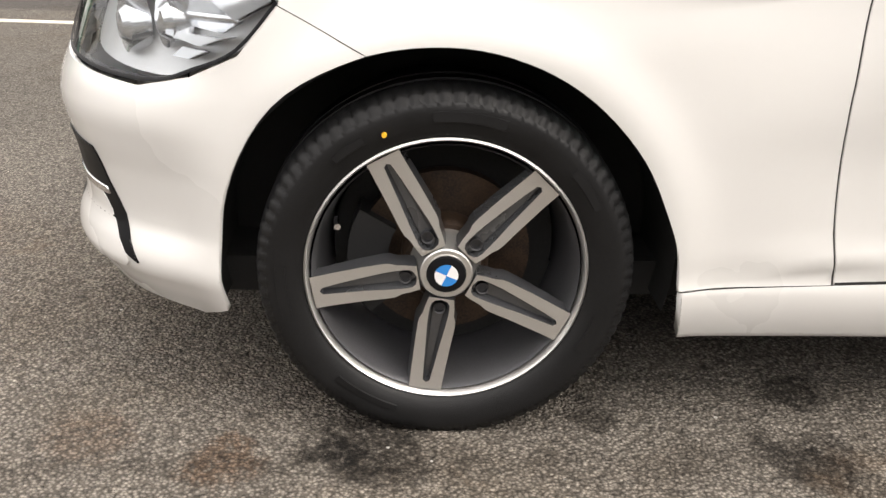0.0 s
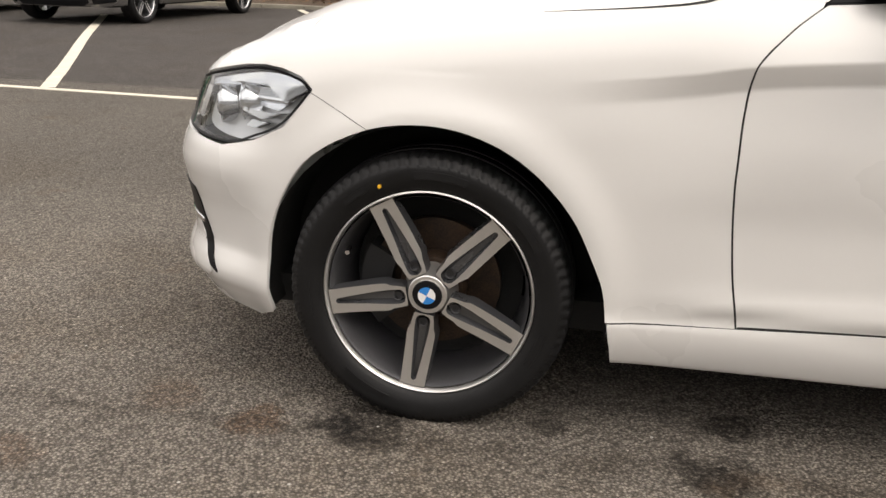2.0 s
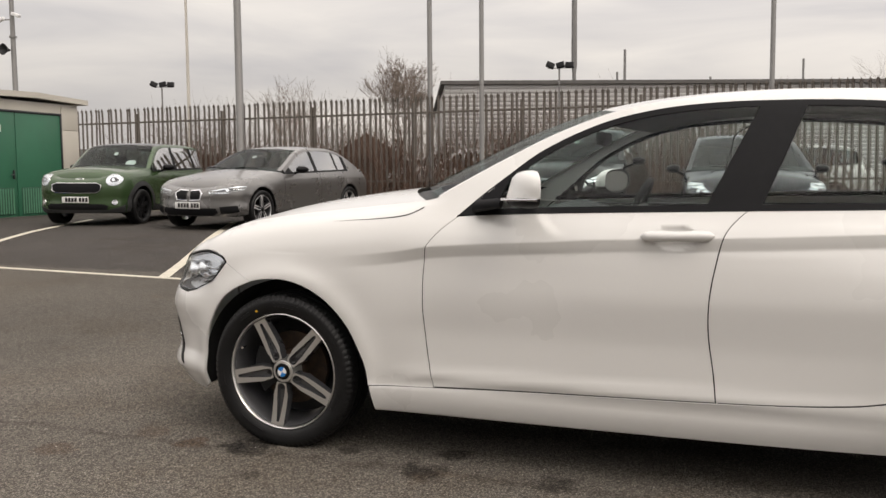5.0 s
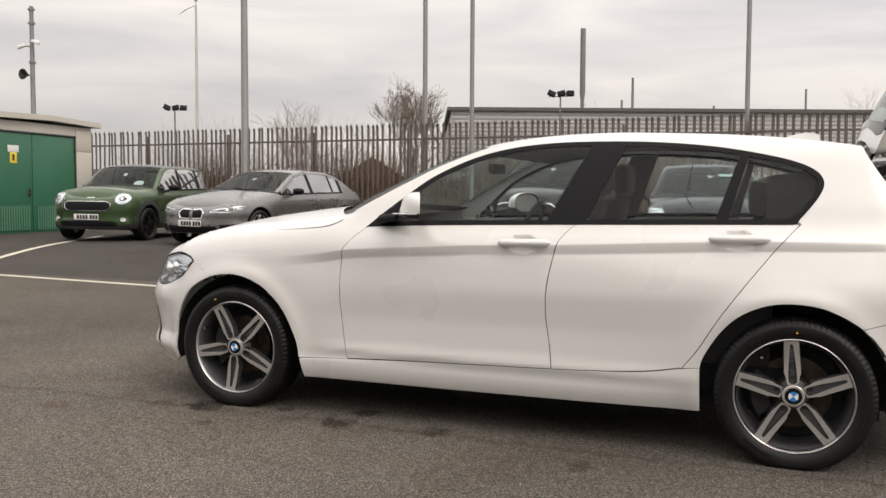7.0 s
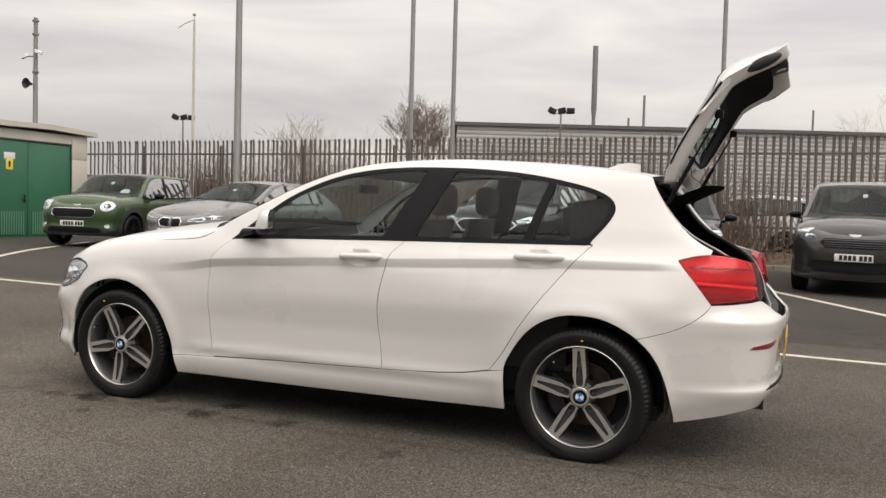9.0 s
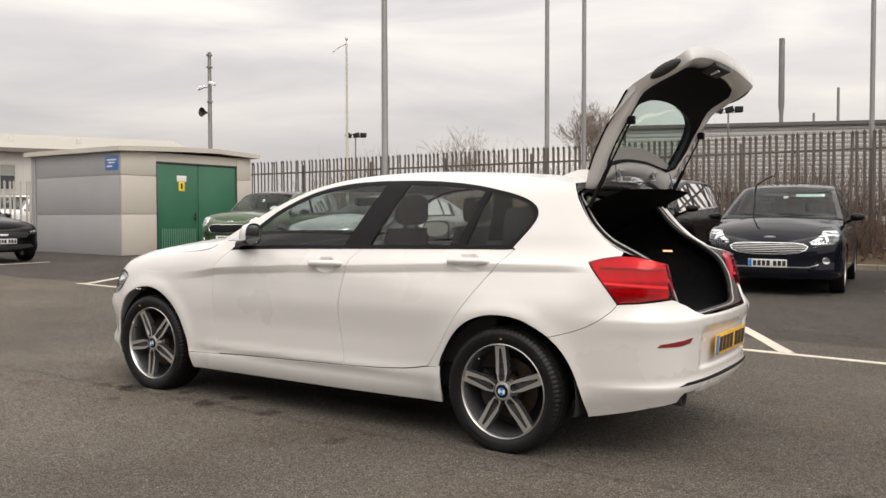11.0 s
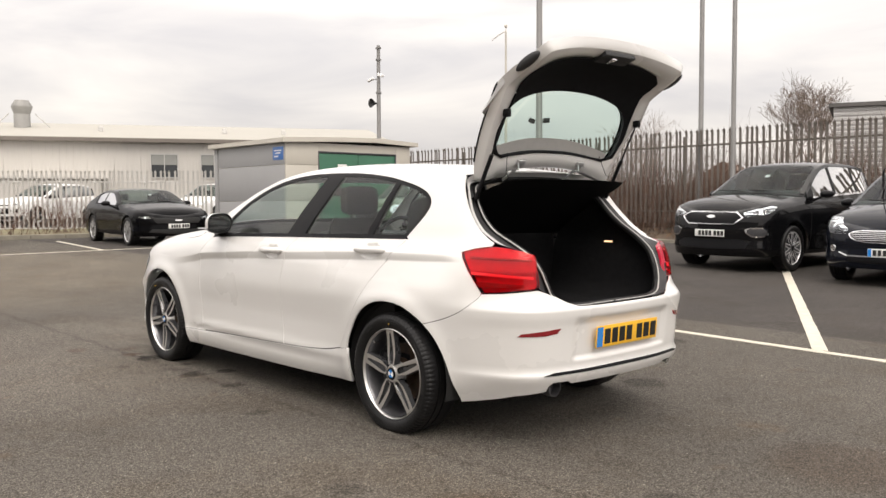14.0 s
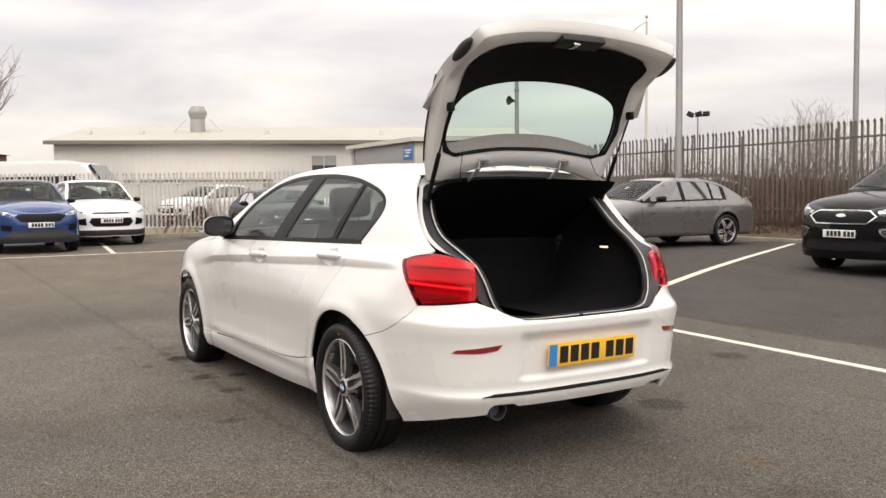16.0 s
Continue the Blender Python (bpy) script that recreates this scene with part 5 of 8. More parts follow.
# door mirrors
for side in (0, 1):
    mir = new("door_mirror")
    mir.parent = car
    mir["label"] = "white door mirror with a black base"

    def flip(bm):
        for v in bm.verts:
            if v.co.y < 0.036:
                f = min(1, max(0, (1.10 - v.co.x) / 0.155))
                v.co.x += 0.055 * f * (v.co.z - 1.0) / 0.13 - 0.45 * (v.co.y + 0.02) - 0.06
        if side:
            for v in bm.verts:
                v.co.y = 2 * CY - v.co.y
    def shellm(bm, zlo, zhi, grow=1.0):
        rows = []
        prof = [(0.0, 0.02, 0.6), (0.035, 0.70, 0.86), (0.08, 0.93, 0.97), (0.13, 1.0, 1.0), (0.155, 0.97, 0.98)]
        for dx, fy, fz in prof:
            ring = []
            for k in range(20):
                a = 2 * math.pi * k / 20
                yy = -0.085 + 0.118 * fy * grow * math.copysign(abs(math.cos(a)) ** 0.75, math.cos(a))
                zz = 1.062 + 0.068 * fz * grow * math.copysign(abs(math.sin(a)) ** 0.75, math.sin(a))
                ring.append(bm.verts.new((0.990 + dx * 0.71, yy, min(zhi, max(zlo, zz)))))
            rows.append(ring)
        for a, b in zip(rows, rows[1:]):
            for k in range(20):
                try:
                    bm.faces.new((a[k], a[(k + 1) % 20], b[(k + 1) % 20], b[k]))
                except ValueError:
                    pass
        bm.faces.new(rows[0])
    bm = bmesh.new()
    shellm(bm, 1.032, 2)
    flip(bm)
    part("mirror_cap", bm, M_WHITE, mir, "white mirror cap", angle=50)
    bm = bmesh.new()
    shellm(bm, 0, 1.0315, 0.97)
    flip(bm)
    part("mirror_base", bm, M_BLACKTRIM, mir, "black mirror base", angle=50)
    bm = bmesh.new()
    box(bm, 0.955, 1.085, -0.206, -0.10, 1.0265, 1.0335, bevel=0.002)
    flip(bm)
    part("indicator", bm, M_CHROME, mir, "clear indicator strip")
    bm = bmesh.new()
    ring = [bm.verts.new((1.092, -0.085 + 0.104 * math.copysign(abs(math.cos(a)) ** 0.75, math.cos(a)), 1.062 + 0.056 * math.copysign(abs(math.sin(a)) ** 0.75, math.sin(a)))) for a in [2 * math.pi * k / 24 for k in range(24)]]
    bm.faces.new(ring)
    flip(bm)
    part("mirror_glass", bm, M_CHROME, mir, "mirror glass", smooth=False)
    bm = bmesh.new()
    ring0 = [bm.verts.new((1.0985, -0.085 + 0.113 * math.copysign(abs(math.cos(a)) ** 0.75, math.cos(a)), 1.062 + 0.064 * math.copysign(abs(math.sin(a)) ** 0.75, math.sin(a)))) for a in [2 * math.pi * k / 24 for k in range(24)]]
    ring1 = [bm.verts.new((1.093, -0.085 + 0.103 * math.copysign(abs(math.cos(a)) ** 0.75, math.cos(a)), 1.062 + 0.055 * math.copysign(abs(math.sin(a)) ** 0.75, math.sin(a)))) for a in [2 * math.pi * k / 24 for k in range(24)]]
    for k in range(24):
        bm.faces.new((ring0[k], ring0[(k + 1) % 24], ring1[(k + 1) % 24], ring1[k]))
    flip(bm)
    part("mirror_rim", bm, M_BLACKTRIM, mir)
    bm = bmesh.new()
    tube(bm, [(0.83, 0.07, 0.992), (0.90, 0.02, 0.996), (0.985, -0.04, 1.012)], [0.03, 0.024, 0.02], 10)
    flip(bm)
    part("mirror_arm", bm, M_BLACKTRIM, mir)


# ---- boot, open lid and cabin of the white car ----
AP_OUT = [(2.972, 0.872, 1.378), (2.968, 0.60, 1.370), (2.957, 0.36, 1.345), (3.002, 0.300, 1.262), (3.072, 0.255, 1.163), (3.150, 0.235, 1.081), (3.215, 0.236, 1.036), (3.275, 0.250, 1.004),
          (3.385, 0.290, 0.972), (3.428, 0.303, 0.93), (3.450, 0.313, 0.83), (3.485, 0.352, 0.768), (3.530, 0.43, 0.715), (3.545, 0.58, 0.700), (3.553, 0.872, 0.700)]
AP_IN = [(2.925, 0.872, 1.335), (2.925, 0.60, 1.326), (2.935, 0.43, 1.295), (2.985, 0.375, 1.235), (3.060, 0.345, 1.140), (3.140, 0.335, 1.070), (3.210, 0.340, 1.030), (3.280, 0.355, 0.992),
         (3.365, 0.378, 0.935), (3.415, 0.395, 0.865), (3.440, 0.408, 0.800), (3.455, 0.430, 0.745), (3.475, 0.480, 0.705), (3.488, 0.60, 0.690), (3.492, 0.872, 0.690)]


def smooth3(pts, per=4):
    out = []
    n = len(pts)
    for i in range(n - 1):
        p0, p1, p2, p3 = (Vector(pts[max(0, min(n - 1, i + k))]) for k in (-1, 0, 1, 2))
        for j in range(per):
            t = j / per
            out.append(0.5 * (2 * p1 + (p2 - p0) * t + (2 * p0 - 5 * p1 + 4 * p2 - p3) * t * t + (3 * p1 - p0 - 3 * p2 + p3) * t**3))
    return out + [Vector(pts[-1])]


def mirror_bm(bm):
    for v in bm.verts:
        v.co.y = 2 * CY - v.co.y


ao, ai = smooth3(AP_OUT), smooth3(AP_IN)


def band(name, a, b, material, label="", rows=3, bow=0.0):
    for side in (0, 1):
        bm = bmesh.new()
        grid = []
        for p, q in zip(a, b):
            grid.append([bm.verts.new(p.lerp(q, k / rows) + Vector((bow * math.sin(math.pi * k / rows), 0, 0))) for k in range(rows + 1)])
        for g, h in zip(grid, grid[1:]):
            for k in range(rows):
                bm.faces.new((g[k], h[k], h[k + 1], g[k + 1]))
        if side:
            mirror_bm(bm)
        part(name, bm, material, car, label)


am = [p.lerp(q, 0.30 + 0.70 * (1 - ramp01(5, 11, i)) if i < 11 else 0.30 * (1 - ramp01(26, 33, i))) for i, (p, q) in enumerate(zip(ao, ai))]
band("boot_flange", ao[:33], am[:33], M_WHITE, "white painted boot opening", bow=-0.004)
band("boot_flange_trim", am[5:53], ai[5:53], M_TRIMGREY, "dark grey plastic boot side trim", bow=-0.015)
band("boot_sill", ao[52:], ai[52:], M_PLASTIC, "black boot sill trim", bow=-0.006)
for side in (0, 1):
    bm = bmesh.new()
    tube(bm, [p + Vector((0.006, 0, 0)) for p in ai], 0.015, 8)
    if side:
        mirror_bm(bm)
    part("boot_seal", bm, M_RUBBER, car, "black rubber boot seal")
    bm = bmesh.new()
    tube(bm, [p + Vector((0.019, -0.012, 0.004)) for p in ai[8:]], 0.004, 6)
    if side:
        mirror_bm(bm)
    part("seal_edge", bm, M_GALV, car, "grey edge of the boot seal")
# boot cavity
mid = [Vector((p.x - 0.05, max(0.20, p.y - 0.07), max(0.60, p.z - 0.05) if p.z < 1.2 else p.z - 0.0)) for p in ai]
deep = [Vector((2.58, max(0.22, p.y - 0.10), max(0.60, min(p.z - 0.05, 1.30)))) for p in ai]
band("boot_lining", ai, mid, M_CARPET)
band("boot_wall", mid[10:], deep[10:], M_CARPET, "black boot carpet", rows=4)
bm = bmesh.new()
for k, (y0, y1) in enumerate(((0.27, 0.72), (0.735, 1.47))):
    box(bm, 2.50, 2.60, y0, y1, 0.55, 1.02, bevel=0.03)
part("rear_seat_back", bm, M_CARPET, car, "black rear seat back")
bm = bmesh.new()
box(bm, 2.05, 2.52, 0.26, 2 * CY - 0.26, 0.42, 0.60, bevel=0.05)
part("rear_bench", bm, M_SEAT, car)
for y in (0.50, 1.24, 0.872):
    bm = bmesh.new()
    box(bm, 2.50, 2.59, y - 0.13, y + 0.13, 1.04, 1.20 if y != CY else 1.10, bevel=0.035)
    tube(bm, [(2.55, y - 0.05, 0.98), (2.55, y - 0.05, 1.06)], 0.007, 6)
    tube(bm, [(2.55, y + 0.05, 0.98), (2.55, y + 0.05, 1.06)], 0.007, 6)
    part("rear_headrest", bm, M_SEAT, car)
# raised parcel shelf
bm = bmesh.new()
rows = []
for i in range(9):
    u = i / 8
    x, z = 2.62 + 0.58 * u, 1.00 + 0.315 * u + 0.02 * math.sin(math.pi * u)
    hw = 0.575 - 0.03 * u - (0.05 * ((u - 0.75) / 0.25) ** 2 if u > 0.75 else 0)
    rows.append([bm.verts.new((x + (0.05 * (1 - (k / 5 - 1) ** 2) if i == 8 else 0), CY + hw * (k / 5 - 1), z + 0.012 * (1 - (k / 5 - 1) ** 2))) for k in range(11)])
for a, b in zip(rows, rows[1:]):
    for k in range(10):
        bm.faces.new((a[k], a[k + 1], b[k + 1], b[k]))
r = bmesh.ops.solidify(bm, geom=bm.faces[:], thickness=0.05)
part("parcel_shelf", bm, M_CARPET, car, "black parcel shelf raised on its cords")
bm = bmesh.new()
box(bm, 3.03, 3.09, 2 * CY - 0.335, 2 * CY - 0.325, 0.960, 0.970, bevel=0.004)
lampm = mat("boot_light", (0.9, 0.6, 0.35), 0.4, 0, 0, 0.05, 10, 100)
lp = lampm.node_tree.nodes["Principled BSDF"]
lp.inputs["Emission Color"].default_value, lp.inputs["Emission Strength"].default_value = (1.0, 0.6, 0.35, 1), 1.2
part("boot_lamp", bm, lampm, car, "small warm boot lamp")


class LidSkin(Shell):
    """The open boot lid; s runs from its middle outwards, z from the hinge to the tip."""
    MID = [(0.0, 2.985, 1.402), (0.14, 3.030, 1.540), (0.30, 3.108, 1.688), (0.44, 3.180, 1.815), (0.53, 3.222, 1.893), (0.62, 3.298, 1.958), (0.76, 3.425, 2.000), (0.90, 3.550, 2.034)]
    SIDE = [(0.0, 3.000, 1.305), (0.14, 3.045, 1.430), (0.30, 3.120, 1.575), (0.44, 3.212, 1.718), (0.53, 3.265, 1.795), (0.62, 3.345, 1.848), (0.76, 3.462, 1.912), (0.90, 3.560, 1.978)]
    WIDE = [(0.0, 0.530), (0.14, 0.568), (0.30, 0.597), (0.44, 0.617), (0.53, 0.625), (0.62, 0.622), (0.76, 0.598), (0.90, 0.572)]

    def __init__(self):
        self.cy, self.s0, self.s1 = CY, 0.0, 0.64

    def skin(self, s, z):
        t = s / 0.6
        m = (smooth_table([(a, b) for a, b, c in self.MID], z), smooth_table([(a, c) for a, b, c in self.MID], z))
        d = (smooth_table([(a, b) for a, b, c in self.SIDE], z), smooth_table([(a, c) for a, b, c in self.SIDE], z))
        f = abs(t) ** 2.4
        return Vector((m[0] + (d[0] - m[0]) * f, CY - t * smooth_table(self.WIDE, z), m[1] + (d[1] - m[1]) * f))

    def at(self, s, z, off=0.0):
        p = self.skin(s, z)
        if not off:
            return p
        e = 0.01
        n = (self.skin(s + e, z) - self.skin(s - e, z)).cross(self.skin(s, z + e) - self.skin(s, z - e)).normalized()
        return p - n * off

    def normal(self, s, z, off=0.0):
        e = 0.008
        n = (self.at(s + e, z, off) - self.at(s - e, z, off)).cross(self.at(s, z + e, off) - self.at(s, z - e, off))
        return n.normalized()


LID = LidSkin()
lid_edge = [(0.56, 0.0), (0.60, 0.02), (0.60, 0.12), (0.60, 0.24), (0.60, 0.36), (0.60, 0.48), (0.60, 0.60), (0.60, 0.72), (0.601, 0.79), (0.600, 0.845), (0.590, 0.866), (0.55, 0.875), (0.38, 0.881), (0.0, 0.886)]
win = curve2([(0.0, 0.20, 0), (0.30, 0.205), (0.455, 0.225), (0.495, 0.27), (0.49, 0.36), (0.455, 0.435), (0.37, 0.475), (0.20, 0.492), (0.0, 0.497)], 5)
win = [(p[0] * 1.075, p[1] - 0.094 + 0.044 * max(0.0, (p[1] - 0.2) / 0.3)) for p in win]
lid = new("boot_lid")
lid.parent = car
lid["label"] = "open white boot lid with a rear window"


def ring_line(half, n=64):
    """The half line and its mirror image as one closed line of evenly spaced points."""
    pts = list(half) + [(-p[0], p[1]) for p in half[-2:0:-1]] if half[0][0] == 0 else list(half) + [(-p[0], p[1]) for p in half[-2::-1]]
    m = len(pts)
    d = [0.0]
    for i in range(m):
        p, q = pts[i], pts[(i + 1) % m]
        d.append(d[-1] + math.hypot(q[0] - p[0], q[1] - p[1]))
    xs, zs = [p[0] for p in pts] + [pts[0][0]], [p[1] for p in pts] + [pts[0][1]]
    return [(float(np.interp(d[-1] * k / n, d, xs)), float(np.interp(d[-1] * k / n, d, zs))) for k in range(n)]


def lid_ring(name, a, b, material, off_a, off_b, label="", rows=5, bow=0.0):
    """A closed band of the lid between two half lines."""
    n = 220
    qa, qb = ring_line(a, n), ring_line(b, n)
    bm = bmesh.new()
    grid = []
    for p, q in zip(qa, qb):
        grid.append([bm.verts.new(LID.at(p[0] + (q[0] - p[0]) * k / rows, p[1] + (q[1] - p[1]) * k / rows, off_a + (off_b - off_a) * k / rows + bow * math.sin(math.pi * k / rows))) for k in range(rows + 1)])
    for i in range(n):
        g, h = grid[i], grid[(i + 1) % n]
        for k in range(rows):
            bm.faces.new((g[k], h[k], h[k + 1], g[k + 1]))
    return part(name, bm, material, lid, label, angle=50)


def grown(line, f, g):
    return [(p[0] * f, 0.35 + (p[1] - 0.35) * g) for p in line]


edge_c = [(0.0, 0.0)] + lid_edge
hole = grown(win, 1.05, 1.07)
lid_ring("lid_skin", edge_c, hole, M_WHITE, 0.0, 0.0, rows=8)
lid_ring("window_border", [(0.0, 0.060), (0.30, 0.060), (0.50, 0.066), (0.572, 0.10), (0.588, 0.25), (0.588, 0.38), (0.575, 0.45), (0.45, 0.505), (0.30, 0.52), (0.0, 0.53)], grown(win, 1.03, 1.045),
         mat("black_glass", (0.008, 0.009, 0.011), 0.08, 0, 0, 0.1, 20, 200, spec=0.5), -0.003, -0.003, "black glass border round the rear window", rows=6)
inner_edge = [(p[0] * 0.975, 0.012 + p[1] * 0.965) for p in edge_c]
lid_ring("lid_side", edge_c, inner_edge, M_WHITE, 0.0, 0.050, rows=4, bow=0.006)
trim_out = [(0.0, 0.092), (0.30, 0.096), (0.46, 0.112), (0.540, 0.17), (0.548, 0.30), (0.512, 0.42), (0.495, 0.52), (0.515, 0.63), (0.508, 0.705), (0.45, 0.752), (0.30, 0.772), (0.0, 0.778)]
lid_ring("lid_inner", inner_edge, grown(trim_out, 0.995, 0.99), M_WHITE, 0.050, 0.060, "white painted inner lid frame", rows=6, bow=0.012)
lid_ring("lid_trim", trim_out, win, M_CARPET, 0.066, 0.050, "black inner lid trim", rows=6, bow=0.012)
lid_ring("window_edge", win, hole, M_BLACKTRIM, 0.050, 0.004, rows=2)
for side in (0, 1):
    bm = bmesh.new()
    rows = []
    for k in range(17):
        z = 0.125 + 0.40 * k / 16
        rows.append([bm.verts.new(LID.at(a, z, o)) for a, o in ((0.575, -0.005), (0.594, -0.005), (0.6035, -0.004), (0.6035, 0.006))])
    for a, b in zip(rows, rows[1:]):
        for j in range(3):
            bm.faces.new((a[j], a[j + 1], b[j + 1], b[j]))
    if side:
        mirror_bm(bm)
    part("glass_side", bm, MATS["black_glass"], lid, "black side edge of the rear window")
bm = bmesh.new()
tube(bm, [LID.at(0.0, 0.545, -0.02), LID.at(-0.12, 0.52, -0.045), LID.at(-0.38, 0.47, -0.025)], [0.014, 0.009, 0.005], 8)
tube(bm, [LID.at(0.0, 0.555, 0.0), LID.at(0.0, 0.545, -0.03)], 0.022, 12)
part("rear_wiper", bm, M_BLACKTRIM, lid, "black rear window wiper")
# the grey printed band of the window, next to the hinges
bm = bmesh.new()
rows = []
for k in range(41):
    s = -0.515 + 1.03 * k / 40
    z0 = 0.092 + 0.024 * abs(s / 0.515) ** 4
    rows.append([bm.verts.new(LID.at(s, z0 + (0.078 - 0.020 * abs(s / 0.515) ** 2.5) * j / 3, 0.036 - 0.012 * j / 3)) for j in range(4)])
for a, b in zip(rows, rows[1:]):
    for j in range(3):
        bm.faces.new((a[j], a[j + 1], b[j + 1], b[j]))
part("glass_band", bm, mat("grey_print", (0.42, 0.41, 0.39), 0.6, 0, 0, 0.1, 30, 300), lid, "grey band along the window")
for o in panel(LID, "rear_window", grown(win, 1.04, 1.05), G_HATCH, lid, "green-tinted rear window", off=0.012, thick=0.0, cell=0.05, unroll=False):
    o.visible_shadow = False
# hinge brackets
for s in (-0.28, 0.28):
    bm = bmesh.new()
    a = LID.at(s, 0.055, 0.075)
    box(bm, -0.014, 0.014, -0.03, 0.03, -0.009, 0.009, Matrix.Translation(a) @ Matrix.Rotation(radians(-60), 4, "Y"), bevel=0.004)
    tube(bm, [a + Vector((0, -0.02, 0)), a + Vector((0.03, -0.05, -0.04)), a + Vector((0.0, -0.07, -0.04))], 0.0035, 8)
    part("hinge_bracket", bm, M_SILVER, lid, "metal hinge bracket")
# lock, rubber buffers, hinges, struts
bm = bmesh.new()
p = LID.at(0.0, 0.818, 0.066)
box(bm, -0.042, 0.042, -0.125, 0.125, -0.020, 0.006, Matrix.Translation(p) @ Matrix.Rotation(radians(-20), 4, "Y"), bevel=0.005)
part("lid_lock", bm, M_PLASTIC, lid, "black lid lock")
bm = bmesh.new()
box(bm, -0.024, 0.024, -0.055, -0.015, -0.030, -0.012, Matrix.Translation(p) @ Matrix.Rotation(radians(-20), 4, "Y"), bevel=0.004)
part("lock_catch", bm, M_CHROME, lid)
for side in (0, 1):
    bm = bmesh.new()
    c = LID.at(0.60, 0.72, 0.018)
    bmesh.ops.create_uvsphere(bm, u_segments=16, v_segments=10, radius=1)
    bmesh.ops.transform(bm, matrix=Matrix.Translation(c) @ Matrix.Rotation(radians(-25), 4, "Y") @ Matrix.Diagonal((0.085, 0.022, 0.026, 1)), verts=bm.verts)
    if side:
        mirror_bm(bm)
    part("side_buffer", bm, M_PLASTIC, lid, "black rubber side buffer")
    bm = bmesh.new()
    a, b, c = LID.at(0.597, 0.36, 0.0), LID.at(0.597, 0.57, 0.0), LID.at(0.597, 0.55, 0.03)
    d = LID.at(0.60, 0.385, 0.02) + Vector((0, -0.055, 0))
    prism_pts = [a, b, c, d]
    lo = [bm.verts.new(q) for q in prism_pts]
    hi = [bm.verts.new(q + Vector((-0.008, 0.012, 0.006))) for q in prism_pts]
    bm.faces.new(lo)
    bm.faces.new(hi[::-1])
    for k in range(4):
        bm.faces.new((lo[k], lo[(k + 1) % 4], hi[(k + 1) % 4], hi[k]))
    if side:
        mirror_bm(bm)
    part("spoiler_blade", bm, M_WHITE, lid, "white spoiler side blade")
    bm = bmesh.new()
    top, low = LID.at(0.555, 0.40, 0.085), Vector((3.035, 0.325, 1.225))
    tube(bm, [low, low.lerp(top, 0.52)], 0.011, 10)
    tube(bm, [low.lerp(top, 0.5), top], 0.005, 8)
    box(bm, -0.02, 0.02, -0.012, 0.012, -0.02, 0.02, Matrix.Translation(top), bevel=0.004)
    if side:
        mirror_bm(bm)
    part("gas_strut", bm, M_BLACKTRIM, car, "black gas strut holding the boot lid")
    bm = bmesh.new()
    h0 = Vector((2.955, 0.62, 1.345))
    tube(bm, [h0 + Vector((-0.02, 0, -0.02)), h0 + Vector((0.02, 0, 0.0)), LID.at(0.28, 0.03, 0.06), LID.at(0.28, 0.07, 0.060)], 0.009, 8)
    if side:
        mirror_bm(bm)
    part("lid_hinge", bm, M_WHITE, car)
    bm = bmesh.new()
    a, b = LID.at(0.42, 0.14, 0.075), Vector((3.19, 0.42, 1.315))
    tube(bm, [a, a.lerp(b, 0.5) + Vector((-0.02, 0, -0.03)), b], 0.002, 5)
    if side:
        mirror_bm(bm)
    part("shelf_cord", bm, M_BLACKTRIM, car)
# cabin
bm = bmesh.new()
rows = []
for x, z in ((0.70, 0.86), (0.82, 0.945), (0.98, 0.955), (1.08, 0.93), (1.13, 0.86), (1.10, 0.70), (1.0, 0.5)):
    rows.append([bm.verts.new((x, 0.16 + (2 * CY - 0.32) * k / 12, z + 0.03 * math.exp(-((k - 9) / 1.6) ** 2) * (1 if x > 0.9 else 0))) for k in range(13)])
for a, b in zip(rows, rows[1:]):
    for k in range(12):
        bm.faces.new((a[k], a[k + 1], b[k + 1], b[k]))
part("dashboard", bm, M_PLASTIC, car, "black dashboard")
bm = bmesh.new()
sw = Matrix.Translation((1.24, 1.25, 0.91)) @ Matrix.Rotation(radians(-66), 4, "Y")
n = 36
ringv = []
for k in range(n):
    a = 2 * math.pi * k / n
    ringv.append([bm.verts.new(sw @ Vector(((0.182 + 0.015 * math.cos(b)) * math.cos(a), (0.182 + 0.015 * math.cos(b)) * math.sin(a), 0.015 * math.sin(b)))) for b in [2 * math.pi * j / 8 for j in range(8)]])
for k in range(n):
    for j in range(8):
        bm.faces.new((ringv[k][j], ringv[k][(j + 1) % 8], ringv[(k + 1) % n][(j + 1) % 8], ringv[(k + 1) % n][j]))
box(bm, -0.06, 0.06, -0.17, 0.17, -0.03, 0.0, sw, bevel=0.01)
part("steering_wheel", bm, M_PLASTIC, car, "black steering wheel")
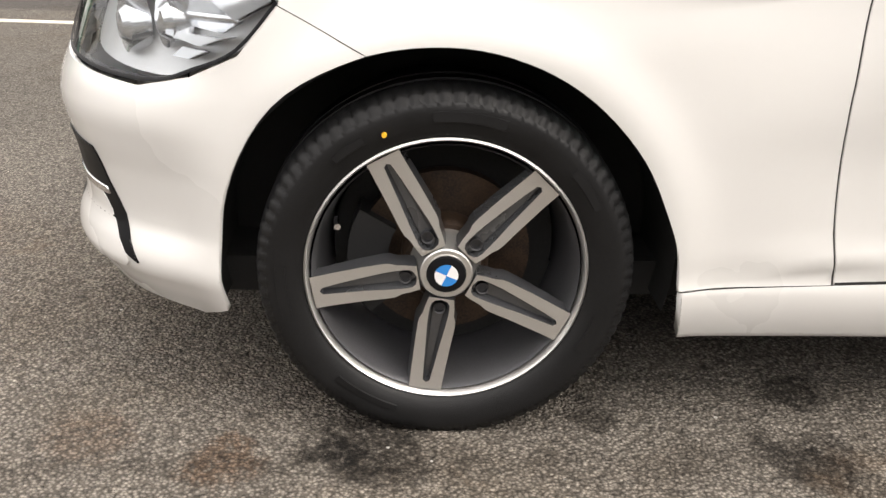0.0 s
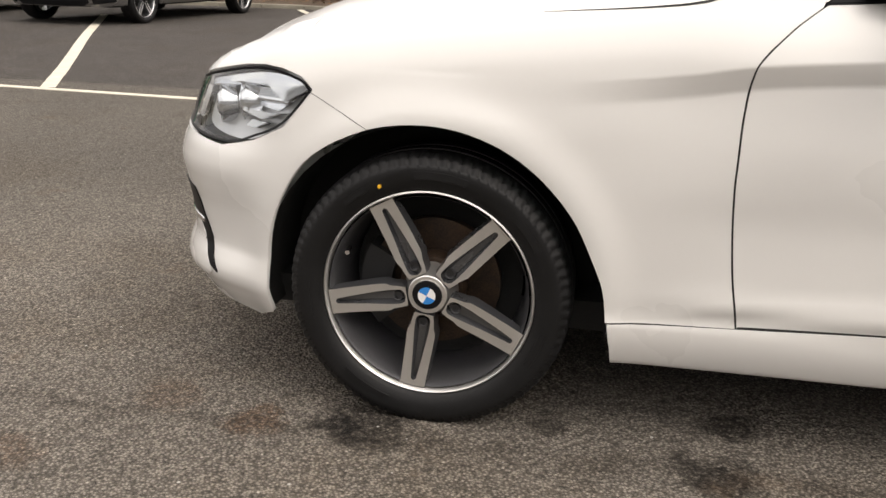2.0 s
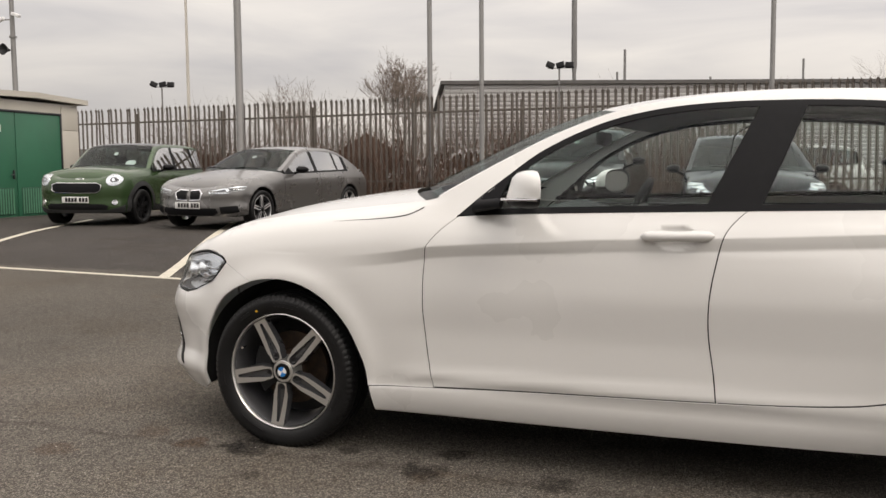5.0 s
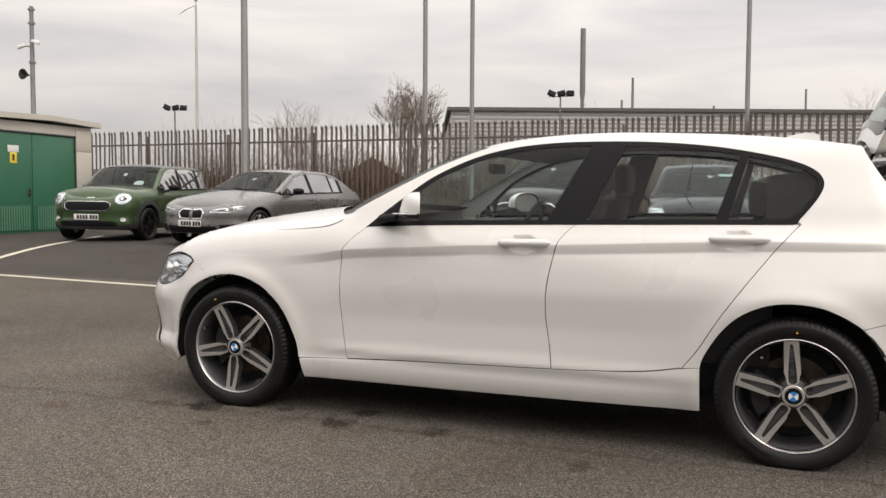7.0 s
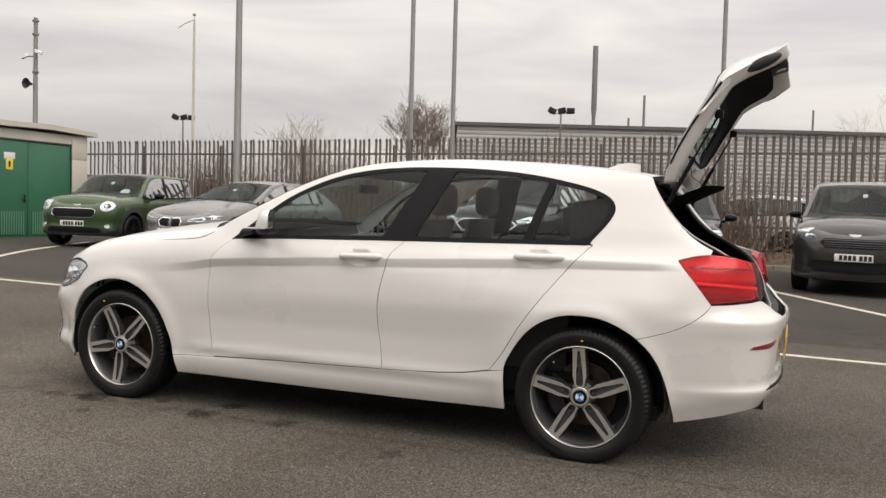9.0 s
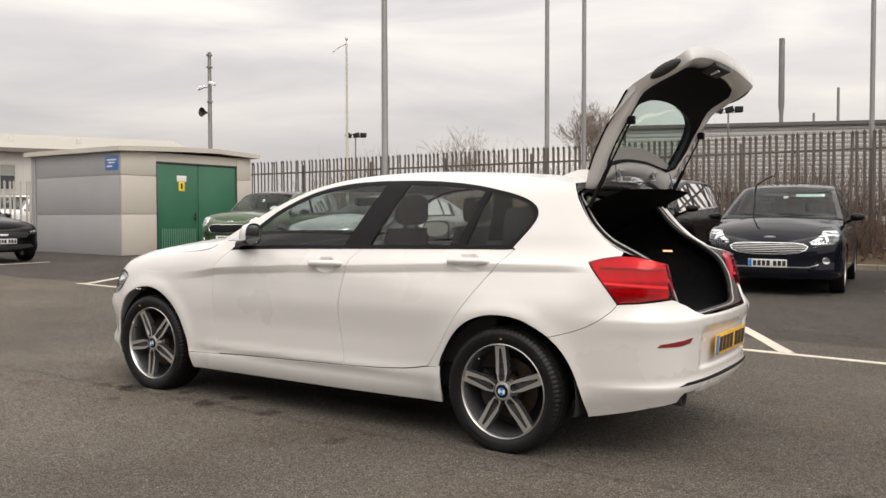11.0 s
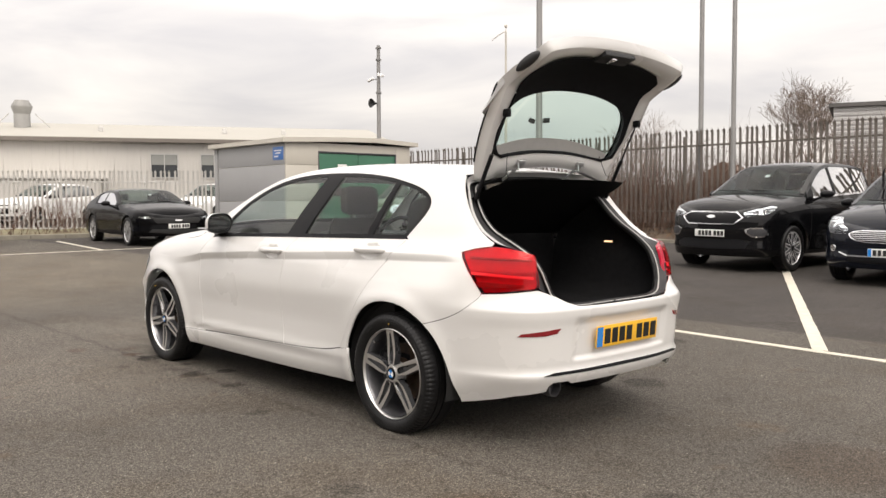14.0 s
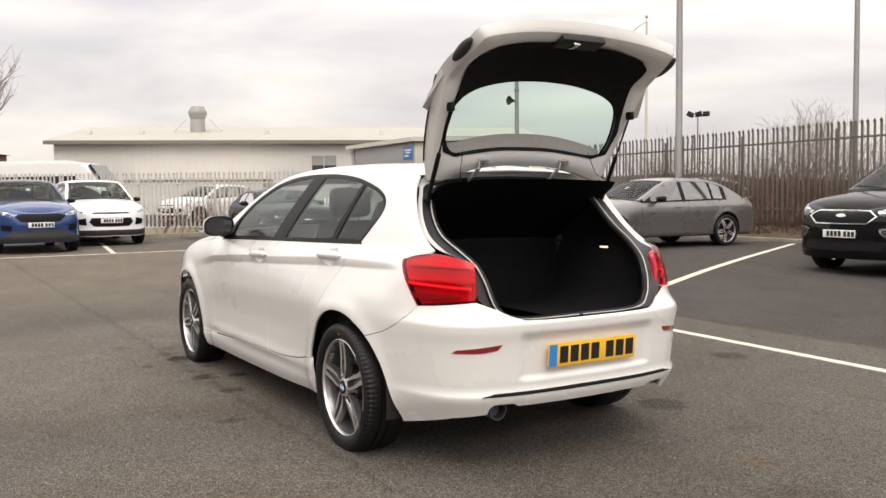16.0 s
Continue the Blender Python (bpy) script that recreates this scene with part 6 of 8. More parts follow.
for y in (0.50, 1.245):
    seat = new("front_seat")
    seat.parent = car
    seat["label"] = "black cloth front seat"
    bm = bmesh.new()
    rows = []
    for u in [i / 10 for i in range(11)]:
        x, z = 1.60 + 0.17 * u, 0.48 + 0.62 * u
        hw = 0.24 - 0.06 * max(0, u - 0.55) / 0.45
        th = 0.11 - 0.05 * u
        rows.append([bm.verts.new((x + th * math.cos(a) * (1 if math.cos(a) > 0 else 0.8), y + hw * math.copysign(abs(math.sin(a)) ** 0.6, math.sin(a)), z)) for a in [2 * math.pi * k / 20 for k in range(20)]])
    for a, b in zip(rows, rows[1:]):
        for k in range(20):
            bm.faces.new((a[k], a[(k + 1) % 20], b[(k + 1) % 20], b[k]))
    bm.faces.new(rows[-1])
    part("seat_back", bm, M_SEAT, seat)
    bm = bmesh.new()
    box(bm, 1.18, 1.66, y - 0.25, y + 0.25, 0.40, 0.55, bevel=0.05)
    part("seat_cushion", bm, M_SEAT, seat)
    bm = bmesh.new()
    box(bm, 1.755, 1.85, y - 0.135, y + 0.135, 1.12, 1.30, bevel=0.045)
    tube(bm, [(1.79, y - 0.06, 1.05), (1.80, y - 0.06, 1.16)], 0.007, 6)
    tube(bm, [(1.79, y + 0.06, 1.05), (1.80, y + 0.06, 1.16)], 0.007, 6)
    part("headrest", bm, M_SEAT, seat)
bm = bmesh.new()
box(bm, 0.60, 2.75, 0.10, 2 * CY - 0.10, 0.28, 0.40)
part("cabin_floor", bm, M_CARPET, car)
for side in (0, 1):
    bm = bmesh.new()
    box(bm, 0.80, 2.62, 0.115, 0.15, 0.38, 0.955, bevel=0.01)
    if side:
        mirror_bm(bm)
    part("door_lining", bm, M_PLASTIC, car)
bm = bmesh.new()
box(bm, 1.13, 1.17, CY - 0.11, CY + 0.11, 1.235, 1.295, bevel=0.015)
part("rear_view_mirror", bm, M_PLASTIC, car)


# ---- the place round the car ----
def leaned(x, y, z=0.0, rz=0.0):
    """A pose on the car park for what stands plumb while the ground falls a little."""
    return Matrix.Translation((x, y, z)) @ TILT_UP @ Matrix.Rotation(radians(rz), 4, "Z")


def pale_mesh(h):
    bm = bmesh.new()
    sec = [(-0.034, 0.0), (-0.020, 0.012), (-0.007, -0.004), (0.007, -0.004), (0.020, 0.012), (0.034, 0.0)]
    lo = [bm.verts.new((x, y, 0.03)) for x, y in sec]
    hi = [bm.verts.new((x, y, h - 0.12)) for x, y in sec]
    tip = [bm.verts.new((x * (1.25 if k in (0, 5) else 0.7), y - 0.02, h - (0.055 if k in (0, 5) else 0.0 if k in (2, 3) else 0.04))) for k, (x, y) in enumerate(sec)]
    for a, b in ((lo, hi), (hi, tip)):
        for k in range(5):
            bm.faces.new((a[k], a[k + 1], b[k + 1], b[k]))
    me = bpy.data.meshes.new("pale")
    bm.to_mesh(me)
    bm.free()
    return me


def fence(name, p0, p1, base, h, material, label, spacing=0.152):
    L = math.hypot(p1[0] - p0[0], p1[1] - p0[1])
    ang = math.degrees(math.atan2(p1[1] - p0[1], p1[0] - p0[0]))
    e = root(name, Matrix.Translation((p0[0], p0[1], base)) @ TILT_UP @ Matrix.Rotation(radians(ang), 4, "Z"), label, "fence")
    me = pale_mesh(h)
    me.materials.append(material)
    rnd = random.Random(5)
    for i in range(int(L / spacing)):
        o = new("pale", me)
        o.parent = e
        o.matrix_local = pose(i * spacing + rnd.uniform(-0.008, 0.008), rnd.uniform(-0.006, 0.006), rnd.uniform(-0.012, 0.012), rnd.uniform(-0.6, 0.6), rnd.uniform(-0.8, 0.8), rnd.uniform(-3, 3))
    for z in (0.35, h - 0.42):
        bm = bmesh.new()
        box(bm, 0, L, 0.012, 0.056, z - 0.025, z + 0.025, bevel=0.004)
        part("fence_rail", bm, material, e)
    for i in range(int(L / 2.75) + 1):
        bm = bmesh.new()
        box(bm, i * 2.75 - 0.03, i * 2.75 + 0.03, 0.057, 0.13, -0.2, h - 0.18, bevel=0.004)
        part("fence_post", bm, material, e)
    return e


fence("palisade_fence", (-17.2, 16.90), (16.5, 16.80), 0.32, 2.43, M_FENCE, "weathered brown-grey steel palisade fence with pointed pales")
fence("palisade_fence", (-31.5, -4.2), (-20.6, 12.6), -0.25, 2.32, M_GALV, "pale galvanised steel palisade fence beside the parked cars")

# planted strip and kerbs
def bank(name, pts, material, label):
    """A low bank: rows of (x, y, z) across."""
    bm = bmesh.new()
    n = 60
    grid = []
    for i in range(n + 1):
        u = i / n
        row = []
        for a, b in pts:
            p = Vector(a).lerp(Vector(b), u)
            z = p.z + (0.05 * noise.noise((p.x * 0.9, p.y * 0.9, 0)) + 0.02 * noise.noise((p.x * 4, p.y * 4, 2)) if p.z > 0.05 else 0)
            row.append(bm.verts.new((p.x, p.y, z)))
        grid.append(row)
    for a, b in zip(grid, grid[1:]):
        for k in range(len(pts) - 1):
            bm.faces.new((a[k], a[k + 1], b[k + 1], b[k]))
    return tagged(finish(name, bm, material), label, "planting bed", kind="structure")


bank("planting_bed", [((-16.8, 15.65, 0.10), (17, 15.6, 0.10)), ((-16.8, 16.1, 0.18), (17, 16.0, 0.17)), ((-16.8, 16.85, 0.30), (17, 16.75, 0.25)), ((-16.8, 18.0, 0.28), (17, 18.0, 0.28)), ((-16.8, 19.2, -0.02), (17, 19.2, -0.02))], M_SOIL, "brown soil and leaf litter below the fence")
bank("verge_west", [((-20.6, -4.0, 0.10), (-19.0, 8.6, 0.10)), ((-21.2, -4.0, 0.10), (-19.8, 9.5, 0.10)), ((-31.5, -4.4, 0.08), (-21.0, 12.4, 0.08)), ((-33.5, -4.4, -0.05), (-22.5, 13.5, -0.05))], mat("verge_grass", (0.10, 0.105, 0.05), 0.95, 0, 0, 0.4, 2, 40, 0.6, 40, tint=(0.17, 0.14, 0.08)), "thin winter grass verge below the fence")


def kerb(p0, p1, group):
    L = math.hypot(p1[0] - p0[0], p1[1] - p0[1])
    ang = math.atan2(p1[1] - p0[1], p1[0] - p0[0])
    e = root("kerb", Matrix.Translation((p0[0], p0[1], 0)) @ Matrix.Rotation(ang, 4, "Z"), "pale concrete kerb of short stones", "kerb", kind="structure")
    bm = bmesh.new()
    box(bm, 0.004, 0.906, 0.0, 0.125, -0.05, 0.115, bevel=0.012)
    me = bpy.data.meshes.new("kerb_stone")
    bm.to_mesh(me)
    bm.free()
    me.materials.append(M_KERB)
    for i in range(int(L / 0.914)):
        o = new("kerb_stone", me)
        o.parent = e
        o.matrix_local = pose(i * 0.914, random.uniform(-0.004, 0.004), random.uniform(-0.006, 0.004))


kerb((-16.8, 15.52), (17.0, 15.47), "")
kerb((-19.0, 8.6), (-20.6, -4.0), "")

# service shed
shed = root("service_shed", leaned(-14.2, 10.0, -0.04, 0), "cream panelled service shed with green double doors", "shed")
SX, SY, SH_H = -3.95, 4.42, 2.72
bm = bmesh.new()
box(bm, SX, 0, 0.0, 0.09, 0, SH_H)
part("wall_panel", bm, M_SHED, shed)
bm = bmesh.new()
box(bm, SX, 0, SY - 0.09, SY, 0, SH_H)
part("wall_panel", bm, M_SHED, shed)
bm = bmesh.new()
box(bm, SX, SX + 0.09, 0.09, SY - 0.09, 0, SH_H)
part("wall_panel", bm, M_SHED, shed)
for y0, y1, z0, z1 in ((0.09, 1.08, 0, SH_H), (3.86, SY - 0.09, 0, SH_H), (1.08, 3.86, 2.46, SH_H)):
    bm = bmesh.new()
    box(bm, -0.09, 0, y0, y1, z0, z1)
    part("wall_panel", bm, M_SHED, shed)
for i, (z0, z1) in enumerate(((0.04, 1.085), (1.097, 2.085), (2.097, 2.685))):
    bm = bmesh.new()
    box(bm, SX + 0.22, -0.42 + 0.40, -0.022, 0.0, z0, z1, bevel=0.006)
    part("grey_panel", bm, M_SHEDGREY, shed, "plain grey wall panel")
for i, (z0, z1) in enumerate(((0.04, 1.085), (1.097, 2.085), (2.097, 2.66))):
    bm = bmesh.new()
    box(bm, 0.0, 0.018, 0.0, 1.06, z0, z1, bevel=0.005)
    part("cream_panel", bm, M_SHED, shed)
    bm = bmesh.new()
    box(bm, 0.0, 0.018, 3.88, SY, z0, z1, bevel=0.005)
    part("cream_panel", bm, M_SHED, shed)
bm = bmesh.new()
for x in (SX + 0.02, SX + 0.12):
    box(bm, x, x + 0.07, -0.05, -0.0, 0.0, 2.66, bevel=0.01)
part("down_pipe", bm, M_SHEDGREY, shed)
bm = bmesh.new()
prism(bm, [(-0.16, 2.69), (1.5, 2.76), (3.0, 2.80), (SY + 0.22, 2.74), (SY + 0.22, 2.86), (3.0, 2.93), (1.5, 2.89), (-0.16, 2.81)], SX - 0.16, 0.16, "yz")
part("roof", bm, M_SHED, shed, "low cream roof with a thin edge")
for y0, y1, hinge in ((1.10, 2.455, 0), (2.475, 3.84, 1)):
    door = new("door")
    door.parent = shed
    door["label"] = "green steel door with vents near the floor"
    bm = bmesh.new()
    box(bm, -0.05, -0.005, y0, y1, 0.03, 2.44, bevel=0.005)
    part("door_leaf", bm, M_GREEN, door)
    bm = bmesh.new()
    box(bm, -0.006, 0.004, y0 + 0.10, y1 - 0.10, 0.10, 0.72, bevel=0.003)
    part("vent_back", bm, M_GREENDARK, door)
    n = 16
    for k in range(n):
        yy = y0 + 0.12 + (y1 - y0 - 0.27) * k / (n - 1)
        bm = bmesh.new()
        box(bm, 0.0, 0.016, yy, yy + 0.035, 0.12, 0.70)
        part("vent_slat", bm, mat("pale_green_paint", (0.09, 0.24, 0.15), 0.5, 0, 0.1, 0.14, 2, 60), door)
    if not hinge:
        bm = bmesh.new()
        box(bm, -0.004, 0.05, y1 - 0.12, y1 - 0.09, 0.92, 1.12, bevel=0.004)
        tube(bm, [(0.045, y1 - 0.105, 1.02), (0.05, y1 - 0.22, 1.015)], 0.012, 8)
        part("door_handle", bm, M_STEEL, door, "steel lever handle")
for y0, y1 in ((1.06, 1.10), (3.84, 3.88)):
    bm = bmesh.new()
    box(bm, -0.06, 0.022, y0, y1, 0.0, 2.49, bevel=0.004)
    part("door_frame", bm, M_STEEL, shed)
bm = bmesh.new()
box(bm, -0.06, 0.024, 1.10, 3.84, 2.445, 2.49, bevel=0.004)
part("door_frame", bm, M_STEEL, shed)
sign = root("warning_sign", leaned(-14.2, 10.0, -0.04, 0), "small white and yellow warning sign on the green door", "sign")
bm = bmesh.new()
box(bm, -0.004, 0.004, 1.74, 2.06, 1.98, 2.14, bevel=0.002)
part("white_board", bm, M_WPLATE, sign)
bm = bmesh.new()
box(bm, -0.004, 0.004, 1.80, 2.00, 1.72, 1.975, bevel=0.002)
part("yellow_board", bm, mat("sign_yellow", (0.8, 0.62, 0.05), 0.5, 0, 0, 0.05, 10, 100), sign)
bm = bmesh.new()
box(bm, 0.004, 0.006, 1.87, 1.93, 1.78, 1.93)
part("sign_bar", bm, M_BLACKINK, sign)
bsign = root("wall_sign", leaned(-14.2, 10.0, -0.04, 0), "small blue notice on the grey shed wall", "sign")
bm = bmesh.new()
box(bm, -0.60, -0.06, -0.032, -0.023, 2.22, 2.58, bevel=0.003)
part("sign_board", bm, mat("sign_blue", (0.05, 0.16, 0.45), 0.4, 0, 0.2, 0.08, 6, 100), bsign)
for z0, x0, x1 in ((2.46, -0.52, -0.14), (2.39, -0.46, -0.2), (2.30, -0.52, -0.3)):
    bm = bmesh.new()
    box(bm, x0, x1, -0.035, -0.0325, z0, z0 + 0.035)
    part("sign_bar", bm, M_WPLATE, bsign)

# poles
def pole(name, x, y, h, r0, r1, label, material=M_POLE, n=12):
    e = root(name, leaned(x, y, 0.0), label, "pole")
    bm = bmesh.new()
    tube(bm, [(0, 0, -0.1), (0, 0, 1.2), (0, 0, 1.22), (0, 0, h)], [r0 * 1.12, r0 * 1.12, r0, r1], n)
    part("pole_shaft", bm, material, e)
    return e


pole("lamp_post", -11.0, 16.76, 11.0, 0.105, 0.075, "tall tapered steel lamp post in front of the fence")
pole("lamp_post", -5.76, 17.0, 12.0, 0.065, 0.050, "tall slim steel post behind the fence")
pole("lamp_post", -3.92, 15.32, 12.0, 0.055, 0.045, "tall slim steel post in front of the fence")
pole("lamp_post", 2.04, 17.03, 11.0, 0.055, 0.045, "tall slim steel post behind the fence")
wind = pole("flagpole", -13.3, 17.75, 6.45, 0.055, 0.03, "thin pale pole with a small weather vane", mat("pale_pole", (0.5, 0.47, 0.42), 0.6, 0, 0, 0.1, 3, 60))
bm = bmesh.new()
tube(bm, [(0, 0, 6.45), (0, 0, 6.62)], 0.012, 6)
bmesh.ops.create_uvsphere(bm, u_segments=10, v_segments=6, radius=0.055, matrix=Matrix.Translation((0, 0, 6.62)))
tube(bm, [(0.02, 0, 6.47), (-0.28, -0.06, 6.36), (-0.52, -0.1, 6.22)], 0.014, 6)
part("weather_vane", bm, M_SHED, wind)
mast = pole("camera_mast", -17.99, 16.22, 6.42, 0.085, 0.06, "steel mast with security cameras and a loudspeaker")
for z, x1, w in ((5.25, -0.3, 0.06), (5.35, 0.26, 0.07)):
    unit = new("security_camera")
    unit.parent = mast
    bm = bmesh.new()
    tube(bm, [(0, 0, z), (x1 * 0.6, -0.1, z)], 0.02, 6)
    part("bracket", bm, M_POLE, unit)
    bm = bmesh.new()
    box(bm, -0.14, 0.14, -0.05, 0.05, -0.05, 0.05, Matrix.Translation((x1, -0.12, z)) @ Matrix.Rotation(radians(20 if x1 > 0 else -15), 4, "Y"), bevel=0.02)
    part("housing", bm, M_ENAMELW, unit, "white camera housing")
bm = bmesh.new()
lathe(bm, [(0.03, 0.12), (0.05, 0.05), (0.16, -0.12), (0.15, -0.12), (0.03, 0.05)], 20, (-0.16, -0.1, 4.42))
part("loudspeaker", bm, M_PLASTIC, mast, "round black loudspeaker")
for z in (4.75, 5.9, 6.3):
    bm = bmesh.new()
    lathe(bm, [(0.075, 0), (0.10, 0), (0.10, 0.05), (0.075, 0.05)], 14)
    bmesh.ops.transform(bm, matrix=Matrix.Translation((0, 0, z)) @ Matrix.Rotation(radians(90), 4, "X"), verts=bm.verts)
    part("mast_collar", bm, M_POLE, mast)


def floodlight(x, y, h, k, rz):
    e = root("floodlight_mast", leaned(x, y, 0, rz), "dark floodlights on a crossbar far behind the fence", "floodlight", "floodlights beyond the fence")
    bm = bmesh.new()
    tube(bm, [(0, 0, 0), (0, 0, h)], 0.09 * k, 8)
    part("mast_pole", bm, M_POLE, e)
    bm = bmesh.new()
    tube(bm, [(-1.2 * k, 0, h), (1.2 * k, 0, h)], 0.05 * k, 6)
    part("crossbar", bm, M_POLE, e)
    for x0, t in ((-0.9, 25), (0.1, -15), (1.0, 0)):
        bm = bmesh.new()
        box(bm, -0.42 * k, 0.42 * k, -0.12 * k, 0.14 * k, -0.3 * k, 0.3 * k, Matrix.Translation((x0 * k, 0, h + 0.3 * k)) @ Matrix.Rotation(radians(t), 4, "Y") @ Matrix.Rotation(radians(-25), 4, "X"), bevel=0.05 * k)
        part("floodlight_head", bm, M_BLACKTRIM, e, "black floodlight head")


floodlight(-30.0, 38.3, 5.62, 0.48, 35)
floodlight(-7.7, 40.5, 6.05, 0.5, 15)
pole("far_post", -14.6, 111.0, 16.0, 0.22, 0.16, "thin dark post far beyond the warehouse")

# far warehouse
wh = root("warehouse", leaned(-19.0, 55.0, 0, 21.7), "long grey corrugated warehouse with a flat dark roof edge", "building")
for k in range(23):
    bm = bmesh.new()
    z0 = k * 0.30
    prism(bm, [(0.3, z0), (0.0, z0), (0.0, z0 + 0.13), (0.07, z0 + 0.17), (0.07, z0 + 0.26), (0.0, z0 + 0.298), (0.3, z0 + 0.298)], 0, 75, "yz")
    part("cladding_sheet", bm, M_GREYBLDG, wh, "grey corrugated cladding", smooth=False)
bm = bmesh.new()
box(bm, 0, 0.3, 0.3, 30, 0, 6.9)
part("end_wall", bm, M_GREYBLDG, wh)
bm = bmesh.new()
box(bm, -0.3, 75.3, -0.25, 30, 6.85, 7.10)
part("roof", bm, M_DARKROOF, wh, "flat dark roof edge")
for k in range(5):
    bm = bmesh.new()
    tube(bm, [(14 + k * 7.5, 8, 7.0), (14 + k * 7.5, 8, (8.6, 8.2, 9.6, 8.4, 8.9)[k])], 0.09, 8)
    part("roof_vent", bm, M_POLE, wh)
bm = bmesh.new()
tube(bm, [(0, 0, 0), (0, 0, 13), (0, 0, 14), (0, 0, 22.2)], [0.26, 0.24, 0.36, 0.34], 14)
ch = tagged(finish("chimney", bm, M_POLE), "tall grey steel chimney stack far away", "chimney")
ch.matrix_world = leaned(-20.7, 108.8, 0)

# pale building in the west
pb = root("office_building", leaned(-58.0, 0.0, -0.4, 64), "long pale clad office building with a shallow cream roof", "building")
for k in range(20):
    bm = bmesh.new()
    x0 = 6.8 + k * 1.6
    ribs = [(x0 + q * 0.2, -0.012 if q % 2 else 0.0) for q in range(8)]
    prof = [(x0, 0.02)] + [v for x, y in ribs for v in ((x + 0.01, y), (x + 0.19, y))] + [(x0 + 1.598, 0.02)]
    prism(bm, prof, 0, 5.1, "xy")
    part("wall_sheet", bm, M_WBLDG, pb, "pale ribbed wall cladding", smooth=False)
bm = bmesh.new()
box(bm, 6.8, 38.8, 0.06, 16, 0, 5.05)
part("wall_core", bm, M_WBLDG, pb)
bm = bmesh.new()
prism(bm, [(-0.5, 5.22), (8, 6.75), (16.5, 5.25), (16.5, 5.1), (-0.5, 5.05)], 6.4, 39.2, "yz")
part("roof", bm, mat("cream_roof", (0.37, 0.355, 0.315), 0.75, 0, 0, 0.08, 0.4, 20), pb, "shallow cream roof")
bm = bmesh.new()
box(bm, 6.35, 39.2, -0.62, -0.45, 4.95, 5.18)
part("gutter", bm, mat("brown_gutter", (0.16, 0.14, 0.12), 0.6, 0, 0, 0.1, 2, 40), pb)
for x in (23.4, 26.5):
    win_ = new("window")
    win_.parent = pb
    bm = bmesh.new()
    for b in ((-0.04, 0.03, 0.0, 1.5), (0.80, 0.85, 0.0, 1.5), (1.62, 1.69, 0.0, 1.5)):
        box(bm, x + b[0], x + b[1], -0.10, -0.02, 2.75, 4.25)
    box(bm, x - 0.05, x + 1.7, -0.11, -0.02, 2.68, 2.76)
    box(bm, x - 0.05, x + 1.7, -0.11, -0.02, 4.2, 4.28)
    part("window_frame", bm, M_GALV, win_, "pale grey window frame")
    bm = bmesh.new()
    box(bm, x, x + 1.65, -0.05, -0.03, 2.75, 4.22)
    part("pane", bm, mat("dark_window", (0.03, 0.035, 0.04), 0.12, 0, 0, 0.2, 1, 10), win_, "dark window pane")
    bm = bmesh.new()
    box(bm, x + 0.05, x + 1.6, -0.07, -0.051, 3.55, 4.2)
    part("blind", bm, mat("grey_blind", (0.26, 0.265, 0.25), 0.8, 0, 0, 0.1, 2, 30), win_, "grey window blind")
bm = bmesh.new()
lathe(bm, [(0.52, -0.5), (0.52, 1.25), (0.50, 1.30), (0.66, 1.75), (0.66, 1.85), (0.48, 2.15), (0.46, 2.22), (0.0, 2.22)], 20)
bmesh.ops.transform(bm, matrix=Matrix.Translation((15.1, 5.0, 5.75)) @ Matrix.Rotation(radians(90), 4, "X"), verts=bm.verts)
part("roof_flue", bm, mat("flue_steel", (0.30, 0.295, 0.28), 0.6, 0.2, 0, 0.15, 2, 30), pb, "round galvanised roof flue")
for dx in (-2.0, 2.0):
    bm = bmesh.new()
    tube(bm, [(15.1 + dx, 5.0, 5.9), (15.1 + dx * 0.4, 5.0, 7.1)], 0.04, 5)
    part("flue_stay", bm, M_GALV, pb)
for x in (8.0, 11.5, 20.0, 28.0, 32.0):
    bm = bmesh.new()
    box(bm, x, x + 0.3, 3, 3.3, 5.4, 6.2, bevel=0.04)
    part("roof_vent", bm, M_GALV, pb)
bm = bmesh.new()
box(bm, 12, 20.5, -3.0, -0.1, 0, 2.55)
box(bm, 11.7, 20.8, -3.2, 0, 2.55, 2.66)
part("lean_to", bm, M_WBLDG, pb, "pale lean-to against the wall")
# plain unseen wall behind the camera, added to cut low sky light and reflections
dl = root("showroom_wall", leaned(0, 0, 0), "plain grey showroom wall across the car park", "building", kind="structure")
bm = bmesh.new()
box(bm, -22, 26, -15.4, -15.0, 0, 5.6)
box(bm, -22, 26, -15.5, -14.6, 5.6, 6.2)
part("wall", bm, M_SHEDGREY, dl)
# far brown gable and low far roofs
for x, y, w, d, h, r, rz, lab in ((-17.2, 38.0, 3.2, 5, 1.7, 1.15, 20, "brown brick gable far behind the fence"), (-76, -6, 16, 9, 5.0, 0.3, 60, "brown brick building far behind the fence")):
    b = root("far_building", leaned(x, y, 0, rz), lab, "building")
    bm = bmesh.new()
    box(bm, -w / 2, w / 2, 0, d, -0.3, h)
    part("wall", bm, M_BRICK, b)
    bm = bmesh.new()
    prism(bm, [(-w / 2 - 0.3, h - 0.05), (w / 2 + 0.3, h - 0.05), (0, h + r)], -0.3, d + 0.3, "xz")
    part("roof", bm, mat("red_roof", (0.13, 0.085, 0.065), 0.85, 0, 0, 0.2, 1, 20), b)
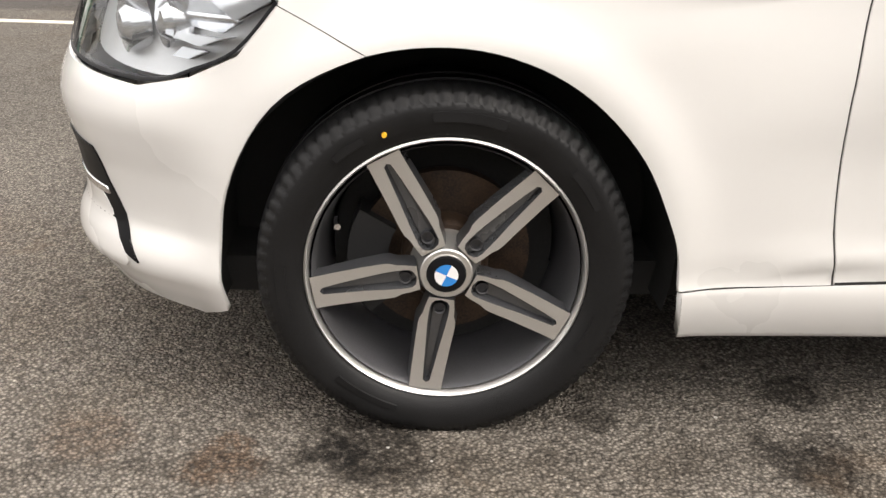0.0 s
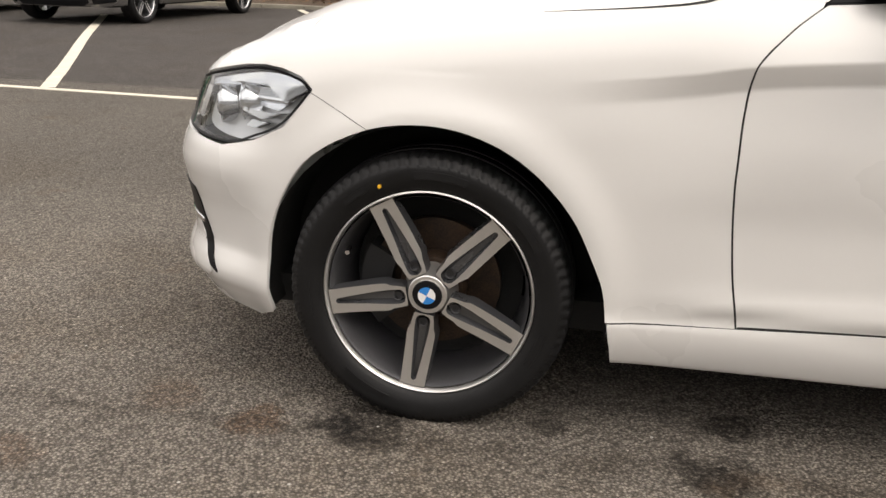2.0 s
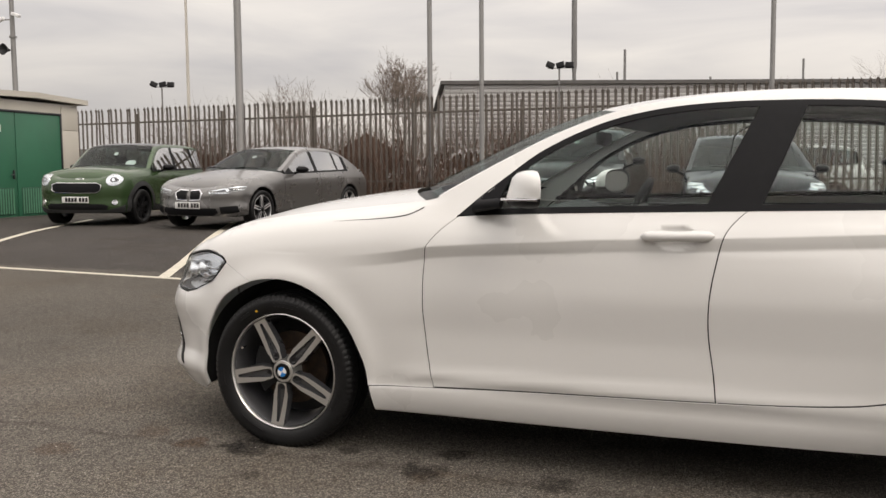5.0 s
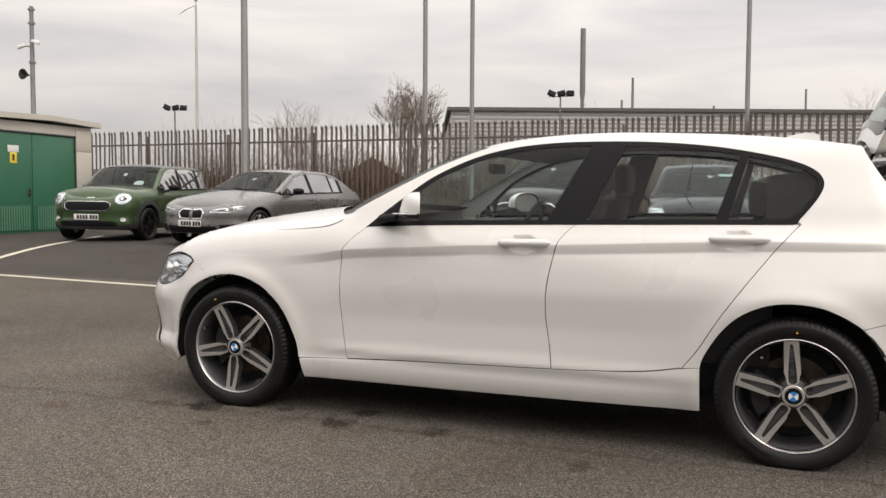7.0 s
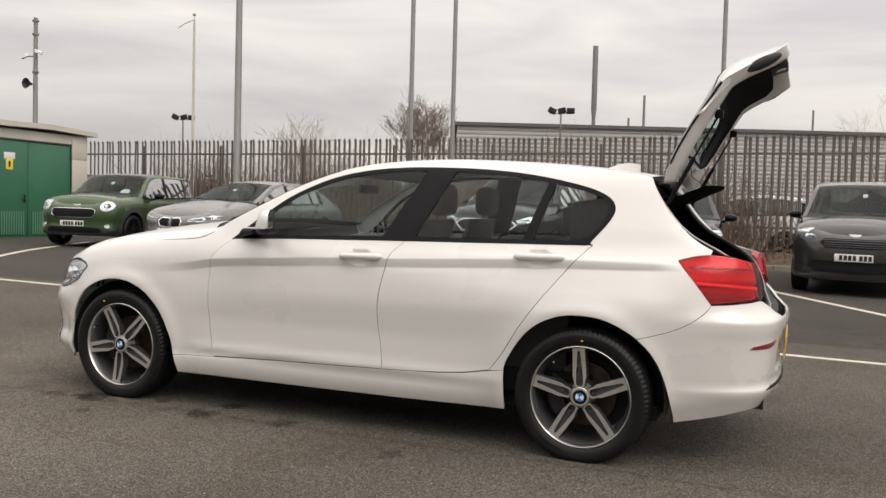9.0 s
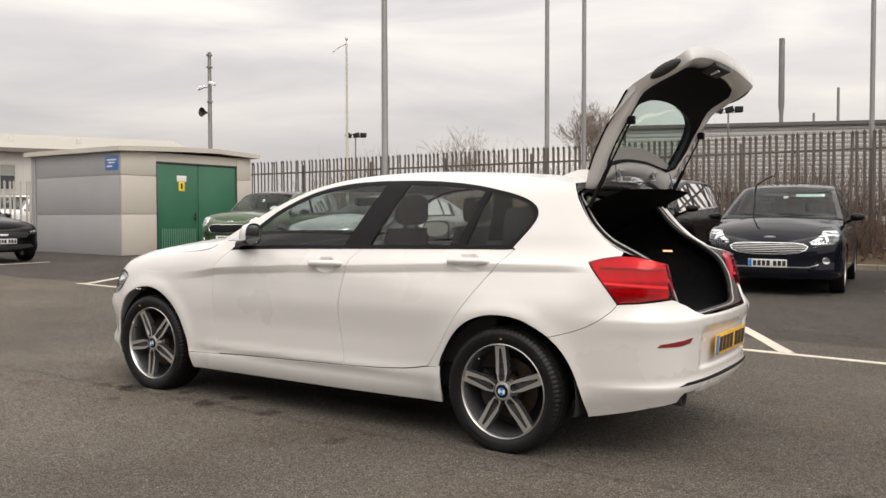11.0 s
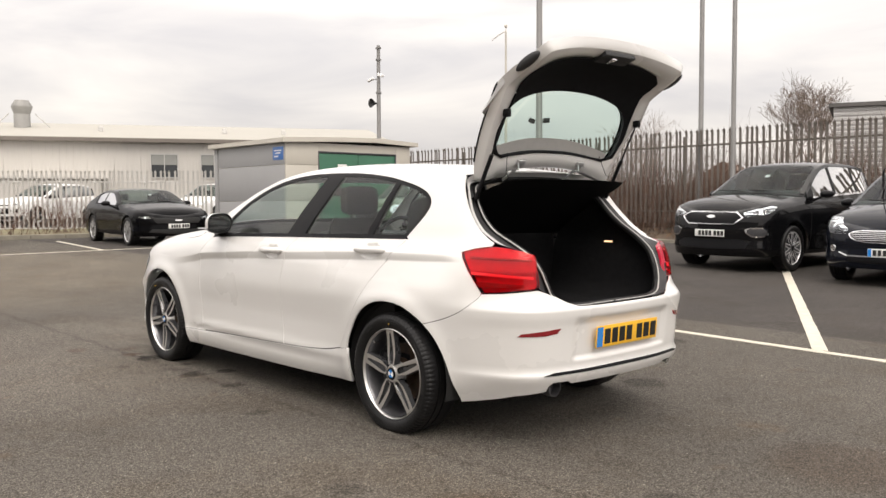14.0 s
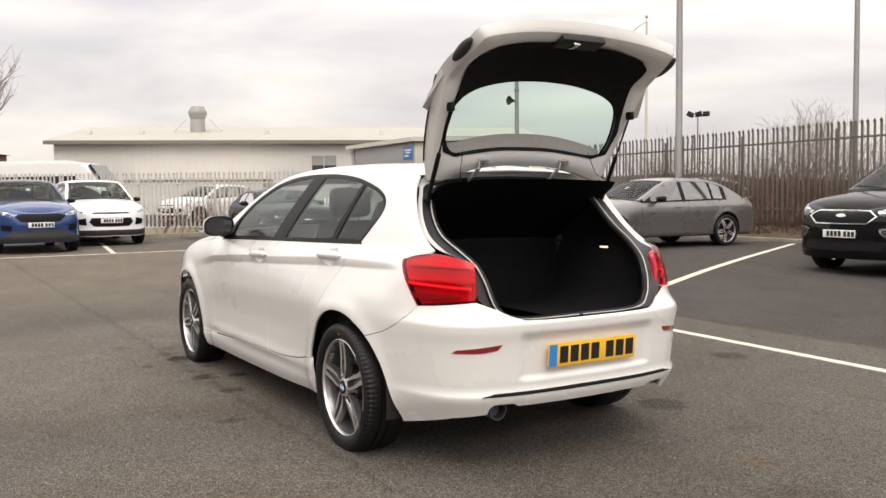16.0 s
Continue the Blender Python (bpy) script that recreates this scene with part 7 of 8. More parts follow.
# low wooded rise at the horizon
bm = bmesh.new()
N = 180
ringv = []
for i in range(N):
    a = 2 * math.pi * i / N
    r = 330
    h = 5.0 + 3.5 * noise.noise((math.cos(a) * 6, math.sin(a) * 6, 0)) + 1.2 * noise.noise((math.cos(a) * 40, math.sin(a) * 40, 3))
    ringv.append((bm.verts.new((r * math.cos(a), r * math.sin(a), -2)), bm.verts.new((r * 1.02 * math.cos(a), r * 1.02 * math.sin(a), max(1.5, h)))))
for i in range(N):
    a, b = ringv[i], ringv[(i + 1) % N]
    bm.faces.new((a[0], b[0], b[1], a[1]))
tagged(finish("backdrop_woods", bm, mat("far_woods", (0.10, 0.10, 0.095), 0.95, 0, 0, 0.3, 0.05, 0.6), smooth=False), "low wooded rise along the horizon", "backdrop", kind="structure")


# bare trees and scrub
def grow(bm, p, d, length, r, depth, rnd, spread, n=4, up=0.12, least=0.0):
    pts, rs = [p], [r]
    q, dd = p.copy(), d.copy()
    for k in range(3):
        dd = (dd + Vector((rnd.uniform(-1, 1), rnd.uniform(-1, 1), rnd.uniform(-0.6, 1) + up)) * 0.16).normalized()
        q = q + dd * length / 3
        pts.append(q.copy())
        rs.append(max(least, r * (1 - 0.16 * (k + 1))))
    tube(bm, pts, rs, n if depth > 1 else 3, cap=False)
    if depth == 0:
        return
    for k in range(rnd.choice((2, 3, 3, 4))):
        base = pts[rnd.choice((1, 2, 3, 3))]
        nd = (dd + Vector((rnd.uniform(-1, 1), rnd.uniform(-1, 1), rnd.uniform(-0.4, 0.9))) * spread).normalized()
        grow(bm, base, nd, length * rnd.uniform(0.6, 0.86), r * 0.55, depth - 1, rnd, spread, n, up, least)


def tree(x, y, h, depth, seed, label, r=None, spread=0.75, z=0.0, least=0.0):
    e = root("bare_tree", Matrix.Translation((x, y, z)), label, "tree", "bare winter trees")
    rnd = random.Random(seed)
    bm = bmesh.new()
    r = r or h * 0.02
    tube(bm, [(0, 0, 0), (0.02 * h, 0, h * 0.12), (0, 0.01 * h, h * 0.28)], [r * 1.3, r, r * 0.85], 8)
    part("trunk", bm, M_TWIG, e)
    bm = bmesh.new()
    for k in range(5):
        a = k * 1.3 + rnd.uniform(0, 0.6)
        grow(bm, Vector((0, 0.01 * h, h * rnd.uniform(0.18, 0.28))), Vector((math.cos(a) * 0.5, math.sin(a) * 0.5, 1)).normalized(), h * 0.27, r * 0.62, depth, rnd, spread, least=least)
    part("crown", bm, M_TWIG, e, "fine bare branches")
    return e


tree(-35.5, 86, 12.5, 6, 3, "bare winter tree with a dense rounded crown", spread=0.85, r=0.16, least=0.013)
tree(-19.5, 34, 5.4, 4, 11, "thin bare tree leaning over the fence", spread=0.9, r=0.034, least=0.005)
tree(-23, 40, 5.6, 4, 12, "thin bare tree behind the fence", spread=0.9, r=0.034, least=0.005)
tree(7.0, 33, 6.8, 4, 14, "thin bare tree in front of the warehouse", spread=0.9, r=0.03)
tree(-80, -5, 15, 4, 15, "bare winter tree beside a brown building", spread=0.7)
tree(-86, 3, 16, 4, 16, "bare winter tree beside a brown building", spread=0.7)
rnd = random.Random(9)
bm = bmesh.new()
for k in range(2300):
    x = rnd.uniform(-13.5, 12)
    dens = 0.55 + 0.45 * math.sin(x * 0.9 + 1) + (0.5 if -8.5 < x < 3 else 0)
    if rnd.random() > dens:
        continue
    y = rnd.uniform(15.95, 18.4)
    h = rnd.uniform(0.5, 2.1) * (1.15 if y > 16.8 else 0.75)
    p = Vector((x, y, 0.18))
    d = Vector((rnd.uniform(-0.5, 0.5), rnd.uniform(-0.4, 0.4), 1)).normalized()
    grow(bm, p, d, h * 0.6, 0.0095, 1 if k % 3 else 2, rnd, 0.9, 3, 0.05)
for k in range(1700):
    x, y = rnd.uniform(-15, 13), rnd.uniform(18.2, 20.4)
    if rnd.random() > 0.6 + 0.4 * math.sin(x * 0.7 + 2):
        continue
    d = Vector((rnd.uniform(-0.6, 0.6), rnd.uniform(-0.4, 0.4), 1)).normalized()
    grow(bm, Vector((x, y, 0.05)), d, rnd.uniform(0.5, 1.5), 0.011, 1, rnd, 0.95, 3, 0.0)
for k in range(1900):
    x, y = rnd.uniform(-15.5, 1.0), rnd.uniform(17.2, 20.5)
    if rnd.random() > 0.62 + 0.38 * math.sin(x * 1.3 + 0.5):
        continue
    d = Vector((rnd.uniform(-0.5, 0.5), rnd.uniform(-0.4, 0.4), 1)).normalized()
    grow(bm, Vector((x, y, 0.1)), d, rnd.uniform(0.7, 1.5), 0.009, 2 if k % 4 == 0 else 1, rnd, 0.95, 3, 0.05)
tagged(finish("bramble_scrub", bm, mat("bramble_twig", (0.12, 0.075, 0.055), 0.9, 0, 0, 0.4, 3, 60)), "tangled bare brambles growing through the fence", "bushes", kind="stuff")
bm = bmesh.new()
for k in range(70):
    p = Vector((rnd.uniform(-20.6, -19.6) - 0.3, rnd.uniform(4.3, 7.2), 0.08))
    grow(bm, p, Vector((rnd.uniform(-0.7, 0.7), rnd.uniform(-0.7, 0.7), 0.8)).normalized(), rnd.uniform(0.3, 0.7), 0.009, 2, rnd, 0.9, 3, 0.0)
tagged(finish("bare_shrub", bm, mat("brown_twig", (0.13, 0.075, 0.055), 0.9, 0, 0, 0.3, 6, 60)), "low reddish-brown bare shrub on the verge", "shrub", kind="stuff")
bm = bmesh.new()
for k in range(5200):
    x, y = rnd.uniform(-14, 13), rnd.uniform(15.68, 17.8)
    a, s = rnd.uniform(0, 6.28), rnd.uniform(0.02, 0.05)
    z = 0.13 + (y - 15.65) * 0.12 + rnd.uniform(0.0, 0.05)
    c = Vector((x, y, z))
    u, v = Vector((math.cos(a), math.sin(a), rnd.uniform(-0.5, 0.5))) * s, Vector((-math.sin(a), math.cos(a), rnd.uniform(-0.5, 0.5))) * s * 0.7
    bm.faces.new([bm.verts.new(c + w) for w in (u, v, -u, -v)])
tagged(finish("fallen_leaves", bm, mat("dead_leaf", (0.16, 0.09, 0.045), 0.9, 0, 0, 0.4, 9, 60), smooth=False), "brown fallen leaves on the planting bed", "leaves", kind="stuff")


# ---- the other parked vehicles ----
def front_pt(sh, p):
    """(y, z): a point of the nose by its distance from the left side; ('x', x, z): a point of the side."""
    return (sh.sx(p[1], p[2]), p[2]) if p[0] == "x" else (sh.sy_front(p[0]), p[1])


def other_car(spec, name, label, m, category="car", group="parked cars"):
    W, wb, fo, ro, zb = spec["W"], spec["wb"], spec["fo"], spec["ro"], spec["belt"]
    cy = W / 2
    xr = wb + ro
    k = spec.get("round", 1.0)
    plan = [(-fo, cy), (-fo + 0.008, cy - 0.25), (-fo + 0.045 * k, cy - 0.48), (-fo + 0.13 * k, cy * 0.26), (-fo + 0.27 * k, cy * 0.10), (-fo + 0.45, 0.022), (-fo + 0.68, 0.004), (0.3, -0.004), (wb * 0.5, -0.006), (wb, 0.0), (xr - 0.5, 0.03), (xr - 0.22, 0.10), (xr - 0.07, 0.26), (xr - 0.01, 0.52), (xr, cy)]
    hood, rail = spec["hood"], spec["rail"]
    cowl = hood[-1][0]
    tmp = Shell(plan, lambda s, z: 0.0, cy, 0.5)
    low = [(0.15, 0.10), (0.22, 0.06), (0.32, 0.02), (0.45, 0.012), (0.6, 0.0), (zb - 0.22, 0.0), (zb - 0.10, 0.012), (zb, 0.05)]
    slope = spec.get("tumble", 0.42)

    def lean(s, z):
        x = float(np.interp(s, tmp.s, tmp.x))
        wf = 1 - ramp01(cowl - 0.35, cowl + 0.05, x)
        d = 0.0
        if wf > 0:
            d += wf * (smooth_table(F_TOP, smooth_table(hood, x) - z) + smooth_table([(0.15, 0.09), (0.26, 0.03), (0.36, 0.0), (0.5, 0.012), (0.62, 0.0), (1.5, 0.0)], z))
        if wf < 1:
            g = smooth_table(low, z) if z <= zb else 0.05 + (z - zb) * slope + 0.9 * max(0, z - (spec["H"] - 0.09)) ** 1.2
            d += (1 - wf) * g
            d += ramp01(xr - 0.5, xr, x) * max(0, z - 0.8) * 0.45
        for hx in (0.0, wb):
            rr = math.hypot(x - hx, z - spec["wr"])
            if rr < 0.6:
                d -= 0.012 * math.exp(-((rr - spec["wr"] - 0.06) / 0.05) ** 2)
        return d
    sh = Shell(plan, lean, cy, 0.5)
    paint = spec["paint"]
    e = root(name, m @ Matrix.Translation((0, -cy, 0)), label, category, group)
    ar = spec["wr"] + 0.055
    zs = spec.get("sill", 0.26)

    def arch(hx):
        a0 = math.asin(min(1, (spec["wr"] - zs) / ar))
        return [(hx - ar * math.cos(a), spec["wr"] + ar * math.sin(a)) for a in [-a0 + (math.pi + 2 * a0) * i / 16 for i in range(17)]]
    s2 = lambda p: (sh.sx(*p), p[1])
    bottom = [(sh.s0, zs - 0.02), (sh.sy_front(0.3), zs - 0.02)] + [s2(p) for p in arch(0.0)] + [s2(p) for p in arch(wb)] + [(sh.sx(xr - 0.25, zs), zs), (sh.s1, zs + 0.02)]
    tail_z = spec.get("tail", zb - 0.05)
    top = [(sh.s1, tail_z), (sh.sy_rear(0.3), tail_z + 0.02)] + [s2((x, zb + spec.get("rise", 0.03) * ((x - cowl) / (wb - cowl)))) for x in np.linspace(xr - 0.25, cowl + 0.10, 16)]
    hood_s = [sh.s0 + (sh.sx(cowl, hood[-1][1]) - sh.s0) * i / 24 for i in range(25)]
    hood_uv = [(s, smooth_table(hood, float(np.interp(s, tmp.s, tmp.x)))) for s in hood_s]
    panel(sh, "body_side", bottom + top + hood_uv[::-1], paint, e, cell=0.055, unroll=False, thick=0.02)
    hl = [sh.at(s, z) for s, z in hood_uv]
    bulge = spec.get("bulge", 0.26)
    across("bonnet", hl, lambda u: bulge * ramp01(0.5, 1, u), lambda u: 0.06 * ramp01(0, 0.4, u), paint, e, cy, n=14)
    # greenhouse
    rl = [(x, smooth_table(rail, x)) for x in np.linspace(rail[0][0], rail[-1][0], 44)]
    roof_i = next(i for i, p in enumerate(rl) if p[0] >= spec["roof0"])
    rear_i = next(i for i, p in enumerate(rl) if p[0] >= spec["roof1"])
    rp = [sh.at(sh.sx(x, z), z) for x, z in rl]
    o = across("windscreen", rp[:roof_i + 1], lambda u: bulge * (1 - 0.35 * u), lambda u: 0.035, G_SCREEN, e, cy, n=14, t0=-0.92, t1=0.92)
    o.visible_shadow = False
    for t0, t1 in ((-1, -0.92), (0.92, 1)):
        across("screen_pillar", rp[:roof_i + 1], lambda u: bulge * (1 - 0.35 * u), lambda u: 0.035, paint, e, cy, n=2, t0=t0, t1=t1)
    across("roof", rp[roof_i:rear_i + 1], lambda u: bulge * 0.65 * (1 - ramp01(0, 0.6, u)), lambda u: 0.035, spec.get("roof_paint", paint), e, cy, n=14)
    across("rear_window", rp[rear_i:], lambda u: 0.0, lambda u: 0.03, G_REAR, e, cy, n=10)
    # boot deck between the rear window and the tail
    sa = sh.sx(rl[-1][0] - 0.03, tail_z)
    dk = []
    for i in range(13):
        s = sa + (sh.s1 - 0.02 - sa) * i / 12
        x = float(np.interp(s, tmp.s, tmp.x))
        zt = zb + spec.get("rise", 0.03) * ((x - cowl) / (wb - cowl)) if x < xr - 0.25 else tail_z + 0.01
        dk.append(sh.at(s, zt))
    across("boot_deck", dk, lambda u: 0.0, lambda u: 0.02, paint, e, cy, n=10)
    cw = [hl[-1] + Vector((0, 0, -0.01)), rp[0] + Vector((0.03, 0, -0.015)), rp[1]]
    across("scuttle", cw, lambda u: bulge, lambda u: 0.035, M_PLASTIC, e, cy, n=10)
    # side windows
    gl = [(x, zb + 0.02 + spec.get("rise", 0.03) * ((x - cowl) / (wb - cowl))) for x in np.linspace(cowl + 0.12, spec["dlo1"], 20)]
    fr = spec.get("frame", 0.055)
    tops = []
    for x, z in gl:
        tops.append((x, max(z + 0.005, smooth_table(rail, x - 0.02) - fr)))
    strip(sh, "side_frame", tops, [(x, smooth_table(rail, x)) for x, z in gl], paint, e, rows=3)
    strip(sh, "belt_frame", [(x, z - 0.02) for x, z in gl], [(x, z + 0.012) for x, z in gl], spec.get("belt_mat", M_BLACKTRIM), e, rows=1, off=-0.002)
    cut = spec["pillars"]
    for x0, x1 in cut:
        a = [p for p in gl if x0 - 0.001 <= p[0] <= x1 + 0.001]
        xs = np.linspace(x0, x1, 9)
        lo = [(x, lerp_table(gl, x)) for x in xs]
        hi = [(x, lerp_table(tops, x)) for x in xs]
        for o in strip(sh, "side_glass", lo, hi, G_CARSIDE, e, rows=4, off=0.008, thick=0):
            o.visible_shadow = False
    ends = [gl[0][0]] + [v for c in cut for v in c] + [gl[-1][0]]
    for x0, x1 in zip(ends[0::2], ends[1::2]):
        if x1 - x0 > 0.01:
            xs = np.linspace(x0, x1, 3)
            strip(sh, "window_pillar", [(x, lerp_table(gl, x)) for x in xs], [(x, lerp_table(tops, x)) for x in xs], M_BLACKTRIM, e, rows=4, off=0.003)
    if spec["dlo1"] < rl[-1][0] - 0.05:
        xs = np.linspace(spec["dlo1"], rl[-1][0], 8)
        strip(sh, "rear_pillar", [(x, zb + spec.get("rise", 0.03) * ((x - cowl) / (wb - cowl)) * 1.0) if x < xr - 0.2 else (x, tail_z) for x in xs], [(x, smooth_table(rail, x)) for x in xs], paint, e, rows=5)
    for gx in spec["gaps"]:
        zz = np.linspace(zs + 0.08, zb - 0.01, 8)
        strip(sh, "door_gap", [(gx + 0.05 * math.sin((z - zs) * 3), z) for z in zz], [(gx + 0.008 + 0.05 * math.sin((z - zs) * 3), z) for z in zz], M_LINER, e, rows=1, off=-0.0015, thick=0)
    for hx in spec["handles"]:
        zz = zb - 0.09
        strip(sh, "door_handle", [(hx, zz), (hx + 0.1, zz + 0.004), (hx + 0.2, zz + 0.004)], [(hx, zz + 0.02), (hx + 0.1, zz + 0.028), (hx + 0.2, zz + 0.026)], spec.get("handle_mat", paint), e, rows=2, off=-0.02, thick=0.02)
    if spec.get("clad"):
        for hx in (0.0, wb):
            a = arch(hx)
            b = [(hx + (x - hx) * spec["clad"], spec["wr"] + (z - spec["wr"]) * spec["clad"] if z > spec["wr"] else z) for x, z in a]
            strip(sh, "arch_trim", a, b, M_PLASTIC, e, rows=2, off=-0.008, thick=0.02)
        xs = np.linspace(ar, wb - ar, 12)
        strip(sh, "sill_trim", [(x, zs - 0.005) for x in xs], [(x, zs + 0.10) for x in xs], M_PLASTIC, e, rows=2, off=-0.006)
    # nose
    for item in spec["nose"]:
        nm, mt, off, pts = item[:4]
        obs = panel(sh, nm, [front_pt(sh, p) for p in pts], mt, e, item[4] if len(item) > 4 else "", off=off, thick=0.02, cell=0.04, unroll=False)
        if mt is G_LAMP:
            flat = [front_pt(sh, p) for p in pts]
            cx, cz = sum(p[0] for p in flat) / len(flat), sum(p[1] for p in flat) / len(flat)
            panel(sh, "headlamp_reflector", flat, M_LAMP, e, off=off + 0.006, thick=0.02, cell=0.03, unroll=False)
            panel(sh, "headlamp_unit", [(cx + (p[0] - cx) * 0.50, cz + (p[1] - cz) * 0.42) for p in flat], M_STEEL, e, off=off + 0.004, thick=0.006, cell=0.03, unroll=False)
            panel(sh, "headlamp_bulb", [(cx - 0.02 + 0.028 * math.cos(a), cz + 0.028 * math.sin(a)) for a in [2 * math.pi * i / 12 for i in range(12)]], M_LAMP, e, off=off + 0.002, thick=0.004, cell=0.03, unroll=False)
    plate(e, pose(-fo - 0.012, cy, spec["plate"], 0, 0, -90), M_WPLATE, flag=spec.get("flag", False))
    def on_screen(u, t, inside):
        """A point a little behind the windscreen and the lean of the glass there."""
        k = min(roof_i - 1, int(u * roof_i))
        p, d = rp[k], rp[k + 1] - rp[k]
        v = k / roof_i
        return Vector((p.x - bulge * (1 - 0.35 * v) * (1 - t * t) + inside, cy + t * (cy - p.y), p.z + 0.035 * (1 - abs(t) ** 2.4) - 0.5 * inside)), math.atan2(d.x + bulge * 0.35 / roof_i, d.z)
    for nm, u, t, hw, hh, mt, lab in [("price_ticket", 0.66, -0.04, 0.035, 0.045, M_WPLATE, "small white ticket behind the windscreen")] + spec.get("stickers", []):
        p, lean_a = on_screen(u, t, 0.05)
        bm = bmesh.new()
        if nm == "round_sticker":
            rim_pts = [bm.verts.new((0, hw * math.cos(a), hh * math.sin(a))) for a in [2 * math.pi * i / 20 for i in range(20)]]
            f = bm.faces.new(rim_pts)
            for v in bmesh.ops.extrude_face_region(bm, geom=[f])["geom"]:
                if isinstance(v, bmesh.types.BMVert):
                    v.co.x += 0.003
        else:
            box(bm, -0.002, 0.002, -hw, hw, -hh, hh)
        bmesh.ops.transform(bm, matrix=Matrix.Translation(p) @ Matrix.Rotation(lean_a, 4, "Y"), verts=bm.verts)
        part(nm, bm, mt, e, lab)
    for nm, r, pts in spec.get("raised_wiper", ()):
        bm = bmesh.new()
        tube(bm, smooth3([Vector(p) for p in pts], 4), r, 6)
        part(nm, bm, M_BLACKTRIM, e, "black wiper lifted off the glass")
    for y0, y1 in ((cy - 0.52, cy - 0.02), (cy + 0.05, cy + 0.56)):
        bm = bmesh.new()
        tube(bm, [(rp[0].x - bulge * 0.9 + 0.02 + 0.28 * ((y - cy) / cy) ** 2 * bulge, y, rp[0].z + 0.045 + dz) for y, dz in ((y0, 0.0), ((y0 + y1) / 2, 0.012), (y1, 0.02))], 0.008, 6)
        part("wiper", bm, M_BLACKTRIM, e)
    # inside
    bm = bmesh.new()
    box(bm, cowl + 0.35, wb + 0.25, 0.16, W - 0.16, 0.3, 0.72, bevel=0.03)
    box(bm, cowl + 0.05, cowl + 0.40, 0.18, W - 0.18, zb - 0.25, zb - 0.03, bevel=0.05)
    for y in (cy - 0.38, cy + 0.38):
        box(bm, cowl + 1.05, cowl + 1.2, y - 0.24, y + 0.24, 0.6, zb + 0.14, bevel=0.06)
        box(bm, cowl + 1.12, cowl + 1.2, y - 0.13, y + 0.13, zb + 0.16, zb + 0.32, bevel=0.035)
        box(bm, cowl + 1.95, cowl + 2.1, y - 0.28, y + 0.28, 0.6, zb + 0.12, bevel=0.06)
    part("interior", bm, M_SEAT, e, "dark seats and dashboard")
    bm = bmesh.new()
    box(bm, -fo + 0.3, xr - 0.3, 0.14, W - 0.14, zs - 0.03, zs + 0.06)
    part("underbody", bm, M_LINER, e)
    for hx in (0.0, wb):
        for side in (0, 1):
            bm = bmesh.new()
            R = ar + 0.02
            arcs = [[bm.verts.new((hx + R * math.cos(a), y, spec["wr"] + R * math.sin(a))) for a in [radians(-10 + 200 * i / 16) for i in range(17)]] for y in (0.04, 0.32)]
            for q in range(16):
                bm.faces.new((arcs[0][q], arcs[0][q + 1], arcs[1][q + 1], arcs[1][q]))
            bm.faces.new(arcs[1])
            if side:
                for v in bm.verts:
                    v.co.y = W - v.co.y
            part("wheel_housing", bm, M_LINER, e)
            wm = pose(hx, 0.006, spec["wr"] - 0.003) if not side else pose(hx, W - 0.006, spec["wr"] - 0.003, 0, 0, 180)
            make_wheel(e, wm, 20 + 37 * side + 25 * (hx > 0), spec["wr"], spec["wr"] * spec.get("rim", 0.72), 0.22, spec.get("wheel", M_SILVER), spec.get("wheel_dark", M_GUNMETAL), False, spec.get("spokes", 5), False)
    for side in (0, 1):
        bm = bmesh.new()
        mz = zb + 0.085
        rings = []
        for dx, f in ((0.0, 0.12), (0.012, 0.55), (0.04, 0.86), (0.085, 1.0), (0.11, 0.97), (0.105, 0.86)):
            rings.append([bm.verts.new((cowl + 0.35 + dx + 0.25 * f * 0.10 * (1 - math.cos(a)), -0.105 + 0.105 * f * math.copysign(abs(math.cos(a)) ** 0.8, math.cos(a)), mz + (0.062 + 0.010 * math.cos(a)) * f * math.copysign(abs(math.sin(a)) ** 0.8, math.sin(a)))) for a in [2 * math.pi * i / 16 for i in range(16)]])
        for a, b in zip(rings, rings[1:]):
            for i in range(16):
                bm.faces.new((a[i], a[(i + 1) % 16], b[(i + 1) % 16], b[i]))
        bm.faces.new(rings[0])
        bm.faces.new(rings[-1])
        tube(bm, [(cowl + 0.43, 0.07, zb + 0.0), (cowl + 0.415, -0.03, mz - 0.045)], 0.022, 8)
        if side:
            for v in bm.verts:
                v.co.y = W - v.co.y
        part("door_mirror", bm, spec.get("mirror", M_BLACKTRIM), e)
    return e


def facing(x, y, az):
    """Front axle's middle at (x, y); the nose looks along the azimuth in degrees."""
    return Matrix.Translation((x, y, ground_z(x, y))) @ Matrix.Rotation(radians(az - 180), 4, "Z")


P_GREEN = mat("green_metallic", (0.042, 0.078, 0.030), 0.25, 0.3, 0.6, 0.06, 3, 400)
P_GREY = mat("grey_metallic", (0.17, 0.165, 0.16), 0.28, 0.6, 0.8, 0.05, 3, 400)
P_BLACK = mat("black_car_paint", (0.004, 0.004, 0.0045), 0.08, 0, 0.1, 0.1, 3, 400, spec=0.26)
P_NAVY = mat("dark_blue_black_paint", (0.004, 0.0055, 0.010), 0.08, 0, 0.1, 0.1, 3, 400, spec=0.26)
P_GRAPH = mat("graphite_metallic", (0.06, 0.058, 0.056), 0.25, 0.5, 0.7, 0.06, 3, 400)
P_WHITE2 = mat("plain_white_car_paint", (0.72, 0.72, 0.71), 0.3, 0, 0.8, 0.02, 3, 60)
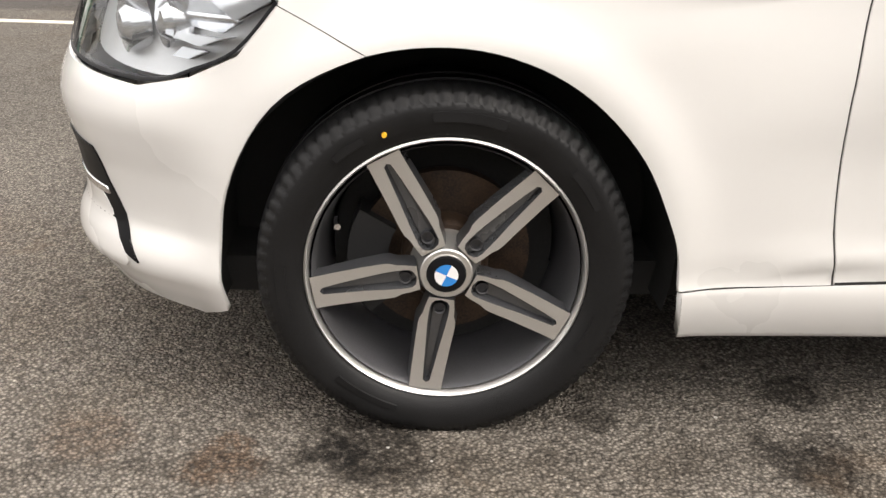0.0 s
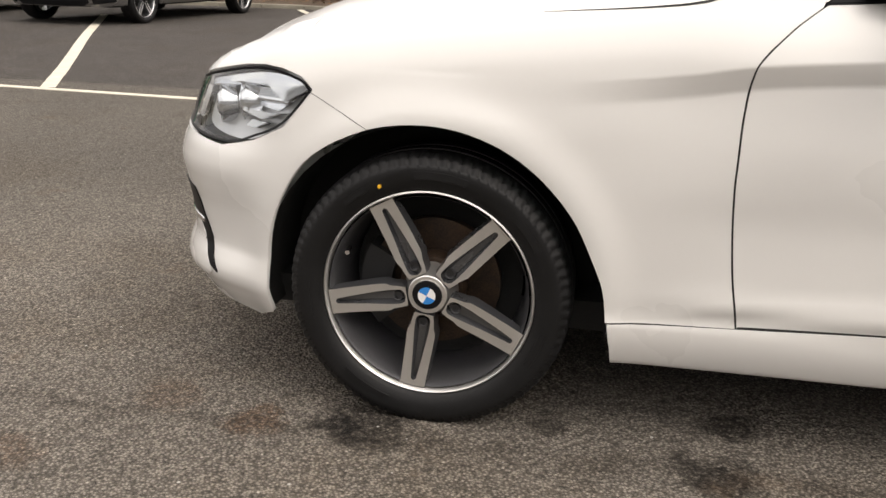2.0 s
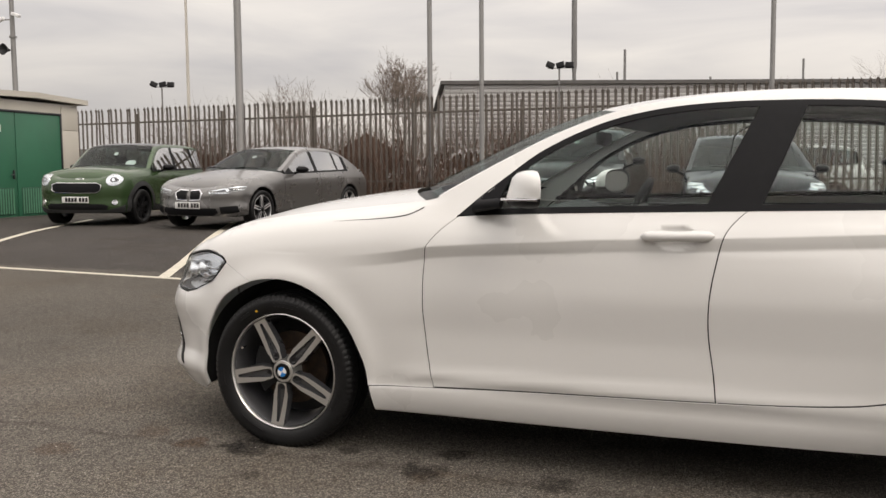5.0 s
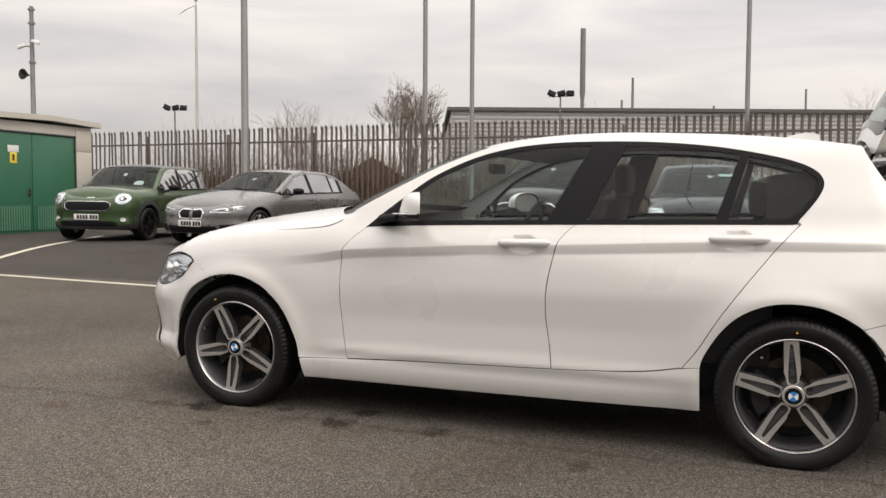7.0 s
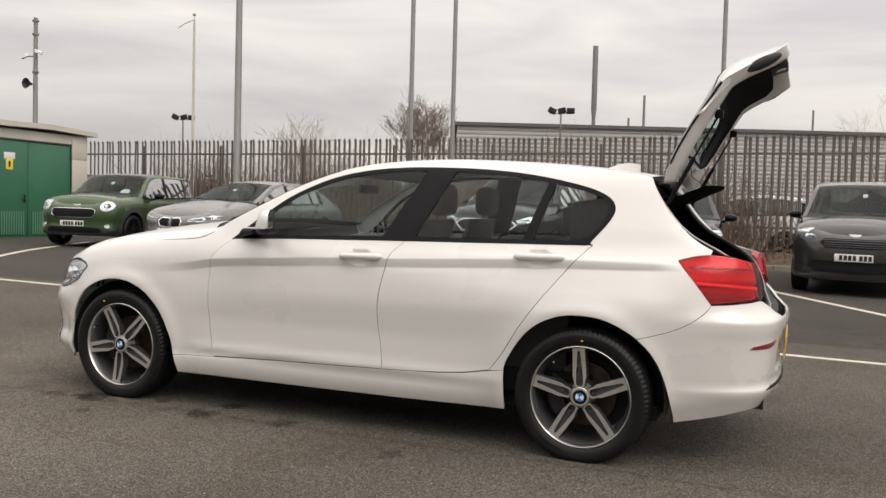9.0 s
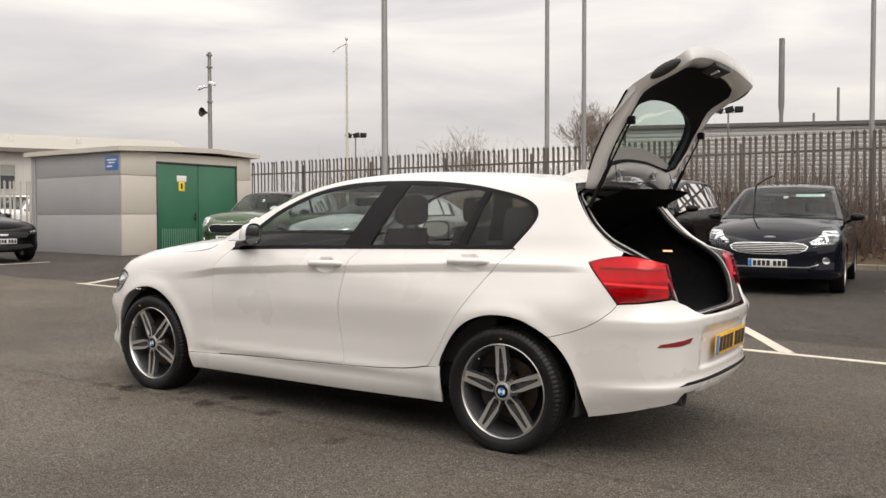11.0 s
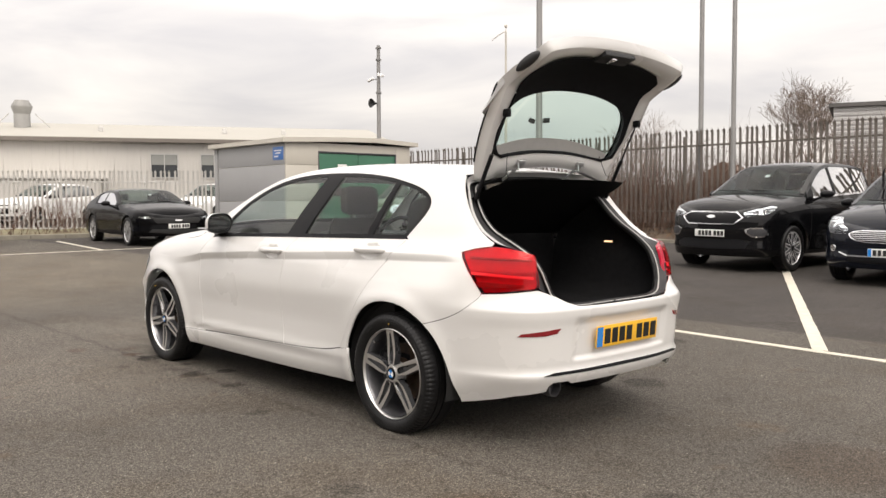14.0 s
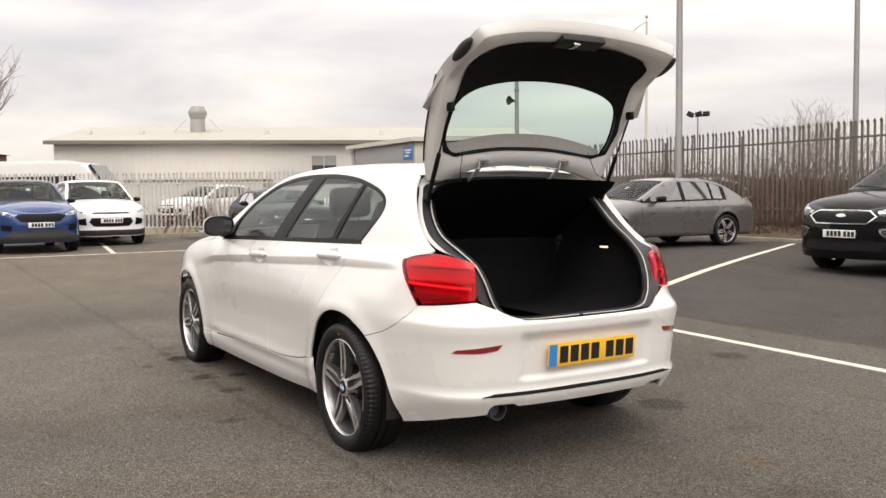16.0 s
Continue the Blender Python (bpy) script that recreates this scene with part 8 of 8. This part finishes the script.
P_BLUE = mat("bright_blue_paint", (0.010, 0.040, 0.16), 0.25, 0.2, 1.0, 0.06, 3, 400)

MINI = dict(W=1.79, wb=2.595, fo=0.78, ro=0.73, H=1.56, belt=0.985, wr=0.335, paint=P_GREEN, rise=0.04, bulge=0.20, tumble=0.30, clad=1.24, stickers=[("round_sticker", 0.30, -0.52, 0.105, 0.085, M_WPLATE, "white oval sticker in the windscreen")], roof_paint=P_BLACK, round=0.8,
            hood=[(-0.80, 0.85), (-0.70, 0.93), (-0.55, 0.975), (-0.3, 1.005), (0.0, 1.025), (0.40, 1.045)],
            rail=[(0.42, 1.04), (0.55, 1.15), (0.72, 1.30), (0.90, 1.43), (1.05, 1.485), (1.4, 1.525), (2.0, 1.525), (2.6, 1.49), (2.95, 1.44), (3.12, 1.25), (3.22, 1.02)],
            roof0=1.0, roof1=2.95, dlo1=2.92, pillars=((0.62, 1.46), (1.56, 2.35), (2.42, 2.90)), gaps=(0.46, 1.55), handles=(1.30, 2.15), plate=0.485, spokes=8, wheel=M_BLACKTRIM, wheel_dark=M_BLACKTRIM, rim=0.70,
            nose=[("grille", M_BLACKTRIM, -0.008, [(0.895, 0.785), (0.50, 0.785), (0.42, 0.755), (0.43, 0.66), (0.50, 0.615), (0.895, 0.61)], "black grille"),
                  ("grille_frame", M_CHROME, -0.012, [(0.895, 0.793), (0.497, 0.793), (0.411, 0.758), (0.421, 0.656), (0.497, 0.607), (0.895, 0.602), (0.895, 0.61), (0.50, 0.615), (0.43, 0.66), (0.42, 0.755), (0.50, 0.785), (0.895, 0.785)]),
                  ("badge", M_CHROME, -0.010, [(0.895, 0.885), (0.83, 0.880), (0.80, 0.87), (0.83, 0.862), (0.895, 0.86)]),
                  ("fog_lamp", M_LAMP, -0.012, [(0.20 + 0.045 * math.cos(a), 0.44 + 0.045 * math.sin(a)) for a in [2 * math.pi * i / 14 for i in range(14)]]),
                  ("air_intake", M_BLACKTRIM, -0.006, [(0.895, 0.41), (0.40, 0.41), (0.30, 0.38), (0.32, 0.31), (0.895, 0.30)]),
                  ("bumper_trim", M_PLASTIC, -0.007, [(0.895, 0.295), (0.30, 0.30), (0.06, 0.40), ("x", -0.52, 0.42), ("x", -0.50, 0.26), (0.10, 0.25), (0.895, 0.24)]),
                  ("headlamp", G_LAMP, -0.008, [(0.20 + 0.130 * math.cos(a), 0.845 + 0.105 * math.sin(a) - 0.02 * math.cos(a)) for a in [2 * math.pi * i / 20 for i in range(20)]], "round clear headlamp")])
other_car(MINI, "small_suv", "dark green compact suv with black roof and wheels", facing(-9.94, 10.24, -79))
FIVE = dict(W=1.86, wb=2.968, fo=0.84, ro=1.10, H=1.465, belt=0.93, wr=0.335, paint=P_GREY, rise=0.05, bulge=0.28, tumble=0.48, tail=1.0,
            hood=[(-0.86, 0.70), (-0.78, 0.745), (-0.6, 0.80), (-0.3, 0.86), (0.1, 0.91), (0.62, 0.965)],
            rail=[(0.66, 0.99), (0.90, 1.10), (1.15, 1.22), (1.40, 1.33), (1.6, 1.385), (2.0, 1.425), (2.4, 1.42), (2.75, 1.375), (3.0, 1.30), (3.25, 1.175), (3.48, 1.04)],
            roof0=1.5, roof1=2.75, dlo1=3.02, pillars=((0.95, 1.78), (1.88, 2.60), (2.66, 2.92)), gaps=(0.62, 1.85), handles=(1.58, 2.52), plate=0.42, spokes=5, rim=0.74, wheel=M_SILVER,
            nose=[("grille", M_BLACKTRIM, -0.006, [(0.895, 0.665), (0.72, 0.675), (0.66, 0.62), (0.69, 0.525), (0.885, 0.515)], "black kidney grille"),
                  ("grille_frame", M_CHROME, -0.012, [(0.905, 0.68), (0.72, 0.69), (0.645, 0.625), (0.68, 0.508), (0.895, 0.500), (0.885, 0.515), (0.69, 0.525), (0.665, 0.622), (0.725, 0.672), (0.895, 0.665)]),
                  ("headlamp", G_LAMP, -0.004, [(0.56, 0.66), (0.36, 0.69), (0.20, 0.72), ("x", -0.42, 0.745), ("x", -0.36, 0.72), ("x", -0.50, 0.665), (0.22, 0.62), (0.50, 0.60)], "slim clear headlamp"),
                  ("air_intake", M_BLACKTRIM, -0.006, [(0.93, 0.375), (0.40, 0.375), (0.36, 0.30), (0.44, 0.25), (0.93, 0.25)]),
                  ("side_intake", M_BLACKTRIM, -0.006, [(0.34, 0.40), (0.10, 0.42), (0.08, 0.31), (0.31, 0.27)])])
five = other_car(FIVE, "saloon_car", "grey metallic saloon car with five-spoke alloy wheels", facing(-7.14, 10.06, -94))
KUGA = dict(W=1.84, wb=2.69, fo=0.93, ro=0.92, H=1.69, belt=1.06, wr=0.36, paint=P_BLACK, rise=0.10, bulge=0.26, tumble=0.36, tail=1.08, belt_mat=M_CHROME,
            hood=[(-0.95, 0.86), (-0.88, 0.91), (-0.7, 0.975), (-0.4, 1.03), (0.0, 1.075), (0.42, 1.11)],
            rail=[(0.46, 1.13), (0.70, 1.27), (0.95, 1.42), (1.18, 1.54), (1.4, 1.605), (1.8, 1.65), (2.3, 1.645), (2.8, 1.60), (3.15, 1.52), (3.35, 1.32), (3.5, 1.12)],
            roof0=1.3, roof1=3.12, dlo1=3.10, pillars=((0.78, 1.52), (1.62, 2.40), (2.47, 3.02)), gaps=(0.52, 1.6), handles=(1.32, 2.25), plate=0.63, spokes=10, rim=0.72, wheel=M_SILVER,
            nose=[("grille", M_BLACKTRIM, -0.006, [(0.92, 0.875), (0.50, 0.875), (0.40, 0.80), (0.52, 0.70), (0.92, 0.695)], "black mesh grille"),
                  ("grille_frame", M_CHROME, -0.014, [(0.92, 0.887), (0.497, 0.887), (0.383, 0.80), (0.514, 0.687), (0.92, 0.682), (0.92, 0.695), (0.52, 0.702), (0.405, 0.80), (0.505, 0.873), (0.92, 0.873)], "chrome six-sided grille frame"),
                  ("badge", M_SILVER, -0.02, [(0.92, 0.835), (0.87, 0.828), (0.84, 0.81), (0.87, 0.792), (0.92, 0.785)]),
                  ("headlamp", G_LAMP, -0.004, [(0.39, 0.872), (0.20, 0.925), ("x", -0.52, 0.972), ("x", -0.42, 0.965), ("x", -0.55, 0.875), (0.20, 0.815), (0.36, 0.805)], "clear swept-back headlamp"),
                  ("fog_frame", M_CHROME, -0.006, [(0.36, 0.655), (0.28, 0.685), (0.12, 0.685), ("x", -0.65, 0.65), ("x", -0.64, 0.56), (0.16, 0.53), (0.27, 0.54), (0.34, 0.59)]),
                  ("fog_lamp", M_STEEL, -0.012, [(0.335, 0.650), (0.27, 0.665), (0.135, 0.665), ("x", -0.67, 0.638), ("x", -0.66, 0.575), (0.17, 0.55), (0.265, 0.56), (0.32, 0.60)]),
                  ("air_intake", M_BLACKTRIM, -0.003, [(0.92, 0.50), (0.42, 0.50), (0.30, 0.44), (0.36, 0.36), (0.92, 0.34)])])
KUGA_TALL = dict(KUGA, H=1.78, belt=1.125, plate=0.60, hood=[(x, z + 0.06) for x, z in KUGA["hood"]], rail=[(x, z + 0.085) for x, z in KUGA["rail"]],
                 nose=[(it[0], it[1], it[2], [p[:-1] + (p[-1] + (0.055 if it[0] not in ("air_intake", "fog_frame", "fog_lamp") else 0.01),) for p in it[3]]) + it[4:] for it in KUGA["nose"]])
kuga = other_car(KUGA_TALL, "black_suv", "shiny black suv with a chrome-framed six-sided grille", facing(-1.07, 10.50, -91))
RAISED = (("wiper_arm", 0.008, [(0.04, 1.31, 1.075), (-0.14, 1.27, 1.33), (-0.31, 1.223, 1.56)]), ("wiper_blade", 0.009, [(-0.17, 1.256, 1.25), (-0.25, 1.25, 1.42), (-0.31, 1.223, 1.56), (-0.31, 1.12, 1.65), (-0.27, 0.986, 1.72)]))
SMAX = dict(stickers=[("sales_card", 0.76, -0.50, 0.21, 0.055, mat("pale_card", (0.62, 0.72, 0.66), 0.6, 0, 0, 0.1, 8, 60), "pale green card behind the windscreen")],
            raised_wiper=RAISED, flag=True, W=1.916, wb=2.849, fo=0.97, ro=0.98, H=1.66, belt=1.02, wr=0.345, paint=P_NAVY, rise=0.07, bulge=0.34, tumble=0.40, tail=1.05,
            hood=[(-0.99, 0.76), (-0.90, 0.82), (-0.7, 0.90), (-0.4, 0.965), (0.0, 1.02), (0.34, 1.055)],
            rail=[(0.38, 1.08), (0.65, 1.22), (0.95, 1.38), (1.2, 1.49), (1.45, 1.56), (1.9, 1.61), (2.4, 1.61), (2.9, 1.57), (3.3, 1.49), (3.55, 1.30), (3.7, 1.10)],
            roof0=1.35, roof1=3.3, dlo1=3.3, pillars=((0.75, 1.6), (1.7, 2.55), (2.62, 3.22)), gaps=(0.5, 1.66), handles=(1.38, 2.35), plate=0.46, spokes=7, rim=0.72, wheel=M_SILVER,
            nose=[("grille", M_BLACKTRIM, -0.006, [(0.958, 0.745), (0.60, 0.742), (0.50, 0.730), (0.44, 0.700), (0.47, 0.655), (0.56, 0.615), (0.70, 0.600), (0.958, 0.595)], "dark slatted grille"),
                  ("grille_frame", M_CHROME, -0.012, [(0.958, 0.753), (0.60, 0.751), (0.49, 0.738), (0.425, 0.702), (0.46, 0.648), (0.555, 0.605), (0.70, 0.590), (0.958, 0.585), (0.958, 0.595), (0.70, 0.600), (0.56, 0.615), (0.47, 0.655), (0.44, 0.700), (0.50, 0.730), (0.60, 0.742), (0.958, 0.745)], "chrome grille surround")]
                 + [("grille_slat", M_SILVER, -0.012, [(0.958, z + 0.007), (y0, z + 0.007), (y0, z), (0.958, z)]) for z, y0 in ((0.719, 0.475), (0.694, 0.447), (0.669, 0.462), (0.644, 0.50), (0.619, 0.56))]
                 + [("badge", M_SILVER, -0.012, [(0.958, 0.845), (0.90, 0.838), (0.87, 0.82), (0.90, 0.802), (0.958, 0.795)]),
                    ("headlamp", G_LAMP, -0.004, [(0.40, 0.765), (0.24, 0.84), ("x", -0.60, 0.915), ("x", -0.46, 0.925), ("x", -0.58, 0.79), (0.16, 0.705), (0.36, 0.685)], "clear swept-back headlamp"),
                    ("lower_trim", M_CHROME, -0.010, [(0.958, 0.415), (0.42, 0.418), (0.30, 0.46), (0.30, 0.445), (0.42, 0.400), (0.958, 0.398)]),
                    ("fog_lamp", M_CHROME, -0.008, [(0.20 + 0.045 * math.cos(a), 0.50 + 0.045 * math.sin(a)) for a in [2 * math.pi * i / 14 for i in range(14)]]),
                    ("air_intake", M_BLACKTRIM, -0.003, [(0.958, 0.385), (0.45, 0.385), (0.40, 0.33), (0.958, 0.30)])])
smax = other_car(SMAX, "people_carrier", "shiny dark blue-black people carrier with a slatted chrome grille", facing(1.71, 10.03, -84))
VAN = dict(W=1.835, wb=2.66, fo=0.90, ro=0.84, H=1.80, belt=1.12, wr=0.33, paint=P_GRAPH, rise=0.0, bulge=0.22, tumble=0.20, tail=1.1,
           hood=[(-0.92, 0.90), (-0.85, 0.96), (-0.65, 1.03), (-0.3, 1.10), (0.0, 1.13), (0.22, 1.155)],
           rail=[(0.26, 1.17), (0.50, 1.33), (0.75, 1.50), (0.95, 1.63), (1.15, 1.70), (1.6, 1.765), (2.4, 1.77), (3.2, 1.74), (3.42, 1.55), (3.48, 1.15)],
           roof0=1.05, roof1=3.2, dlo1=3.2, pillars=((0.62, 1.35), (1.5, 2.3), (2.4, 3.1)), gaps=(0.42, 1.45), handles=(1.18, 2.1), plate=0.58, spokes=7, rim=0.68, wheel=M_SILVER,
           nose=[("grille", M_BLACKTRIM, -0.006, [(0.917, 0.86), (0.50, 0.86), (0.44, 0.80), (0.52, 0.72), (0.917, 0.715)], "black slatted grille")]
                + [("grille_slat", M_STEEL, -0.014, [(0.917, z + 0.012), (0.50, z + 0.012), (0.50, z), (0.917, z)]) for z in (0.835, 0.80, 0.765, 0.735)]
                + [("badge", M_SILVER, -0.012, [(0.917, 0.945), (0.86, 0.938), (0.83, 0.92), (0.86, 0.902), (0.917, 0.895)]),
                   ("headlamp", G_LAMP, -0.004, [(0.42, 0.86), (0.22, 0.95), ("x", -0.60, 1.02), ("x", -0.54, 0.98), ("x", -0.62, 0.88), (0.20, 0.80), (0.38, 0.79)], "clear headlamp"),
                   ("air_intake", M_BLACKTRIM, -0.006, [(0.917, 0.52), (0.34, 0.53), (0.28, 0.44), (0.40, 0.36), (0.917, 0.34)])])
other_car(VAN, "family_van", "dark grey metallic small family van with a black grille", facing(4.59, 11.05, -97))
P_JET = mat("jet_black_paint", (0.003, 0.003, 0.0035), 0.12, 0, 0.0, 0.1, 3, 400, spec=0.10)
MUST = dict(W=1.916, wb=2.72, fo=0.86, ro=1.20, H=1.38, belt=0.93, wr=0.345, paint=P_JET, rise=0.07, bulge=0.26, tumble=0.55, tail=0.98,
            hood=[(-0.88, 0.72), (-0.80, 0.775), (-0.55, 0.84), (-0.2, 0.89), (0.3, 0.945), (0.78, 0.985)],
            rail=[(0.82, 1.0), (1.05, 1.11), (1.30, 1.22), (1.5, 1.295), (1.7, 1.335), (2.0, 1.35), (2.3, 1.335), (2.7, 1.25), (3.1, 1.12), (3.4, 1.03)],
            roof0=1.6, roof1=2.35, dlo1=2.75, pillars=((1.05, 2.0), (2.06, 2.6)), gaps=(0.72, 2.05), handles=(1.78,), plate=0.48, spokes=10, rim=0.74, wheel=M_SILVER,
            nose=[("grille", M_LINER, -0.006, [(0.958, 0.68), (0.42, 0.685), (0.36, 0.64), (0.44, 0.55), (0.958, 0.54)], "wide black grille"),
                  ("badge", M_SILVER, -0.02, [(0.958, 0.635), (0.90, 0.64), (0.86, 0.625), (0.90, 0.60), (0.958, 0.60)]),
                  ("headlamp", G_LAMP, -0.004, [(0.34, 0.685), (0.16, 0.71), ("x", -0.56, 0.735), ("x", -0.54, 0.70), (0.16, 0.655), (0.32, 0.635)], "slim headlamp"),
                  ("air_intake", M_LINER, -0.006, [(0.958, 0.40), (0.34, 0.41), (0.26, 0.34), (0.958, 0.28)])])
other_car(MUST, "sports_coupe", "shiny black sports coupe with silver wheels", facing(-14.35, 6.62, -4))
K2 = dict(KUGA)
K2.update(paint=P_WHITE2, belt_mat=M_BLACKTRIM, rim=0.68, spokes=5)
K2["nose"] = [("grille", M_BLACKTRIM, -0.006, [(0.92, 0.84), (0.50, 0.84), (0.46, 0.81), (0.92, 0.80)]),
              ("air_intake", M_BLACKTRIM, -0.006, [(0.92, 0.70), (0.45, 0.70), (0.40, 0.60), (0.50, 0.49), (0.92, 0.48)], "black lower grille"),
              ("side_intake", M_BLACKTRIM, -0.006, [(0.33, 0.70), (0.14, 0.66), (0.16, 0.54), (0.34, 0.52)]),
              ("headlamp", G_LAMP, -0.004, [(0.38, 0.83), (0.20, 0.90), ("x", -0.56, 0.96), ("x", -0.50, 0.94), ("x", -0.62, 0.86), (0.22, 0.80), (0.36, 0.78)]),
              ("bumper_trim", M_PLASTIC, -0.005, [(0.92, 0.40), (0.2, 0.40), (0.06, 0.44), (0.06, 0.26), (0.92, 0.26)])]
white_suv = other_car(K2, "white_suv", "white suv with black lower grilles", facing(-17.0, 2.40, 1))
ECO = dict(KUGA)
ECO.update(W=1.765, wb=2.52, fo=0.85, ro=0.75, paint=P_BLUE, belt_mat=M_BLACKTRIM, rim=0.70, spokes=5, clad=1.13, dlo1=2.9, roof1=2.85, pillars=((0.78, 1.45), (1.55, 2.25), (2.32, 2.8)), roof_paint=P_BLACK,
           rail=[(0.40, 1.13), (0.60, 1.25), (0.85, 1.40), (1.06, 1.52), (1.25, 1.58), (1.6, 1.62), (2.1, 1.615), (2.6, 1.57), (2.88, 1.50), (3.05, 1.32), (3.15, 1.12)], roof0=1.16)
ECO["hood"] = [(-0.87, 0.88), (-0.80, 0.94), (-0.62, 0.99), (-0.35, 1.04), (0.0, 1.08), (0.36, 1.11)]
ECO["nose"] = [("grille", M_BLACKTRIM, -0.006, [(0.8825, 0.875), (0.48, 0.875), (0.36, 0.82), (0.50, 0.70), (0.8825, 0.69)], "black grille"),
               ("headlamp", G_LAMP, -0.004, [(0.34, 0.87), (0.18, 0.915), ("x", -0.50, 0.95), ("x", -0.44, 0.93), ("x", -0.56, 0.87), (0.2, 0.82), (0.32, 0.81)]),
               ("side_intake", M_BLACKTRIM, -0.006, [(0.32, 0.62), (0.12, 0.64), (0.14, 0.52), (0.30, 0.50)]),
               ("air_intake", M_PLASTIC, -0.006, [(0.8825, 0.52), (0.36, 0.52), (0.2, 0.42), (0.1, 0.42), (0.1, 0.27), (0.8825, 0.27)])]
other_car(ECO, "blue_suv", "bright blue compact suv with black grille and trim", facing(-14.85, 0.52, 4))
# cars beyond the fences
for ob, x, y, az, lab in ((white_suv, -12.4, 22.5, 40, "white suv parked behind the fence"), (five, -15.5, 24.0, 30, "grey saloon car parked behind the fence"), (white_suv, -8.0, 21.5, 210, "white suv parked behind the fence"),
                          (kuga, -5.0, 23.0, 200, "black suv parked behind the fence"), (five, -19.5, 26.5, 20, "grey saloon car parked behind the fence"), (white_suv, 1.0, 21.0, 170, "white suv parked behind the fence"), (five, 6.5, 22.0, 190, "grey saloon car parked behind the fence"),
                          (white_suv, -26.5, 13.5, -60, "white suv parked behind the pale fence"), (white_suv, -30.5, 8.0, -65, "white suv parked behind the pale fence")):
    o = copy_thing(ob, facing(x, y, az) @ Matrix.Translation((0, -0.92, 0)))
    o["label"] = lab
    o["group"] = "cars beyond the fences"
# white minibus behind the pale fence
bus = root("white_minibus", leaned(-31.5, -1.0, -0.2, 60), "white high-roofed minibus parked behind the pale fence", "van")
bm = bmesh.new()
prof = [(0, 0.35), (0, 2.5), (0.3, 2.75), (5.0, 2.8), (5.5, 2.7), (6.2, 1.75), (6.75, 1.35), (6.85, 0.75), (6.8, 0.35)]
vs = prism(bm, prof, 0.0, 2.1)
bmesh.ops.bevel(bm, geom=bm.edges[:], offset=0.10, segments=2, affect="EDGES")
part("body", bm, P_WHITE2, bus)
bm = bmesh.new()
prism(bm, [(0.4, 1.5), (0.4, 2.15), (5.2, 2.2), (5.75, 1.5)], -0.012, 0.01)
part("side_window", bm, mat("dark_tint", (0.02, 0.022, 0.025), 0.1, 0, 0.3, 0.2, 1, 10), bus, "dark side windows")
bm = bmesh.new()
prism(bm, [(5.62, 2.62), (6.2, 1.80), (6.28, 1.83), (5.7, 2.66)], 0.2, 1.9)
part("windscreen", bm, MATS["dark_tint"], bus)
for x in (1.2, 5.3):
    bm = bmesh.new()
    lathe(bm, [(0.0, -0.02), (0.2, -0.02), (0.34, -0.01), (0.34, 0.2)], 24, (x, 0, 0.34))
    part("wheel", bm, M_RUBBER, bus)
